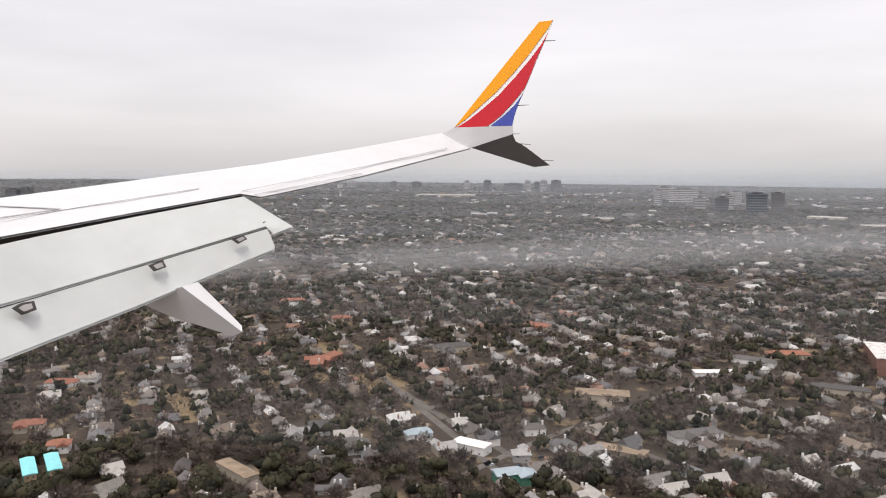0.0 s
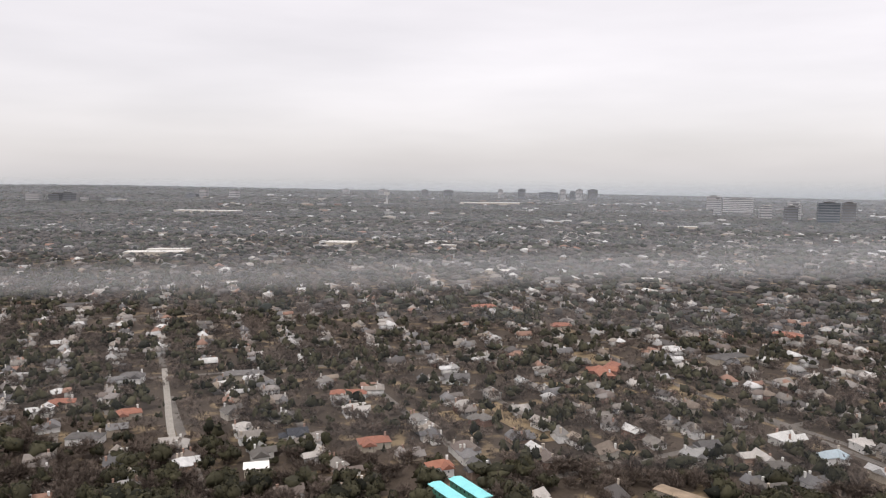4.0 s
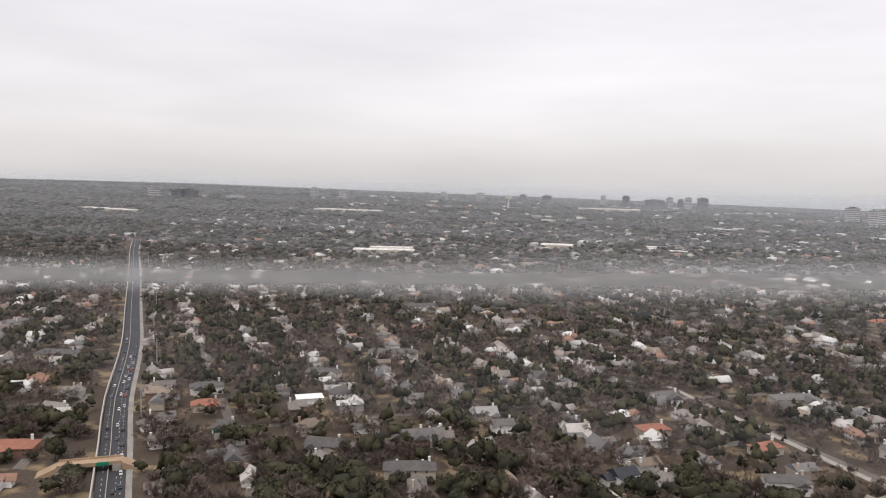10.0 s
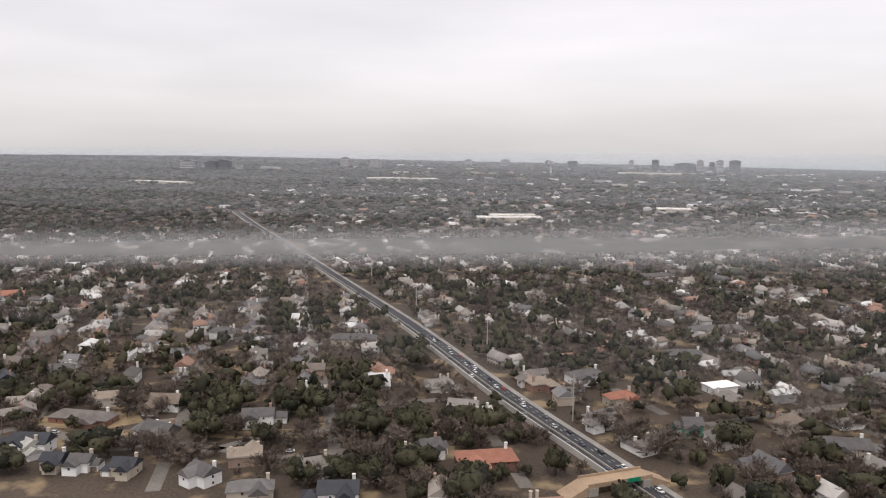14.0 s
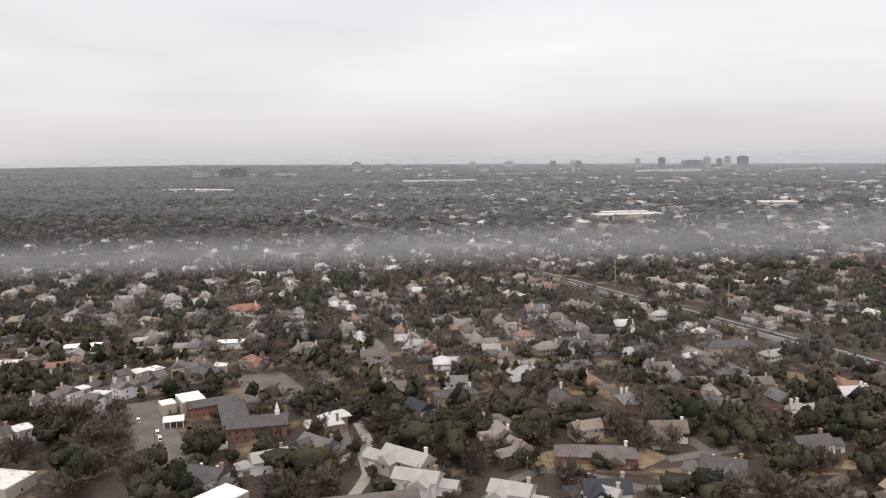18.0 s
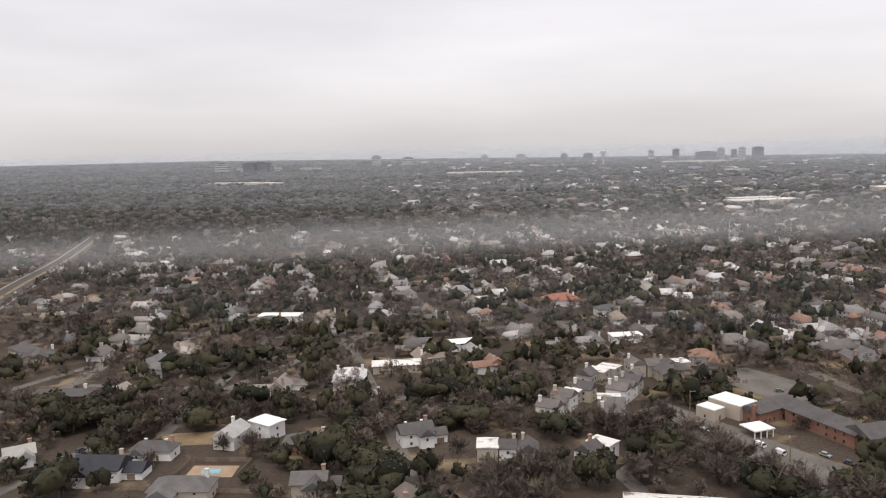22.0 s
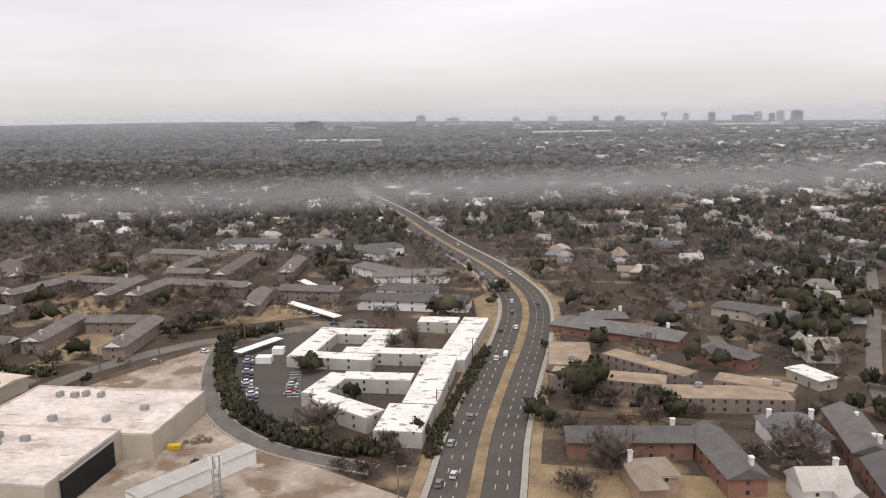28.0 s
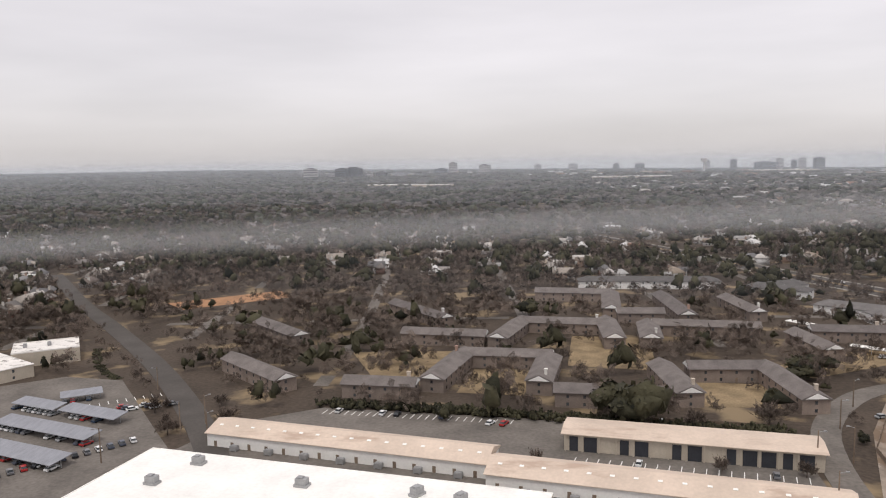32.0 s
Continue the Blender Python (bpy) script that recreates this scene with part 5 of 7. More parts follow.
def house_shapes(rng):
    """Walls, roofs, trims, chimneys and window places of one house on its lot."""
    L, D = rng.uniform(5.6, 8.6), rng.uniform(4.4, 5.8)
    two = rng.random() < 0.78
    eave, rise = (rng.uniform(2.7, 3.1) if two else rng.uniform(1.7, 2.1)), rng.uniform(1.5, 2.3)
    hip = rng.random() < 0.38
    walls, roofs, chim, trim, panes = Geo(), Geo(), Geo(), Geo(), Geo()
    trim.box(0, 0, eave - 0.24, eave - 0.125, L + 0.62, D + 0.62)
    for k in range(int(L / 1.7)):
        x = (k - (int(L / 1.7) - 1) / 2) * 1.6
        for z in ((0.5, 1.95) if two else (0.55,)):
            for s, turn in ((-1, 0), (1, 0)):
                y = s * (D / 2 + 0.03)
                panes.add([(x - 0.27, y, z), (x + 0.27, y, z), (x + 0.27, y, z + 0.62), (x - 0.27, y, z + 0.62)], [(0, 1, 2, 3)])
    walls.box(0, 0, 0, eave, L, D)
    roofs.roof(0, 0, eave, rise, L + 0.7, D + 0.7, hip)
    extra = []
    for s in (-1, 1):
        if rng.random() < 0.75:
            w, d, e2 = rng.uniform(2.6, 3.8), rng.uniform(3.0, 5.0), eave - rng.choice((0.0, 0.25, 1.0))
            x, y = s * (L / 2 - w / 2 - rng.uniform(-0.8, 0.6)), rng.choice((-1, -1, 1)) * (D / 2 + d / 2 - 1.2)
            extra.append((x, y, w, d, max(e2, 1.4), rng.uniform(1.1, 1.7)))
    for x, y, w, d, e2, r2 in extra:
        walls.box(x, y, 0, e2, w, d)
        roofs.roof(x, y, e2, r2, d + 2.4, w + 0.5, rng.random() < 0.3, math.pi / 2)
    for k in range(1 + (rng.random() < 0.5)):
        x, y = rng.choice((-1, 1)) * L * 0.40, rng.uniform(-0.3, 0.3) * D
        chim.box(x, y, 0, eave + rise + 0.5, 0.65, 0.55).box(x, y, eave + rise + 0.5, eave + rise + 0.66, 0.8, 0.7)
    return L, D, 2 if two else 1, walls, roofs, chim, trim, panes


hr = random.Random(11)
SHAPES = [house_shapes(hr) for _ in range(16)]
templates = []
for L, D, storeys, walls, roofs, chim, trim, panes in SHAPES:
    t = tagged(new("house"), "detached suburban house with a shingled roof and chimney among trees", "house", "suburban houses")
    part("wall", walls.mesh("wall", M_WALL), t)
    part("roof", roofs.mesh("roof", M_ROOF), t)
    part("chimney", chim.mesh("chimney", M_CHIMNEY), t)
    part("fascia", trim.mesh("fascia", M_TRIM), t, "white eaves board")
    n = 2
    for k in range(n):
        x = (k - (n - 1) / 2) * 3.0
        for s in (-1, 1):
            part("window", WIN, t, at=pose(x, s * D / 2, 0.5 if storeys == 1 or k % 2 else 1.95))
    templates.append(t)
order = np.argsort(hd)
near_houses, used = order[:250], 0
for i in near_houses:
    t = templates[used % len(templates)]
    m = pose(hx[i], hy[i], 0, 0, 0, math.degrees(hturn[i]))
    if used < len(templates):
        t.matrix_basis = m
    else:
        copy_thing(t, m)
    used += 1

rest = order[250:]
mid = rest[hd[rest] < 420]
far = rest[(hd[rest] >= 420) & (hd[rest] < 1250)]
vfar = rest[hd[rest] >= 1250]
vfar = vfar[RNG.random(len(vfar)) < 0.26 * patch(hx[vfar], hy[vfar], 420, 9) ** 2.2]


def joined(name, idx, which, kinds, mat, label, category, size=None, tall=None):
    size = np.ones(len(idx)) if size is None else size
    v, t = scatter(kinds, which, hx[idx], hy[idx], hturn[idx], size, tall)
    return tagged(new(name, tri_mesh(name, v, t, mat)), label, category, kind="stuff")


w_kinds, r_kinds, c_kinds = ([triangles(s[k]) for s in SHAPES] for k in (3, 4, 5))
wk = RNG.integers(0, 16, len(mid))
joined("distant_house_walls", mid, wk, w_kinds, M_WALL_FAR, "walls of many distant suburban houses in white, tan and brick", "houses")
joined("distant_house_roofs", mid, wk, r_kinds, M_ROOF_FAR, "grey and brown shingled roofs of distant suburban houses", "roofs")
M_CHIM_FAR = material("chimneys_far", [(0.46, 0.44, 0.41), (0.27, 0.19, 0.15), (0.40, 0.37, 0.34)], 0.9, "island")
joined("distant_chimneys", mid, wk, c_kinds, M_CHIM_FAR, "pale masonry chimneys of distant houses", "chimneys")
joined("distant_eaves", mid, wk, [triangles(s[6]) for s in SHAPES], M_PALE, "white eaves boards of distant houses", "eaves")
joined("distant_windows", mid, wk, [triangles(s[7]) for s in SHAPES], M_WINDOW, "dark windows of distant houses", "windows")
simple = []
for k in range(6):
    L, D, e = 5.8 + k * 0.5, 4.6 + 0.2 * k, 2.0 + 0.22 * k
    simple.append((triangles(Geo().box(0, 0, 0, e, L, D).box(L * 0.3, D * 0.5, 0, e * 0.9, 3.2, 3.0)), triangles(Geo().roof(0, 0, e, 1.8, L + 0.6, D + 0.6, k % 2 == 0).roof(L * 0.3, D * 0.5, e * 0.9, 1.2, 4.2, 3.6, False, math.pi / 2))))
fk = RNG.integers(0, 6, len(far))
joined("far_house_walls", far, fk, [s[0] for s in simple], M_WALL_FAR, "walls of countless houses far off among the trees", "houses", np.full(len(far), 1.5), np.full(len(far), 1.15))
joined("far_house_roofs", far, fk, [s[1] for s in simple], M_ROOF_FAR, "roofs of countless houses far off among the trees", "roofs", np.full(len(far), 1.5), np.full(len(far), 1.15))
block = [triangles(Geo().box(0, 0, 0, 3.2, 14, 8)), triangles(Geo().box(0, 0, 0, 4.4, 22, 12)), triangles(Geo().box(0, 0, 0, 3.4, 9, 7))]
vk = RNG.choice(3, len(vfar), p=(0.3, 0.2, 0.5))
joined("far_buildings", vfar, vk, block, M_BLOCK_FAR, "pale low buildings scattered to the horizon", "buildings", RNG.uniform(0.8, 1.5, len(vfar)), RNG.uniform(1.2, 2.2, len(vfar)))

# streets of the lot grids, seen here and there between the crowns
for k, (ang, pitch, wide) in enumerate(LOT_GRIDS):
    a = radians(ang)
    e1, e2 = np.array([math.cos(a), math.sin(a)]), np.array([-math.sin(a), math.cos(a)])
    quads = []
    for along_dir, across, gap, z in ((e1, e2, pitch, 0.04), (e2, e1, wide * 15, 0.044)):
        j, i = np.meshgrid(np.arange(-int(1400 / gap), int(1400 / gap)), np.arange(-150, 150))
        p = np.array([-500.0, 600.0]) + across * (j.ravel() * gap)[:, None] + along_dir * (i.ravel() * 8.0)[:, None]
        q = p + along_dir * 8.0
        ok = np.ones(len(p), dtype=bool)
        for e in (p, q):
            ok &= in_view(e[:, 0], e[:, 1]) & (grid_of(e[:, 0], e[:, 1]) == k) & (e[:, 1] < 760)
        p, q = p[ok], q[ok]
        ok = clear_of(p[:, 0], p[:, 1]) & clear_of(q[:, 0], q[:, 1])
        p, q, n = p[ok], q[ok], across * 1.7
        p, q = p + np.stack(bend(p[:, 0], p[:, 1]), 1), q + np.stack(bend(q[:, 0], q[:, 1]), 1)
        ok = clear_of(p[:, 0], p[:, 1]) & clear_of(q[:, 0], q[:, 1])
        p, q = p[ok], q[ok]
        for w in ((p - n, q - n, q + n), (p - n, q + n, p + n)):
            quads.append(np.concatenate([np.stack(w, 1), np.full((len(p), 3, 1), z)], 2))
    v = np.concatenate(quads).reshape(-1, 3)
    v[:, 2] += relief(v[:, 0], v[:, 1])
    if len(v):
        tagged(new("road", tri_mesh("road", v, np.arange(len(v)).reshape(-1, 3), M_LOT)), "worn grey residential streets between rows of houses", "road", kind="structure")

# ---- trees ----
def unit(v):
    return v / np.maximum(np.linalg.norm(v, axis=-1, keepdims=True), 1e-9)


def blob(rng, around, up, lobes=6, spread=0.36, low=0.25):
    """A lumpy closed crown, about one metre in radius, bulging over several lobes."""
    c = np.stack([rng.normal(0, spread, lobes), rng.normal(0, spread, lobes), rng.uniform(0.6, 1.05, lobes)], -1)
    r = rng.uniform(0.38, 0.62, lobes)
    mid = np.array([0, 0, 0.72])
    vs = []
    for k in range(up):
        el = -0.75 + (k + 0.5) / up * 2.2
        for j in range(around):
            az = 2 * math.pi * (j + 0.5 * (k % 2)) / around + rng.normal(0, 0.10)
            d = np.array([math.cos(az) * math.cos(el), math.sin(az) * math.cos(el), math.sin(el)])
            reach = 0.30
            for q, rad in zip(c - mid, r):
                b = d @ q
                h = b * b - q @ q + rad * rad
                if h > 0:
                    reach = max(reach, b + math.sqrt(h))
            vs.append(mid + d * reach * rng.uniform(0.88, 1.08))
    vs.append(np.array([rng.normal(0, 0.08), rng.normal(0, 0.08), max(v[2] for v in vs) + 0.04]))
    vs.append(np.array([0, 0, low]))
    ts = []
    for k in range(up - 1):
        for j in range(around):
            a, b, c2, d2 = k * around + j, k * around + (j + 1) % around, (k + 1) * around + j, (k + 1) * around + (j + 1) % around
            ts += [(a, b, c2), (b, d2, c2)] if k % 2 == 0 else [(a, d2, c2), (a, b, d2)]
    n = up * around
    ts += [((up - 1) * around + j, (up - 1) * around + (j + 1) % around, n) for j in range(around)]
    ts += [((j + 1) % around, j, n + 1) for j in range(around)]
    v = np.array(vs)
    v[:, 2] = np.maximum(v[:, 2], low)
    return v.astype(np.float32), np.array(ts, dtype=np.int32)


def cards(rng, body, n, leaf):
    """Small leaf clumps that stand off the skin of a crown."""
    v, t = body
    tri = v[t[rng.integers(0, len(t), n)]]
    w = rng.dirichlet((1, 1, 1), n)[:, :, None]
    p = (tri * w).sum(1)
    nrm = unit(np.cross(tri[:, 1] - tri[:, 0], tri[:, 2] - tri[:, 0]))
    p = p + nrm * rng.uniform(-0.10, 0.06, (n, 1))
    nrm = unit(nrm + rng.normal(0, 0.7, (n, 3)))
    u = unit(np.cross(nrm, rng.normal(0, 1, (n, 3))))
    q = np.cross(nrm, u)
    s = leaf * rng.uniform(0.6, 1.4, (n, 1))
    vs = np.stack([p - u * s - q * s * 0.8, p + u * s * 1.1 - q * s * 0.6, p + u * s * 0.7 + q * s, p - u * s * 0.9 + q * s * 0.7], 1).reshape(-1, 3)
    b = np.arange(n)[:, None] * 4
    return vs.astype(np.float32), np.concatenate([b + [0, 1, 2], b + [0, 2, 3]]).astype(np.int32)


def twiggy(rng, limbs, wisps, sprays, thin, wide):
    """A bare crown: limbs that lean out of the fork, each with thin twigs and open sprays of finer ones."""
    az = rng.uniform(0, 2 * math.pi) + np.arange(limbs) * 2.4
    el = rng.uniform(0.05, 1.25, limbs)
    long = rng.uniform(0.6, 1.0, limbs)
    d = np.stack([np.cos(az) * np.cos(el), np.sin(az) * np.cos(el), np.sin(el) * 0.85], -1)
    n = wisps + sprays
    k = rng.integers(0, limbs, n)
    base = np.array([0, 0, 0.38]) + d[k] * (long[k] * rng.uniform(0.1, 0.85, n))[:, None] + rng.normal(0, 0.10, (n, 3))
    way = unit(d[k] + rng.normal(0, 0.62, (n, 3)) + np.array([0, 0, 0.30]))
    tip = base + way * rng.uniform(0.20, 0.48, (n, 1))
    half = np.where(np.arange(n) < wisps, thin, wide)[:, None] * rng.uniform(0.6, 1.4, (n, 1))
    side = unit(np.cross(way, rng.normal(0, 1, (n, 3)))) * half
    midp = base * 0.45 + tip * 0.55 + rng.normal(0, 0.02, (n, 3))
    v = np.stack([base, midp + side, tip, midp - side], 1).reshape(-1, 3)
    v[:, 2] = np.maximum(v[:, 2], 0.2)
    b = np.arange(n)[:, None] * 4
    return v.astype(np.float32), np.concatenate([b + [0, 1, 2], b + [0, 2, 3]]).astype(np.int32)


def both(*pieces):
    vs, ts, n = [], [], 0
    for v, t in pieces:
        vs.append(v)
        ts.append(t + n)
        n += len(v)
    return np.concatenate(vs), np.concatenate(ts)


def shrunk(piece, k):
    v = piece[0].copy()
    v[:, :2] *= k
    v[:, 2] = 0.3 + (v[:, 2] - 0.3) * k
    return v, piece[1]


def leafy(rng, around, up, clumps, n, leaf):
    """An evergreen crown of several clumps at different heights, with leaf tufts on their skins."""
    out = []
    for k in range(clumps):
        b = blob(rng, around, up, 5, 0.40)
        v = b[0].copy()
        size = rng.uniform(0.50, 0.80) if clumps > 1 else 1.0
        turn, reach = k * 2.4 + rng.uniform(-0.5, 0.5), (rng.uniform(0.28, 0.55) if clumps > 1 else 0.0)
        v[:, :2] = v[:, :2] * size * rng.uniform(0.85, 1.25, (1, 2)) + np.array([math.cos(turn), math.sin(turn)]) * reach
        v[:, 2] = 0.22 + (v[:, 2] - 0.22) * rng.uniform(0.45, 0.72) + (rng.uniform(-0.02, 0.16) if clumps > 1 else 0.0)
        b = (v.astype(np.float32), b[1])
        if n:
            mid = v.mean(0)
            out.append(((mid + (v - mid) * 0.86).astype(np.float32), b[1]))
            out.append(cards(rng, b, n, leaf))
        else:
            out.append(b)
    return both(*out)


def trunk_shape(r, bare):
    g = Geo()
    g.rod((0, 0, 0), (0.02, 0.01, 0.5), 0.055, 0.04, 6)
    for k in range(6 if bare else 4):
        a = k * 2.4 + r.random()
        g.rod((0.02, 0.01, 0.42 + 0.03 * k), (0.55 * math.cos(a), 0.55 * math.sin(a), 0.85 + 0.08 * (k % 3)), 0.028, 0.008, 5)
    if bare:
        g.rod((0.02, 0.01, 0.5), (0.05, -0.04, 1.2), 0.035, 0.008, 5)
    return g


# places: yards of the lot grids and wild patches, kept off streets, lots and buildings
n_near, trees_x, trees_y = 0, [], []
for y0, y1, cell in ((60, 200, 4.2), (200, 380, 4.6), (380, 620, 5.5), (620, 1250, 8.4), (1250, 2300, 14.0), (2300, 5200, 27.0)):
    gx, gy = np.meshgrid(np.arange(-1250 - 0.97 * y1, 60 + 0.35 * y1, cell), np.arange(y0, y1, cell))
    gx, gy = gx.ravel() + RNG.uniform(-0.55, 0.55, gx.size) * cell, gy.ravel() + RNG.uniform(-0.55, 0.55, gy.size) * cell
    sel = in_view(gx, gy, 40)
    trees_x.append(gx[sel])
    trees_y.append(gy[sel])
tx, ty = np.concatenate(trees_x), np.concatenate(trees_y)


keep = RNG.random(len(tx)) < 0.54 + 0.38 * patch(tx, ty, 90, 3)
lane = grid_of(tx, ty)
for k, (ang, pitch, wide) in enumerate(LOT_GRIDS):
    a = radians(ang)
    bx, by = bend(tx, ty)
    v = -(tx - bx + 500) * math.sin(a) + (ty - by - 600) * math.cos(a)
    off = np.abs((v + pitch / 2) % pitch - pitch / 2)
    on_house = np.abs(off - pitch * 0.27) < 3.4
    keep &= ~((lane == k) & (off < 2.3) & (RNG.random(len(tx)) < 0.6))
    keep &= ~((lane == k) & on_house & (RNG.random(len(tx)) < np.where(ty > 400, 0.55, 0.42)) & (ty < 1300))
keep &= clear_of(tx, ty, 0.6) | (ty > 1300)
keep &= ~((depth_in(tx, ty) < 70) & (RNG.random(len(tx)) < 0.08))
open_ground = (tx > -1345) & (tx < -1000) & (ty < 300)
keep &= ~(open_ground & (RNG.random(len(tx)) < np.where((tx > -1050) & (ty < 136), 0.52, 0.30)))
tx, ty = tx[keep], ty[keep]
# no crown through the middle of a house
cellmap = {}
for x, y in zip(hx, hy):
    cellmap.setdefault((int(x // 8), int(y // 8)), []).append((x, y))
hit_house = np.zeros(len(tx), dtype=bool)
for i in np.where(ty < 1250)[0]:
    cx, cy = int(tx[i] // 8), int(ty[i] // 8)
    for dx in (-1, 0, 1):
        for dy in (-1, 0, 1):
            for x, y in cellmap.get((cx + dx, cy + dy), ()):
                if (x - tx[i]) ** 2 + (y - ty[i]) ** 2 < 12.0:
                    hit_house[i] = True
tx, ty = tx[~hit_house], ty[~hit_house]
td = depth_in(tx, ty)
green = RNG.random(len(tx)) < 0.13 + 0.55 * patch(tx, ty, 60, 8) ** 1.3
green &= ~((tx < -1000) & (ty < 300) & (RNG.random(len(tx)) < np.where((tx > -1050) & (ty < 136), 0.7, 0.6)))
tsize = (1.5 + 3.1 * RNG.random(len(tx)) ** 1.3) * np.where(green, 1.0, 1.08) * np.where(ty > 2300, 6.0, np.where(ty > 1250, 3.2, np.where(ty > 620, 1.95, np.where(ty > 380, 1.55, 1.38))))
crowded = ~clear_of(tx, ty, 3.2) & (ty < 420)
tsize = np.where(crowded, np.minimum(tsize * 0.62, 2.3), tsize)
ttall = np.minimum(tsize, 4.2) * RNG.uniform(0.85, 1.25, len(tx)) * np.where(green, 1.4, 1.16)
tturn = RNG.uniform(0, 2 * math.pi, len(tx))

tr = np.random.default_rng(21)
NEAR_LEAF, MID_LEAF, FAR_LEAF = [leafy(tr, 7, 3, 4, 66, 0.066) for _ in range(9)], [leafy(tr, 5, 2, 2, 9, 0.14) for _ in range(11)], [leafy(tr, 4, 2, 1, 0, 0) for _ in range(12)]
NEAR_TWIG, MID_TWIG = [twiggy(tr, 10, 110, 190, 0.010, 0.085) for _ in range(9)], [twiggy(tr, 8, 0, 26, 0.02, 0.23) for _ in range(11)]

order = np.argsort(td + RNG.uniform(0, 30, len(td)))
single = order[:300]
prng = random.Random(5)
made = {}
for n, i in enumerate(single):
    kind, k = bool(green[i]), n % 9
    if (kind, k) not in made:
        t = tagged(new("tree"), "dark evergreen oak with a dense uneven crown" if kind else "bare grey-brown winter tree with fine twigs", "tree", "evergreen trees" if kind else "bare trees")
        part("trunk", trunk_shape(prng, not kind).mesh("trunk", M_BARK), t)
        v, f = (NEAR_LEAF if kind else NEAR_TWIG)[k]
        part("crown", tri_mesh("crown", v, f, M_LEAF if kind else M_TWIG), t)
        made[(kind, k)] = t
        first = True
    else:
        first = False
    m = Matrix.LocRotScale((tx[i], ty[i], 0), Euler((0, 0, tturn[i])), (tsize[i], tsize[i], ttall[i]))
    if first:
        made[(kind, k)].matrix_basis = m
    else:
        o = copy_thing(made[(kind, k)], Matrix.Identity(4))
        o.matrix_basis = m

rest = order[300:]
# crowns past about 650 m take the tones with haze in their colour
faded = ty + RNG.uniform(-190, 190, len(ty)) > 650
for name, kinds, sel, mat, label in (
    ("evergreen_trees", NEAR_LEAF, rest[green[rest] & (td[rest] < 34)], M_LEAF, "dense dark evergreen oaks in the nearer gardens"),
    ("bare_trees", NEAR_TWIG, rest[~green[rest] & (td[rest] < 34)], M_TWIG, "bare grey-brown winter trees in the nearer gardens"),
    ("evergreen_trees", MID_LEAF, rest[green[rest] & (td[rest] >= 34) & ~faded[rest]], M_LEAF, "evergreen oaks spread through the suburb"),
    ("bare_trees", MID_TWIG, rest[~green[rest] & (td[rest] >= 34) & ~faded[rest]], M_TWIG, "bare winter trees spread through the suburb"),
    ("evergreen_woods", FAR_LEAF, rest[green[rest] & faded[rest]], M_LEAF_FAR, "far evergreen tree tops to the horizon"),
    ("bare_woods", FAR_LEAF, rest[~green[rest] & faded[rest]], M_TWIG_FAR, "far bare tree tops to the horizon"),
):
    which = RNG.integers(0, len(kinds), len(sel))
    v, f = scatter(kinds, which, tx[sel], ty[sel], tturn[sel], tsize[sel], ttall[sel])
    tagged(new(name, tri_mesh(name, v, f, mat)), label, "trees", kind="stuff")
sel = rest[(td[rest] < 34)]
simple_trunk = Geo().rod((0, 0, 0), (0.02, 0.01, 0.55), 0.06, 0.035, 4).rod((0.02, 0, 0.45), (0.4, 0.2, 0.95), 0.03, 0.01, 3).rod((0.02, 0, 0.4), (-0.35, 0.25, 0.9), 0.03, 0.01, 3)
v, f = scatter([triangles(simple_trunk)], np.zeros(len(sel), dtype=int), tx[sel], ty[sel], tturn[sel], tsize[sel], ttall[sel])
tagged(new("tree_trunks", tri_mesh("tree_trunks", v, f, M_BARK)), "trunks and limbs of the nearer trees", "trees", kind="stuff")

# trees that mark a place of their own: place, radius, height, evergreen or bare
MARKED = [(-1083, 163, 3.6, 3.6, 0), (-1079, 168, 3.2, 3.4, 0), (-1096, 146.5, 3.4, 3.6, 1), (-1082, 132, 1.8, 3.4, 1), (-1066, 117, 2.2, 3.2, 1), (-1075, 110, 2.6, 2.8, 1), (-1070, 113, 2.4, 3.0, 0),
          (-1141, 172, 5.2, 3.6, 1), (-1136, 176, 4.4, 3.4, 1), (-1047, 129, 2.8, 3.6, 1), (-1045, 127, 2.2, 3.0, 1), (-1067, 224, 3.0, 3.4, 1), (-1049, 171, 1.3, 1.9, 1), (-1096, 99, 1.6, 2.2, 1)]
MARKED_2 = [(-793, 158, 4.4, 3.6, 0), (-787, 152, 4.0, 3.4, 0), (-800, 152, 4.2, 3.6, 0), (-795, 145, 4.0, 3.4, 0), (-803, 160, 4.2, 3.8, 0), (-776, 176, 2.2, 3.2, 0), (-770, 195, 2.4, 3.2, 0), (-797, 190, 4.0, 3.8, 1),
            (-791, 196, 3.6, 3.6, 1), (-801, 196, 3.4, 3.4, 1), (-1193, 116.5, 1.6, 2.4, 0), (-1165, 117.5, 1.6, 2.6, 0), (-1153, 117.5, 1.6, 2.6, 0), (-1211, 135.5, 2.2, 2.6, 1)]
OAKS = [(-924, 181), (-926, 203), (-905, 179), (-938, 195), (-917, 223), (-863, 176), (-858, 186), (-852, 166), (-856, 158), (-842, 154), (-877, 145), (-873, 152), (-826, 191), (-838, 189), (-935, 244), (-907, 172),
        (-922, 208), (-900, 178), (-863, 198), (-865, 166), (-963, 220), (-957, 208), (-971, 146), (-981, 147)]
OAKS_2 = [(-944, 165), (-938, 162), (-835, 225), (-756, 188), (-739, 187), (-730, 184), (-704, 181), (-694, 181), (-683, 194), (-668, 251), (-666, 227), (-1026, 134), (-1203, 231)]
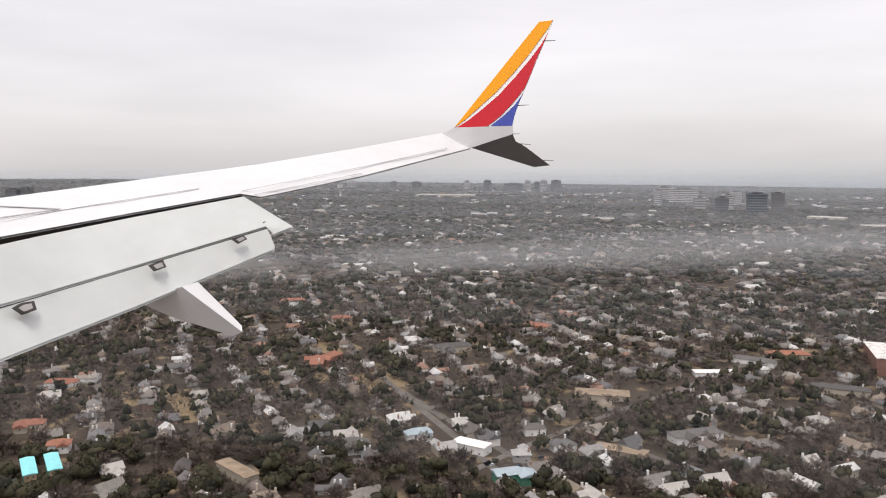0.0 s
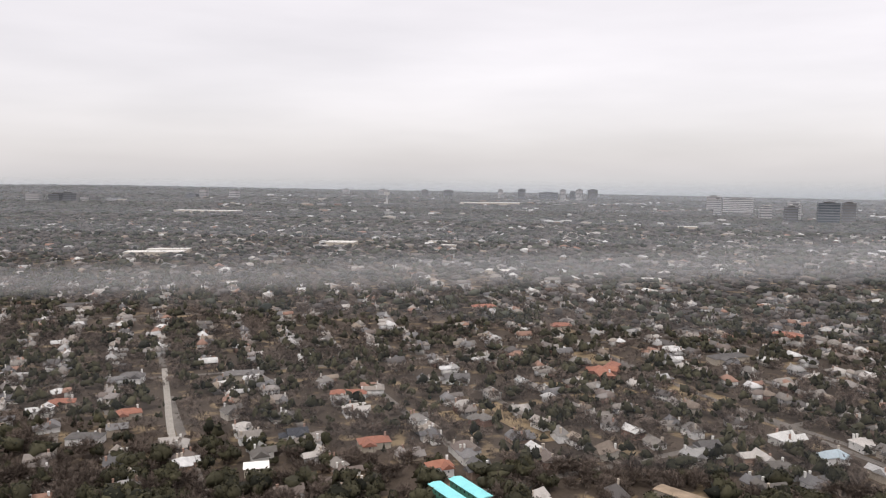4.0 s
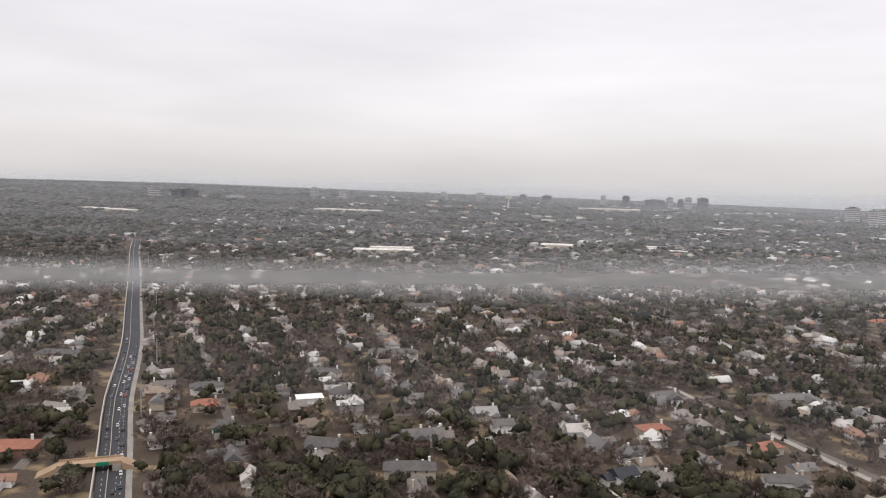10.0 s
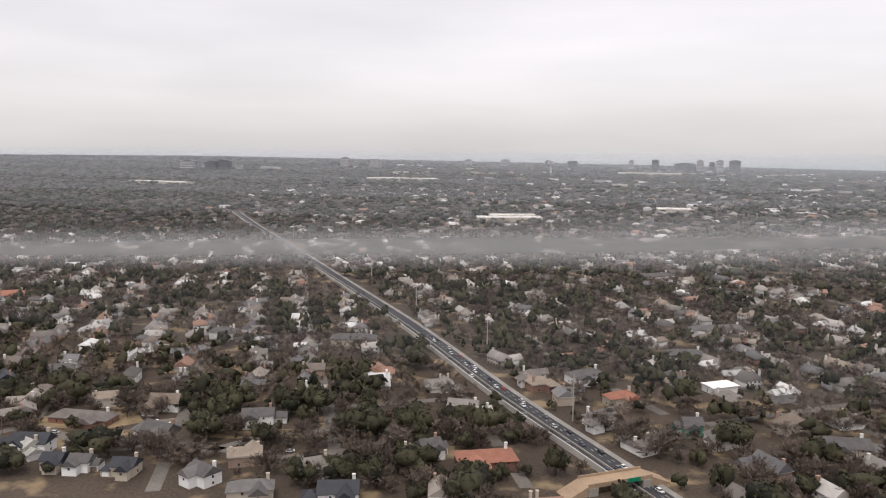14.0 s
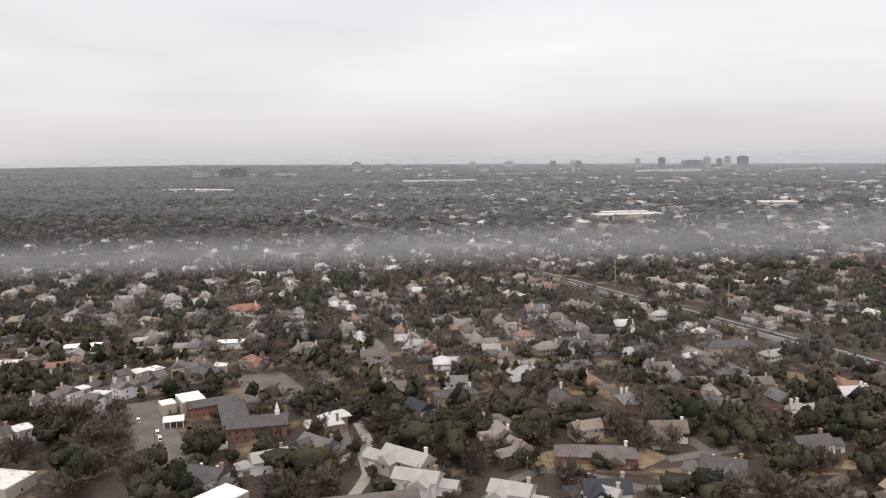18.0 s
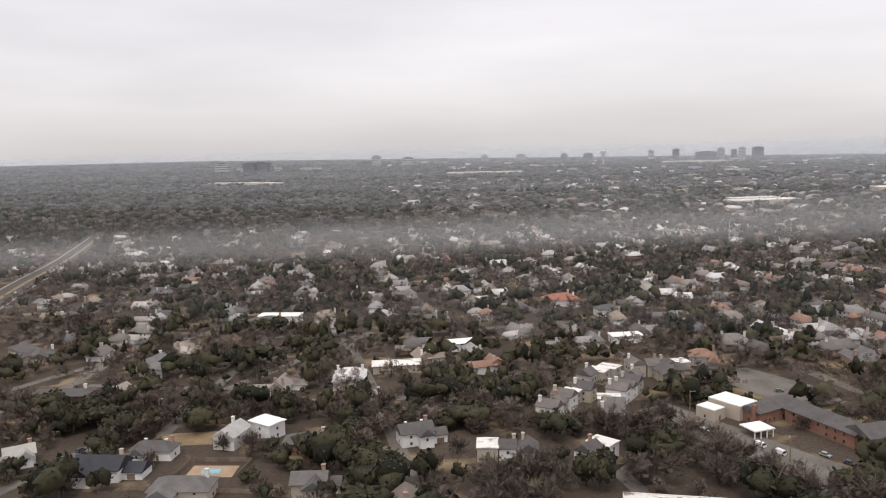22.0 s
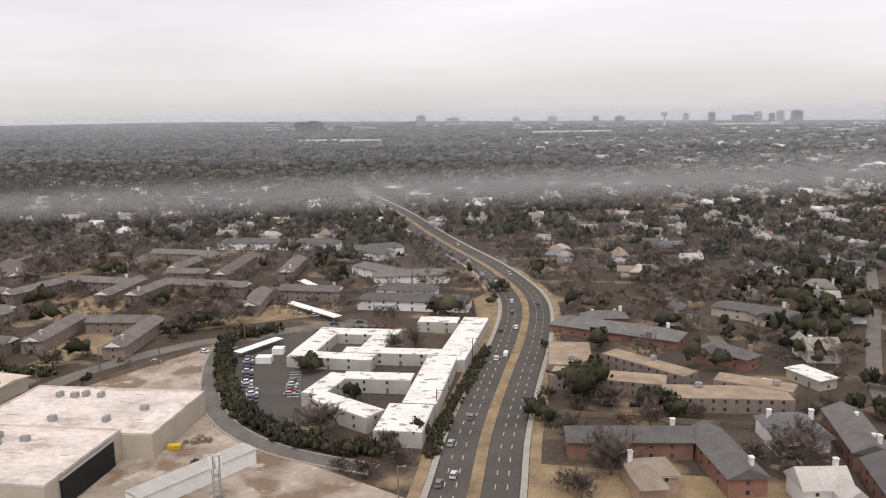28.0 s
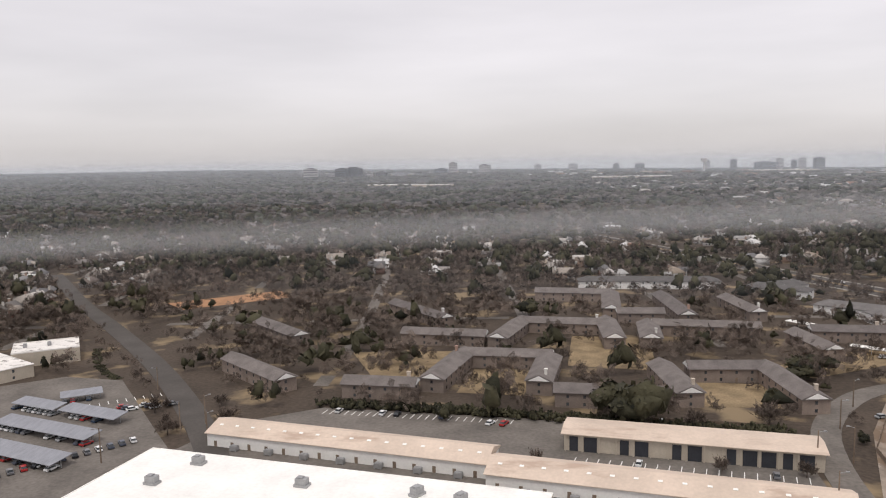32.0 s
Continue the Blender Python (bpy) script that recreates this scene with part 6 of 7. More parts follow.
ok = clear_of(np.array([p[0] for p in OAKS + OAKS_2], dtype=float), np.array([p[1] for p in OAKS + OAKS_2], dtype=float), 0.4)
MARKED_3 = [(x, y, 4.2 + 1.6 * ((k * 7) % 5) / 4, 4.4 + 1.2 * ((k * 3) % 4) / 3, 1) for k, (x, y) in enumerate(OAKS + OAKS_2) if ok[k]]
for n, (x, y, r, h, kind) in enumerate(MARKED + MARKED_2 + MARKED_3):
    o = copy_thing(made[(bool(kind), n % 7)], Matrix.Identity(4))
    o.matrix_basis = Matrix.LocRotScale((x, y, 0), Euler((0, 0, n * 1.7)), (r, r, h))

# clipped and wild hedges
def hedge(points, width, tall, label, seed):
    line = smooth_line(points, 1.6)
    r = np.random.default_rng(seed)
    n = len(line) * 9
    k = r.integers(0, len(line), n)
    x = np.array([line[j].x for j in k]) + r.uniform(-1, 1, n) * width / 2
    y = np.array([line[j].y for j in k]) + r.uniform(-1, 1, n) * width / 2
    v, f = scatter(MID_LEAF, r.integers(0, 11, n), x, y, r.uniform(0, 6, n), r.uniform(0.5, 1.0, n) * width * 0.55, r.uniform(0.7, 1.1, n) * tall * 0.62, z=-0.25)
    tagged(new("hedge", tri_mesh("hedge", v, f, M_LEAF)), label, "hedge", kind="stuff")


hedge([(-1117, 174), (-1124, 164), (-1118, 150), (-1111, 137), (-1104, 127), (-1096, 119), (-1084, 112.5), (-1072, 111)], 3.0, 3.6, "tall dark hedge curving round the apartment parking lot", 31)
hedge([(-1236, 140), (-1212, 139.5), (-1190, 138), (-1152, 136)], 2.6, 2.6, "row of dark green shrubs behind the long sheds", 32)
hedge([(-1062.5, 112), (-1063, 130), (-1062.5, 150), (-1062, 168)], 2.0, 2.0, "scrubby hedge between apartments and boulevard", 33)
hedge([(-1312, 176), (-1300, 160), (-1290, 152)], 1.6, 1.0, "low hedge beside the civic block", 34)
hedge([(-978, 134.5), (-962, 133)], 1.4, 1.0, "clipped yellow-green hedge before the low house", 35)

# ---- vehicles ----
car_body = Geo().box(0, 0, 0.16, 0.42, 2.3, 0.94).box(0.0, 0, 0.42, 0.46, 2.2, 0.9)
car_top = Geo().box(-0.25, 0, 0.755, 0.80, 0.98, 0.74)
car_cabin = Geo().add([(-0.95, -0.43, 0.44), (0.62, -0.43, 0.44), (0.62, 0.43, 0.44), (-0.95, 0.43, 0.44), (-0.72, -0.36, 0.76), (0.22, -0.36, 0.76), (0.22, 0.36, 0.76), (-0.72, 0.36, 0.76)],
                      [(3, 2, 1, 0), (0, 1, 5, 4), (1, 2, 6, 5), (2, 3, 7, 6), (3, 0, 4, 7), (4, 5, 6, 7)])
van_cabin = Geo().box(-0.2, 0, 0.44, 1.02, 1.9, 0.9, taper=0.92)
wheel = Geo().rod((0, -0.08, 0), (0, 0.08, 0), 0.17, 0.17, 10).mesh("wheel", M_TYRE)
M_CAR_WHITE = material("white_car_paint", [(0.78, 0.78, 0.77)], 0.3, "", (2.0, 0.03), (0.5, 0.03))
models = {}
for key, label, paint in (("car", "parked saloon car with dark windows", M_CAR), ("van", "white van with dark front windows", M_CAR_WHITE)):
    t = tagged(new(key), label, key, "parked vehicles")
    part("body", (Geo().add(car_body.v, car_body.f).add(car_top.v, car_top.f) if key == "car" else car_body).mesh("body", paint), t)
    if key == "car":
        part("glasshouse", car_cabin.mesh("glasshouse", M_WINDOW), t)
    else:
        part("cargo_body", van_cabin.mesh("cargo_body", paint), t)
        part("windscreen", Geo().box(0.82, 0, 0.5, 0.9, 0.22, 0.84, taper=0.8).mesh("windscreen", M_WINDOW), t)
    for sx in (-0.7, 0.72):
        for sy in (-0.44, 0.44):
            part("wheel", wheel, t, at=pose(sx, sy, 0.17))
    models[key] = t
vr = random.Random(3)
placed = set()


def park(x, y, turn, z=0.08, kind="car"):
    m = pose(x, y, z, 0, 0, turn + vr.uniform(-3, 3))
    if kind not in placed:
        placed.add(kind)
        models[kind].matrix_basis = m
        return
    copy_thing(models[kind], m)


def along(line, off, start, gaps, turn=0, kind="car"):
    """Cars strung along a line at an offset."""
    run, at = 0.0, start
    gaps = list(gaps)
    for p, q in zip(line, line[1:]):
        d = q - p
        while at < run + d.length:
            c = p + d * ((at - run) / d.length)
            nrm = Vector((-d.y, d.x)).normalized()
            park(c.x + nrm.x * off, c.y + nrm.y * off, math.degrees(math.atan2(d.y, d.x)) + turn, 0.1, kind)
            if not gaps:
                return
            at += gaps.pop(0)
        run += d.length


along(blvd_line, 3.6, 46, (22, 33, 40, 12, 17, 9, 36))
along(blvd_line, 5.4, 43, (14, 66, 50, 18, 41))
along(blvd_line, 1.9, 126, (60,))
along(blvd_line, -3.6, 150, (40, 60), 180)
along(blvd_line, 2.0, 104, (), 0, "van")
along(toll_line, 2.6, 620, [vr.uniform(6, 16) for _ in range(16)])
along(toll_line, 0.9, 640, [vr.uniform(7, 20) for _ in range(12)])
along(toll_line, -2.2, 600, [vr.uniform(9, 24) for _ in range(10)], 180)
for k in range(16):
    park(-1113.5 + k * 0.95 + (k > 8) * 1.2, 152.5 - k * 2.05, 30)
for k in range(5):
    park(-1097.5 + k * 0.5, 140 - k * 1.7, 10)
for k in range(8):
    park(-1102 + k * 1.9, 178.5 + 0.3 * k, 92)
for x, y, t in ((-1126, 155.5, -8), (-1133, 147, 20), (-1104, 182, 20), (-1098, 185, 15), (-1112, 189, 5), (-1118, 191, 8), (-1172, 139, 80), (-1200, 134, 70), (-1202.5, 134, 70)):
    park(x, y, t)
for cx, cy, ct, cl, cd in CANOPIES:
    for k in range(int(cl / 1.5)):
        if vr.random() < 0.6:
            a = radians(ct)
            s = (k + 0.5) * 1.5 - cl / 2
            park(cx + s * math.cos(a) + 0.9 * math.sin(a), cy + s * math.sin(a) - 0.9 * math.cos(a), ct + 88)
for k in range(17):
    park(-1263 - k * 1.15, 116.5 - k * 1.55, 135)
for k in range(22):
    if k in (3, 9, 11, 17):
        park(-1236.5 + k * 1.45, 136.8 - k * 0.03, 84 if k % 2 else -96)
for k in range(19):
    if k in (5, 16):
        park(-1186.1 + k * 1.8, 119.6 - k * 0.16, 82)
for k in range(8):
    park(-1276 + k * 1.3, 133 + k * 0.6 - (k % 3), 45)
for x, y, kind in ((-786.3, 165.1, "van"), (-783.0, 161.5, "van"), (-797, 172, "van"), (-766.3, 155.6, "van")):
    park(x, y, -50, 0.08, kind)
for x, y, t in ((-774.6, 162, -45), (-771, 158.5, -45), (-776, 203, 10), (-769, 206, 40), (-677, 163, 10), (-652, 168.5, 5), (-929, 138, 80), (-926.5, 150, 78), (-930, 133, 80), (-986.2, 108, 92),
                (-984.8, 112, 92), (-985.0, 115, 92), (-985.1, 118, 92), (-985.1, 121, 92), (-986.0, 126, 92), (-1035, 138, 4), (-1030, 138.2, 4), (-35, 262, 60), (-28, 272, 60), (-22, 283, 58), (-44, 261, 60), (-470, 232, 30),
                (-438, 214, -54), (-384, 236, -54), (-610, 171, 30)):
    park(x, y, t)

# ---- poles, lamps and fences ----
def pylon(x, y, tall):
    t = tagged(new("utility_pole"), "tall pale steel power pole with short crossarms", "utility pole", "power poles")
    t.matrix_world = pose(x, y, 0, 0, 0, 39)
    part("shaft", Geo().rod((0, 0, 0), (0, 0, tall), 0.28, 0.15, 8).mesh("shaft", M_KERB), t)
    for k in range(3):
        part("crossarm", Geo().rod((-1.0 if k % 2 else 0, 0, tall - 1.0 - k * 1.6), (0 if k % 2 else 1.0, 0, tall - 0.8 - k * 1.6), 0.08, 0.05, 5).mesh("crossarm", M_KERB), t)


for x, y in ((-820, 567), (-755, 487), (-683, 401), (-634, 336), (-585, 275), (-545, 215)):
    pylon(x + 1.5, y + 1.0, 14.0)


def street_lamp(x, y, tall, turn):
    t = tagged(new("street_pole"), "thin dark wooden street pole with a lamp arm", "street lamp", "street poles")
    t.matrix_world = pose(x, y, 0, 0, 0, turn)
    part("pole", Geo().rod((0, 0, 0), (0, 0, tall), 0.13, 0.09, 7).mesh("pole", M_WOOD), t)
    arm = part("arm", Geo().rod((0, 0, tall - 0.3), (0.9, 0, tall - 0.1), 0.05, 0.04, 5).mesh("arm", M_METAL), t)
    part("lamp_head", Geo().box(1.0, 0, tall - 0.18, tall - 0.02, 0.45, 0.2).mesh("lamp_head", M_METAL), arm)


for x, y, h, a in ((-1254.9, 127, 5.6, 40), (-1256.5, 121, 6.0, 220), (-1262.6, 107, 6.0, 220), (-1250, 118.6, 5.4, 40), (-1276, 145.7, 5.0, 220), (-1144.5, 124.5, 6.0, 180), (-1150.5, 121.7, 6.0, 0), (-1142, 140, 5.4, 0),
                   (-1136, 153, 5.4, 30), (-1152, 106, 6, 0), (-1121, 166, 5.4, 40), (-1064, 98, 5, 0), (-1065, 128, 5, 0), (-1064, 160, 5, 0), (-1046, 140, 5, 180), (-799, 184, 5.4, 0), (-782, 158, 5.0, 90), (-924, 160, 5, 0),
                   (-934, 120, 5, 0), (-983, 140, 5, 180), (-690, 158, 5, 90), (-712, 150, 5.2, 0)):
    street_lamp(x, y, h, a)


def fence(x1, y1, x2, y2, tall, mat, label):
    length, turn = math.hypot(x2 - x1, y2 - y1), math.degrees(math.atan2(y2 - y1, x2 - x1))
    t = tagged(new("fence"), label, "fence")
    t.matrix_world = pose(x1, y1, 0, 0, 0, turn)
    n = max(int(length / 2.4), 1)
    panel = Geo().box(length / n / 2, 0, 0.05, tall, length / n - 0.06, 0.08).mesh("panel", mat)
    post = Geo().box(0, 0, 0, tall + 0.12, 0.14, 0.14).mesh("post", mat)
    for k in range(n):
        part("panel", panel, t, at=pose(k * length / n, 0, 0))
        part("post", post, t, at=pose(k * length / n, 0, 0))


for f in ((-1236, 141.5, -1152, 138.5, 0.9), (-1062.0, 118, -1062.0, 168, 0.55), (-1140.5, 112, -1139.5, 130, 0.9), (-1139, 131, -1128, 157, 0.9)):
    fence(*f, M_KERB if f[4] < 0.8 else M_WOOD, "long low pale boundary wall" if f[4] < 0.8 else "weathered wooden boundary fence")
for f in ((-966, 147, -944, 151, 0.9), (-944, 127.5, -946, 143, 0.9), (-901, 137.4, -889, 139.6, 0.9), (-901, 129.5, -901.6, 137.0, 0.9), (-888.4, 131.8, -888.9, 139.2, 0.9), (-968, 118, -957, 119, 0.9), (-640, 176, -612, 178, 0.9), (-676, 165.5, -660, 167, 0.8), (-906, 123, -880, 126, 0.9), (-1046, 132, -1004, 131, 1.0)):
    fence(*f, M_WOOD, "weathered wooden garden fence")
pool = tagged(new("swimming_pool"), "small turquoise swimming pool with a pale rim", "pool")
pool.matrix_world = pose(-895, 133.6, 0, 0, 0, 12)
patio = tagged(new("patio", Geo().prism([(-899, 130.2), (-889.5, 131.8), (-890.6, 137.2), (-900, 135.6)], 0.0, 0.05).mesh("patio", M_BRIDGE)), "tan paved patio round the pool", "patio", kind="structure")
part("rim", Geo().box(0, 0, 0, 0.09, 4.4, 2.8).mesh("rim", M_KERB), pool)
part("water", Geo().box(0, 0, 0.09, 0.10, 3.6, 2.0).mesh("water", M_POOL), pool)

# ---- thin winter haze imitated by pale see-through sheets between near and far suburb ----
m = bpy.data.materials.new("haze_sheet")
m.use_nodes = True
t = m.node_tree
t.nodes.clear()
z_out, z_mix, z_clear, z_white, z_pos, z_sep, z_low, z_info, z_mul = (t.nodes.new("ShaderNode" + k) for k in (
    "OutputMaterial", "MixShader", "BsdfTransparent", "BsdfDiffuse", "NewGeometry", "SeparateXYZ", "MapRange", "ObjectInfo", "Math"))
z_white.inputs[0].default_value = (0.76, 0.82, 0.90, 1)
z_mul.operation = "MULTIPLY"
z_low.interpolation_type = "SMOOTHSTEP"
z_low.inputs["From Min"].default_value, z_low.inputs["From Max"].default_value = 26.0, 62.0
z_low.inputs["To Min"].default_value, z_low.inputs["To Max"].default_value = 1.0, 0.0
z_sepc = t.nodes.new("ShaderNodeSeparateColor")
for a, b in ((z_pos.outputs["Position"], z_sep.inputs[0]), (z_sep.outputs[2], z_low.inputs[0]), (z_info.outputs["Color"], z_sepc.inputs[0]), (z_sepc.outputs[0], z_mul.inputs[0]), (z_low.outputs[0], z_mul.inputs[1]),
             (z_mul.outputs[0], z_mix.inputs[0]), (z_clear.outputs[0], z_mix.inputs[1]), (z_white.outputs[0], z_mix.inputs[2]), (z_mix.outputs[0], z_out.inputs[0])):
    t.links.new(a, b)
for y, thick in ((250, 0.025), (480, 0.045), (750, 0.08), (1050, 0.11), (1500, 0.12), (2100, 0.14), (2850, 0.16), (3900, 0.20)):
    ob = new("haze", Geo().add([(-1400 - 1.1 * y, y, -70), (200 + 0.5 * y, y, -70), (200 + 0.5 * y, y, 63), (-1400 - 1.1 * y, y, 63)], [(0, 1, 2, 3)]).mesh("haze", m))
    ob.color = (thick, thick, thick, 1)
    tagged(ob, "translucent sheet imitating thin pale winter haze over the distant suburb", "haze", kind="stuff")

# ---- in the air: an added pale sheet along the glide path imitating a window streak, and the airliner's wing where the walk begins ----
m = bpy.data.materials.new("streak_sheet")
m.use_nodes = True
t = m.node_tree
t.nodes.clear()
v_out, v_mix = t.nodes.new("ShaderNodeOutputMaterial"), t.nodes.new("ShaderNodeMixShader")
v_clear, v_white = t.nodes.new("ShaderNodeBsdfTransparent"), t.nodes.new("ShaderNodeBsdfDiffuse")
v_white.inputs[0].default_value = (0.86, 0.88, 0.91, 1)
v_pos, v_map, v_noise, v_range = (t.nodes.new("ShaderNode" + k) for k in ("NewGeometry", "Mapping", "TexNoise", "MapRange"))
v_map.inputs["Scale"].default_value = (0.06, 1.0, 1.0)
v_noise.inputs["Scale"].default_value, v_noise.inputs["Detail"].default_value = 1.0, 2.0
v_range.inputs["From Min"].default_value, v_range.inputs["From Max"].default_value = 0.3, 0.72
for a, b in ((v_pos.outputs["Position"], v_map.inputs[0]), (v_map.outputs[0], v_noise.inputs["Vector"]), (v_noise.outputs[0], v_range.inputs[0]), (v_range.outputs[0], v_mix.inputs[0]),
             (v_clear.outputs[0], v_mix.inputs[1]), (v_white.outputs[0], v_mix.inputs[2]), (v_mix.outputs[0], v_out.inputs[0])):
    t.links.new(a, b)
v_uv, v_sep, v_tri, v_soft, v_mul = (t.nodes.new("ShaderNode" + k) for k in ("UVMap", "SeparateXYZ", "Math", "MapRange", "Math"))
v_uv.uv_map = "across"
v_tri.operation, v_mul.operation = "PINGPONG", "MULTIPLY"
v_tri.inputs[1].default_value = 0.5
v_soft.interpolation_type = "SMOOTHERSTEP"
v_soft.inputs["From Min"].default_value, v_soft.inputs["From Max"].default_value = 0.0, 0.5
for a, b in ((v_uv.outputs[0], v_sep.inputs[0]), (v_sep.outputs[1], v_tri.inputs[0]), (v_tri.outputs[0], v_soft.inputs[0]), (v_soft.outputs[0], v_mul.inputs[0]), (v_range.outputs[0], v_mul.inputs[1]), (v_mul.outputs[0], v_mix.inputs[0])):
    t.links.new(a, b)
v_range.inputs["To Min"].default_value, v_range.inputs["To Max"].default_value = 0.20, 0.34
SIDE, DROP = 6.2, 0.70
vs, fs, uvs = [], [], []
rings = 90
for dy, half in ((0.0, 0.21),):
    n = len(vs)
    for k in range(rings + 1):
        s = -2.0 + 36.5 * k / rings
        x, z = -37.0 * s, 107.98 - 2.288 * s + 0.013 * s * s - DROP + 0.0058 * s
        vs += [(x, SIDE + dy, z - half), (x, SIDE + dy + 0.02, z + half)]
    for k in range(rings):
        fs.append((n + 2 * k, n + 2 * k + 1, n + 2 * k + 3, n + 2 * k + 2))
        uvs += [(k, 0.0), (k, 1.0), (k + 1, 1.0), (k + 1, 0.0)]
me = bpy.data.meshes.new("vapour_streak")
me.from_pydata(vs, [], fs)
me.uv_layers.new(name="across").data.foreach_set("uv", np.array(uvs, dtype=np.float32).ravel())
me.materials.append(m)
tagged(new("vapour_streak", me), "thin pale sheet along the glide path imitating a streak in the window", "vapour", kind="stuff")

M_WING = material("white_aircraft_skin", [(0.74, 0.735, 0.735)], 0.35, "", (6.0, 0.04), (0.8, 0.05))
M_FLAP = material("pale_grey_flap_skin", [(0.60, 0.615, 0.60)], 0.4, "", (6.0, 0.05), (0.8, 0.06))
M_YEL, M_RED, M_BLU = (material(n, [c], 0.6, "", (6.0, 0.04), (0.8, 0.04)) for n, c in (("amber_paint", (0.84, 0.33, 0.0)), ("red_paint", (0.52, 0.007, 0.02)), ("blue_paint", (0.045, 0.065, 0.33))))
M_DARKWING = material("dark_parts_and_gap_shade", [(0.06, 0.052, 0.05)], 0.5)
M_SEAM = material("grey_panel_seam", [(0.46, 0.45, 0.45)], 0.7)
M_FAIRING = material("grey_hinge_cover", [(0.42, 0.40, 0.39)], 0.5)
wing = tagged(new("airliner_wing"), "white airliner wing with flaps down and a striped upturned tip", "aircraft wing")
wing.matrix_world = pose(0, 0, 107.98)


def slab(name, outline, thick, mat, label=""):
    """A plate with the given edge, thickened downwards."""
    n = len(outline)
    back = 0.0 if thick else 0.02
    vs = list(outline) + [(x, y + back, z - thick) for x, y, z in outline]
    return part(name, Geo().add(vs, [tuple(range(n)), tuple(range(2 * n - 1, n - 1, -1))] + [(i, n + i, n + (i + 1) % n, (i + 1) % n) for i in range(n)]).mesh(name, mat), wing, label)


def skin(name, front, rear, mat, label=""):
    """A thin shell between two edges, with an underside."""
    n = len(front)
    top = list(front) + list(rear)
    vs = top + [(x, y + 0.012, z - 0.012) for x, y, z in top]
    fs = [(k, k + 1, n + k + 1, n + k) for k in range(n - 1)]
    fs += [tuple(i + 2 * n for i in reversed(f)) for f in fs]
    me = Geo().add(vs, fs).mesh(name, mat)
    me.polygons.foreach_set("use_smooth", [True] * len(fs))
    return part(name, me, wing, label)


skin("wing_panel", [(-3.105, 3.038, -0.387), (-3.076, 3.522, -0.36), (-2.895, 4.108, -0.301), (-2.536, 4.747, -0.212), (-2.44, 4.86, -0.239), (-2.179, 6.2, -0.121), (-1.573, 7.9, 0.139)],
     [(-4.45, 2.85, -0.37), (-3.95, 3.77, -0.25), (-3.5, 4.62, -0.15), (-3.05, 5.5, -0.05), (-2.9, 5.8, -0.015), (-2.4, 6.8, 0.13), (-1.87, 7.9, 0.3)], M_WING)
# dark strip behind the trailing edge: shade of the gap put into colour
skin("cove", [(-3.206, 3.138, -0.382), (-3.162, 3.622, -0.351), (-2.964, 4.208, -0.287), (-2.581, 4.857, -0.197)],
     [(-3.215, 3.138, -0.479), (-3.168, 3.622, -0.43), (-2.968, 4.208, -0.358), (-2.579, 4.864, -0.268)], M_DARKWING, "dark strip painted as shade in the gap above the flap")
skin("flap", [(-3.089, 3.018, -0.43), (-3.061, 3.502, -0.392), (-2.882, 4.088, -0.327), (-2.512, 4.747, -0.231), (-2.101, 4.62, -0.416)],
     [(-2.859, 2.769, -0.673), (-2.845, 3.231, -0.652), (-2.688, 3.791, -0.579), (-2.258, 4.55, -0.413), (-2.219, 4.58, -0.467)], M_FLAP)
# narrow strip behind both flaps, coloured dark for the shade in the slot
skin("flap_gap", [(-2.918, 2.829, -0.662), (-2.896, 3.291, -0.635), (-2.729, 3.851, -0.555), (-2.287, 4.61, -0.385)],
     [(-2.925, 2.829, -0.735), (-2.902, 3.291, -0.711), (-2.733, 3.851, -0.637), (-2.28, 4.623, -0.468)], M_DARKWING, "dark strip painted as shade in the slot between the flaps")
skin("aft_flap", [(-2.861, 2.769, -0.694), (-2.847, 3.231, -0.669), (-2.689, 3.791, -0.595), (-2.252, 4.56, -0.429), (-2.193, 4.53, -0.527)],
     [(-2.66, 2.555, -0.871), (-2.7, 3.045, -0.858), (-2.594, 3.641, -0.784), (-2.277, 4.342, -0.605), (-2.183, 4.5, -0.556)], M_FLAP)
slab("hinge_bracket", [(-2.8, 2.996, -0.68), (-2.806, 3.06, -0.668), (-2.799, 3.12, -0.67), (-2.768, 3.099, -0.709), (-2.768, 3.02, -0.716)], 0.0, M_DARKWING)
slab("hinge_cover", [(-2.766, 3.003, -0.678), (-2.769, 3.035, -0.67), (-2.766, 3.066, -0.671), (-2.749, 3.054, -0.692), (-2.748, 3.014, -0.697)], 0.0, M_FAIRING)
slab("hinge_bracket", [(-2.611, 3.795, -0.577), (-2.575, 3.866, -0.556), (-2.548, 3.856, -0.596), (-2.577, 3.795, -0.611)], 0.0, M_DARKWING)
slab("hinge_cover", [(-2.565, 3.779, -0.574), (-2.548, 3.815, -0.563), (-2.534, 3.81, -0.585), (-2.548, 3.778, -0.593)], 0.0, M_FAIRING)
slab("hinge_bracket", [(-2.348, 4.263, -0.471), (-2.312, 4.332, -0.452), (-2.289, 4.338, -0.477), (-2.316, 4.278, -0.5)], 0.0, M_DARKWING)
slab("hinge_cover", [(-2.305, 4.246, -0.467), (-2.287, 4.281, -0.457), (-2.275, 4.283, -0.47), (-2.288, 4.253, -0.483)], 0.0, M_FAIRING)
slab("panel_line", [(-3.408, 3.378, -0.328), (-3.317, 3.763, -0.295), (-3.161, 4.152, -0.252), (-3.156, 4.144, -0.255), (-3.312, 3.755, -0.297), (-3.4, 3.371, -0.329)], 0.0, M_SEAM)
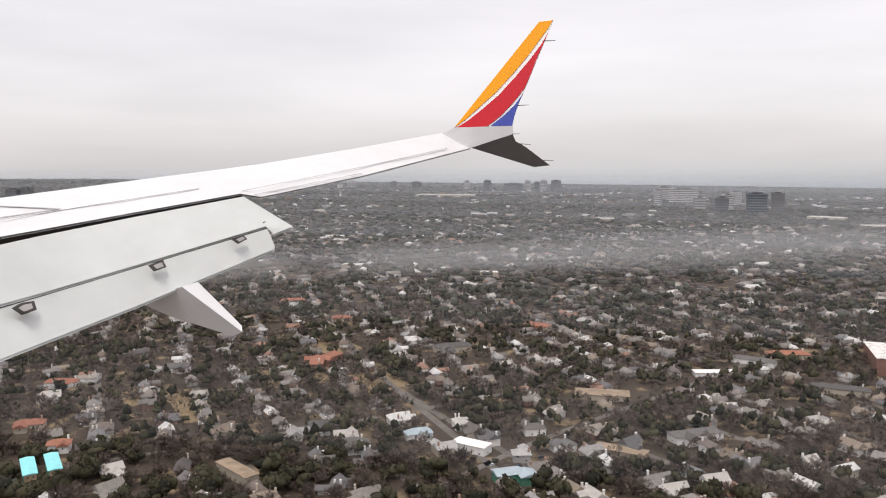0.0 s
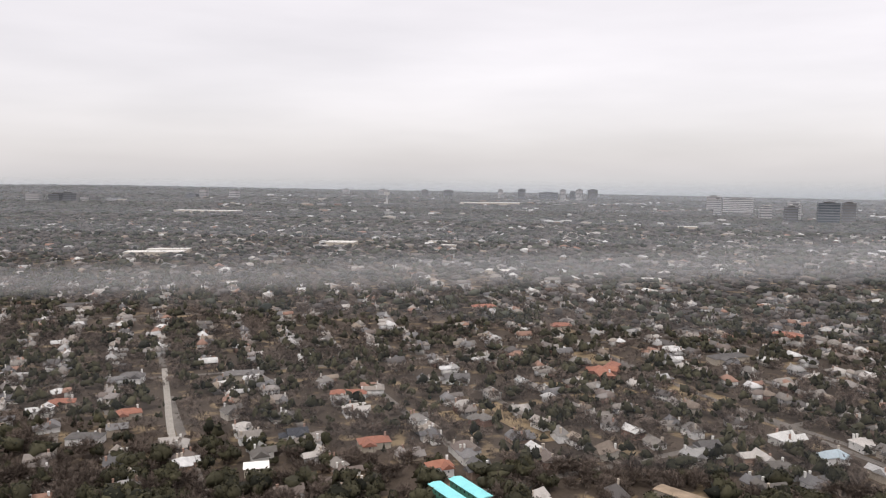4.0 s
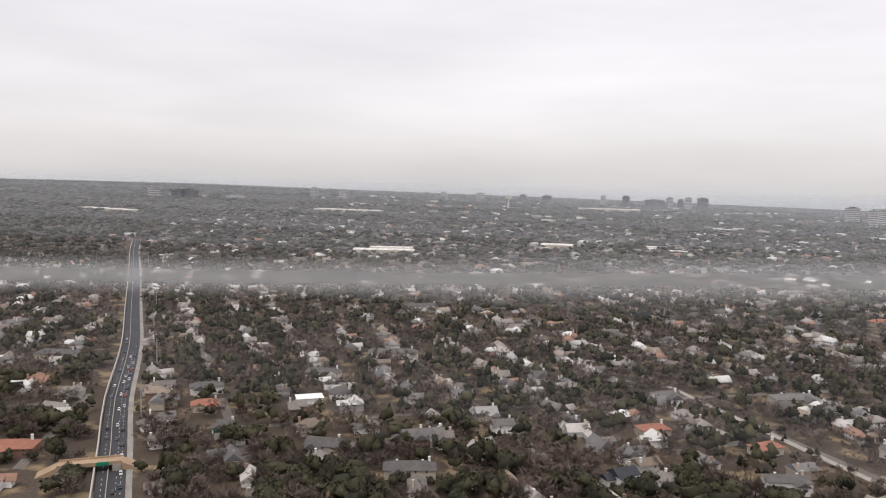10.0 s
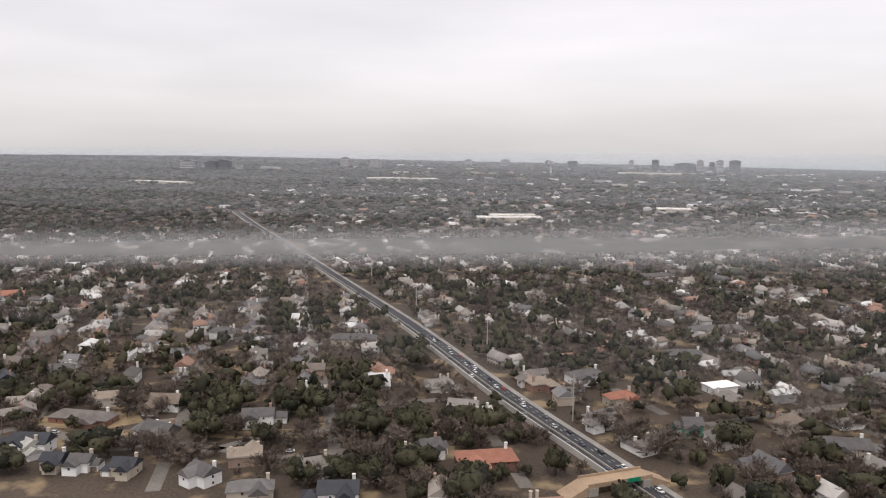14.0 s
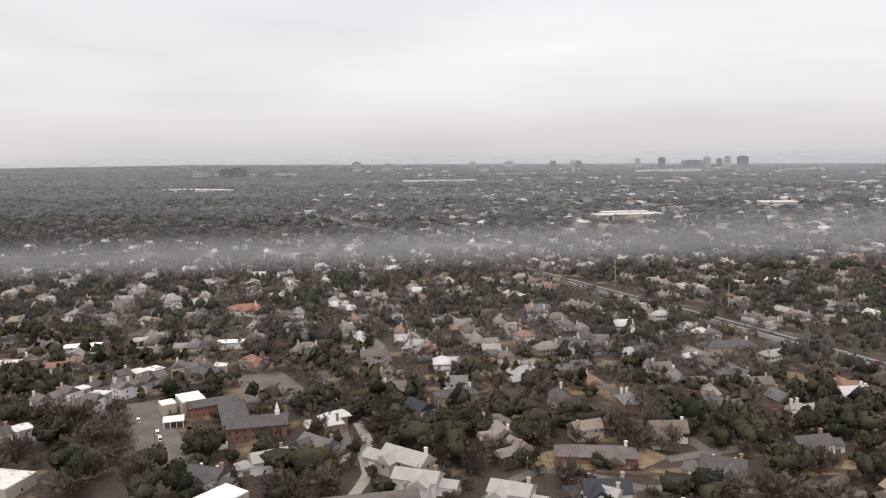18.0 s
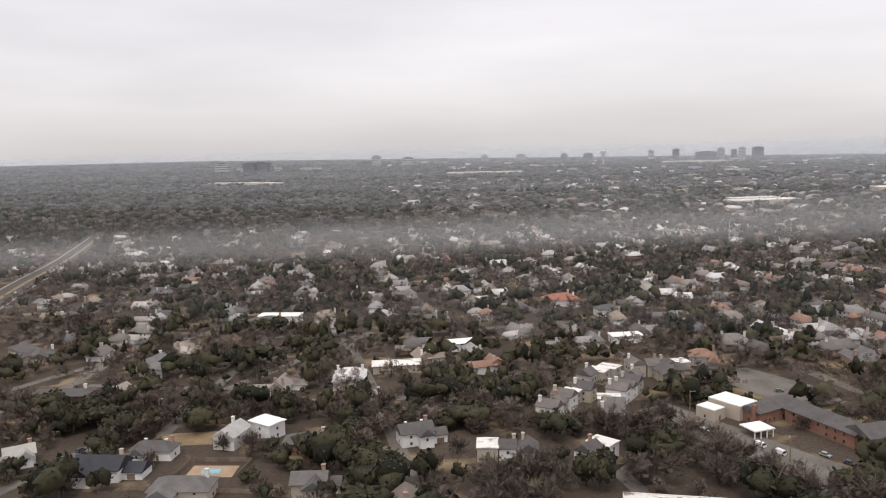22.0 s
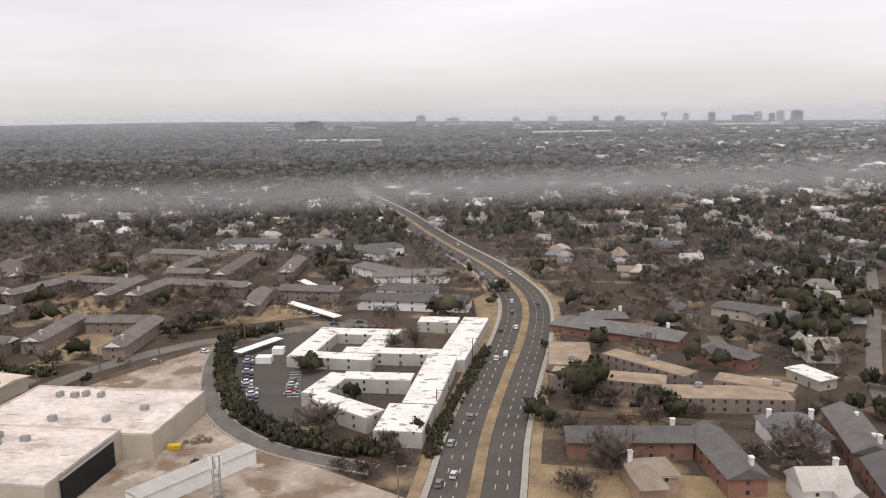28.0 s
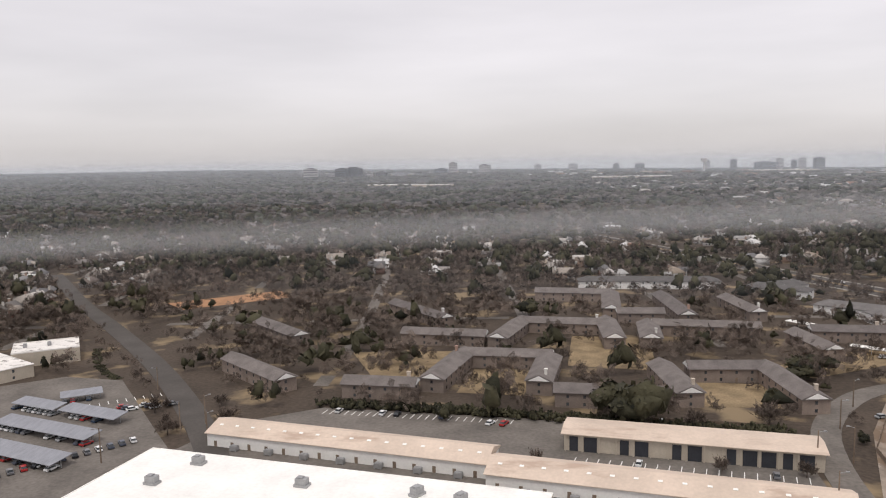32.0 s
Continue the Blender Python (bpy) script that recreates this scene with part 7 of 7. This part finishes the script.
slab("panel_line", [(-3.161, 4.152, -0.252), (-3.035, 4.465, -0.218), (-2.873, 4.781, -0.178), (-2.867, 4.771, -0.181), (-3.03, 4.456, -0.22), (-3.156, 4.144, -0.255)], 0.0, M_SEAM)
slab("panel_line", [(-3.722, 3.698, -0.273), (-3.679, 3.776, -0.264), (-3.635, 3.855, -0.255), (-3.627, 3.848, -0.257), (-3.672, 3.768, -0.266), (-3.715, 3.69, -0.275)], 0.0, M_SEAM)
slab("panel_line", [(-3.635, 3.855, -0.255), (-3.46, 3.889, -0.263), (-3.287, 3.923, -0.272), (-3.281, 3.916, -0.274), (-3.454, 3.882, -0.265), (-3.627, 3.848, -0.257)], 0.0, M_SEAM)
slab("panel_line", [(-3.287, 3.923, -0.272), (-3.365, 3.78, -0.289), (-3.438, 3.643, -0.305), (-3.433, 3.636, -0.306), (-3.359, 3.772, -0.29), (-3.281, 3.916, -0.274)], 0.0, M_SEAM)
slab("panel_line", [(-3.438, 3.643, -0.305), (-3.458, 3.543, -0.312), (-3.464, 3.436, -0.318), (-3.457, 3.429, -0.319), (-3.45, 3.535, -0.313), (-3.433, 3.636, -0.306)], 0.0, M_SEAM)
slab("panel_line", [(-2.556, 4.81, -0.193), (-2.398, 5.458, -0.127), (-2.23, 6.349, -0.044), (-2.228, 6.342, -0.047), (-2.396, 5.452, -0.129), (-2.551, 4.8, -0.196)], 0.0, M_SEAM)
slab("panel_line", [(-2.23, 6.349, -0.044), (-2.002, 6.877, 0.038), (-1.754, 7.538, 0.132), (-1.751, 7.529, 0.128), (-2, 6.869, 0.034), (-2.228, 6.342, -0.047)], 0.0, M_SEAM)
slab("panel_line", [(-2.474, 4.829, -0.22), (-2.341, 5.439, -0.164), (-2.187, 6.223, -0.095), (-2.185, 6.216, -0.098), (-2.338, 5.433, -0.167), (-2.47, 4.819, -0.223)], 0.0, M_SEAM)
slab("tip_fin", [(-1.758, 7.897, 0.344), (-0.952, 8.508, 1.495), (-0.801, 8.514, 1.507), (-0.886, 8.369, 1.235), (-1.046, 8.111, 0.751), (-1.099, 8.029, 0.595), (-1.14, 7.956, 0.459), (-1.143, 7.9, 0.354)], 0.0, M_WING, "white tip fin under painted stripes")
slab("amber_stripe", [(-1.75, 7.888, 0.35), (-0.95, 8.492, 1.486), (-0.806, 8.498, 1.499), (-0.848, 8.451, 1.41), (-0.935, 8.378, 1.274), (-1.043, 8.29, 1.107), (-1.178, 8.193, 0.925), (-1.34, 8.088, 0.727), (-1.504, 8.003, 0.567), (-1.64, 7.935, 0.437)], 0.0, M_YEL)
slab("red_stripe", [(-1.726, 7.888, 0.349), (-1.608, 7.928, 0.425), (-1.477, 7.987, 0.536), (-1.307, 8.071, 0.695), (-1.145, 8.176, 0.893), (-1.01, 8.272, 1.075), (-0.903, 8.361, 1.24), (-0.845, 8.424, 1.359), (-0.885, 8.36, 1.24), (-0.945, 8.274, 1.079), (-0.992, 8.186, 0.913), (-1.046, 8.106, 0.762), (-1.157, 8.021, 0.602), (-1.28, 7.946, 0.461), (-1.405, 7.891, 0.357)], 0.0, M_RED)
slab("blue_stripe", [(-1.37, 7.894, 0.362), (-1.255, 7.943, 0.455), (-1.137, 8.008, 0.577), (-1.064, 8.07, 0.696), (-1.098, 8.02, 0.6), (-1.133, 7.947, 0.464), (-1.148, 7.891, 0.359)], 0.0, M_BLU)
part("flap_fairing", Geo().add([(-2.855, 4, -0.823), (-2.438, 3.85, -0.702), (-2.428, 4, -0.696), (-2.111, 3.92, -0.927), (-2.076, 3.86, -0.948), (-2.159, 3.9, -0.984), (-2.611, 3.98, -0.905), (-2.579, 4.25, -0.739), (-2.245, 4.17, -0.986), (-2.297, 4.15, -1.047), (-2.775, 4.23, -0.962), (-3.034, 4.25, -0.875)],
     [(1, 2, 3, 4), (0, 1, 4, 5, 6), (2, 7, 8, 3), (3, 8, 9, 5, 4), (6, 5, 9, 10), (0, 6, 10, 11), (11, 7, 2, 1, 0)]).mesh("flap_fairing", M_WING), wing)
slab("tip_fairing", [(-2.133, 7.86, 0.107), (-1.9, 7.86, 0.275), (-1.75, 7.86, 0.348), (-1.137, 7.86, 0.358), (-1.131, 7.86, 0.278), (-1.565, 7.86, 0.138)], 0.0, M_WING)
slab("lower_fin", [(-1.561, 7.84, 0.138), (-1.134, 7.84, 0.272), (-1.105, 7.84, 0.203), (-1.001, 7.84, 0.145), (-0.753, 7.84, -0.043), (-0.913, 7.84, -0.06)], 0.0, M_DARKWING, "dark brown lower tip fin")
part("static_wick", Geo().rod((-0.848, 7.9, 1.194), (-0.718, 7.9, 1.195), 0.006, 0.003, 4).mesh("static_wick", M_DARKWING), wing)
part("static_wick", Geo().rod((-1.093, 7.9, 0.563), (-0.978, 7.9, 0.567), 0.006, 0.003, 4).mesh("static_wick", M_DARKWING), wing)
part("static_wick", Geo().rod((-1.195, 7.9, 0.274), (-1.073, 7.9, 0.279), 0.006, 0.003, 4).mesh("static_wick", M_DARKWING), wing)
part("static_wick", Geo().rod((-1.066, 7.9, 0.176), (-0.951, 7.9, 0.169), 0.006, 0.003, 4).mesh("static_wick", M_DARKWING), wing)
part("static_wick", Geo().rod((-0.834, 7.9, 0.008), (-0.72, 7.9, 0.008), 0.006, 0.003, 4).mesh("static_wick", M_DARKWING), wing)
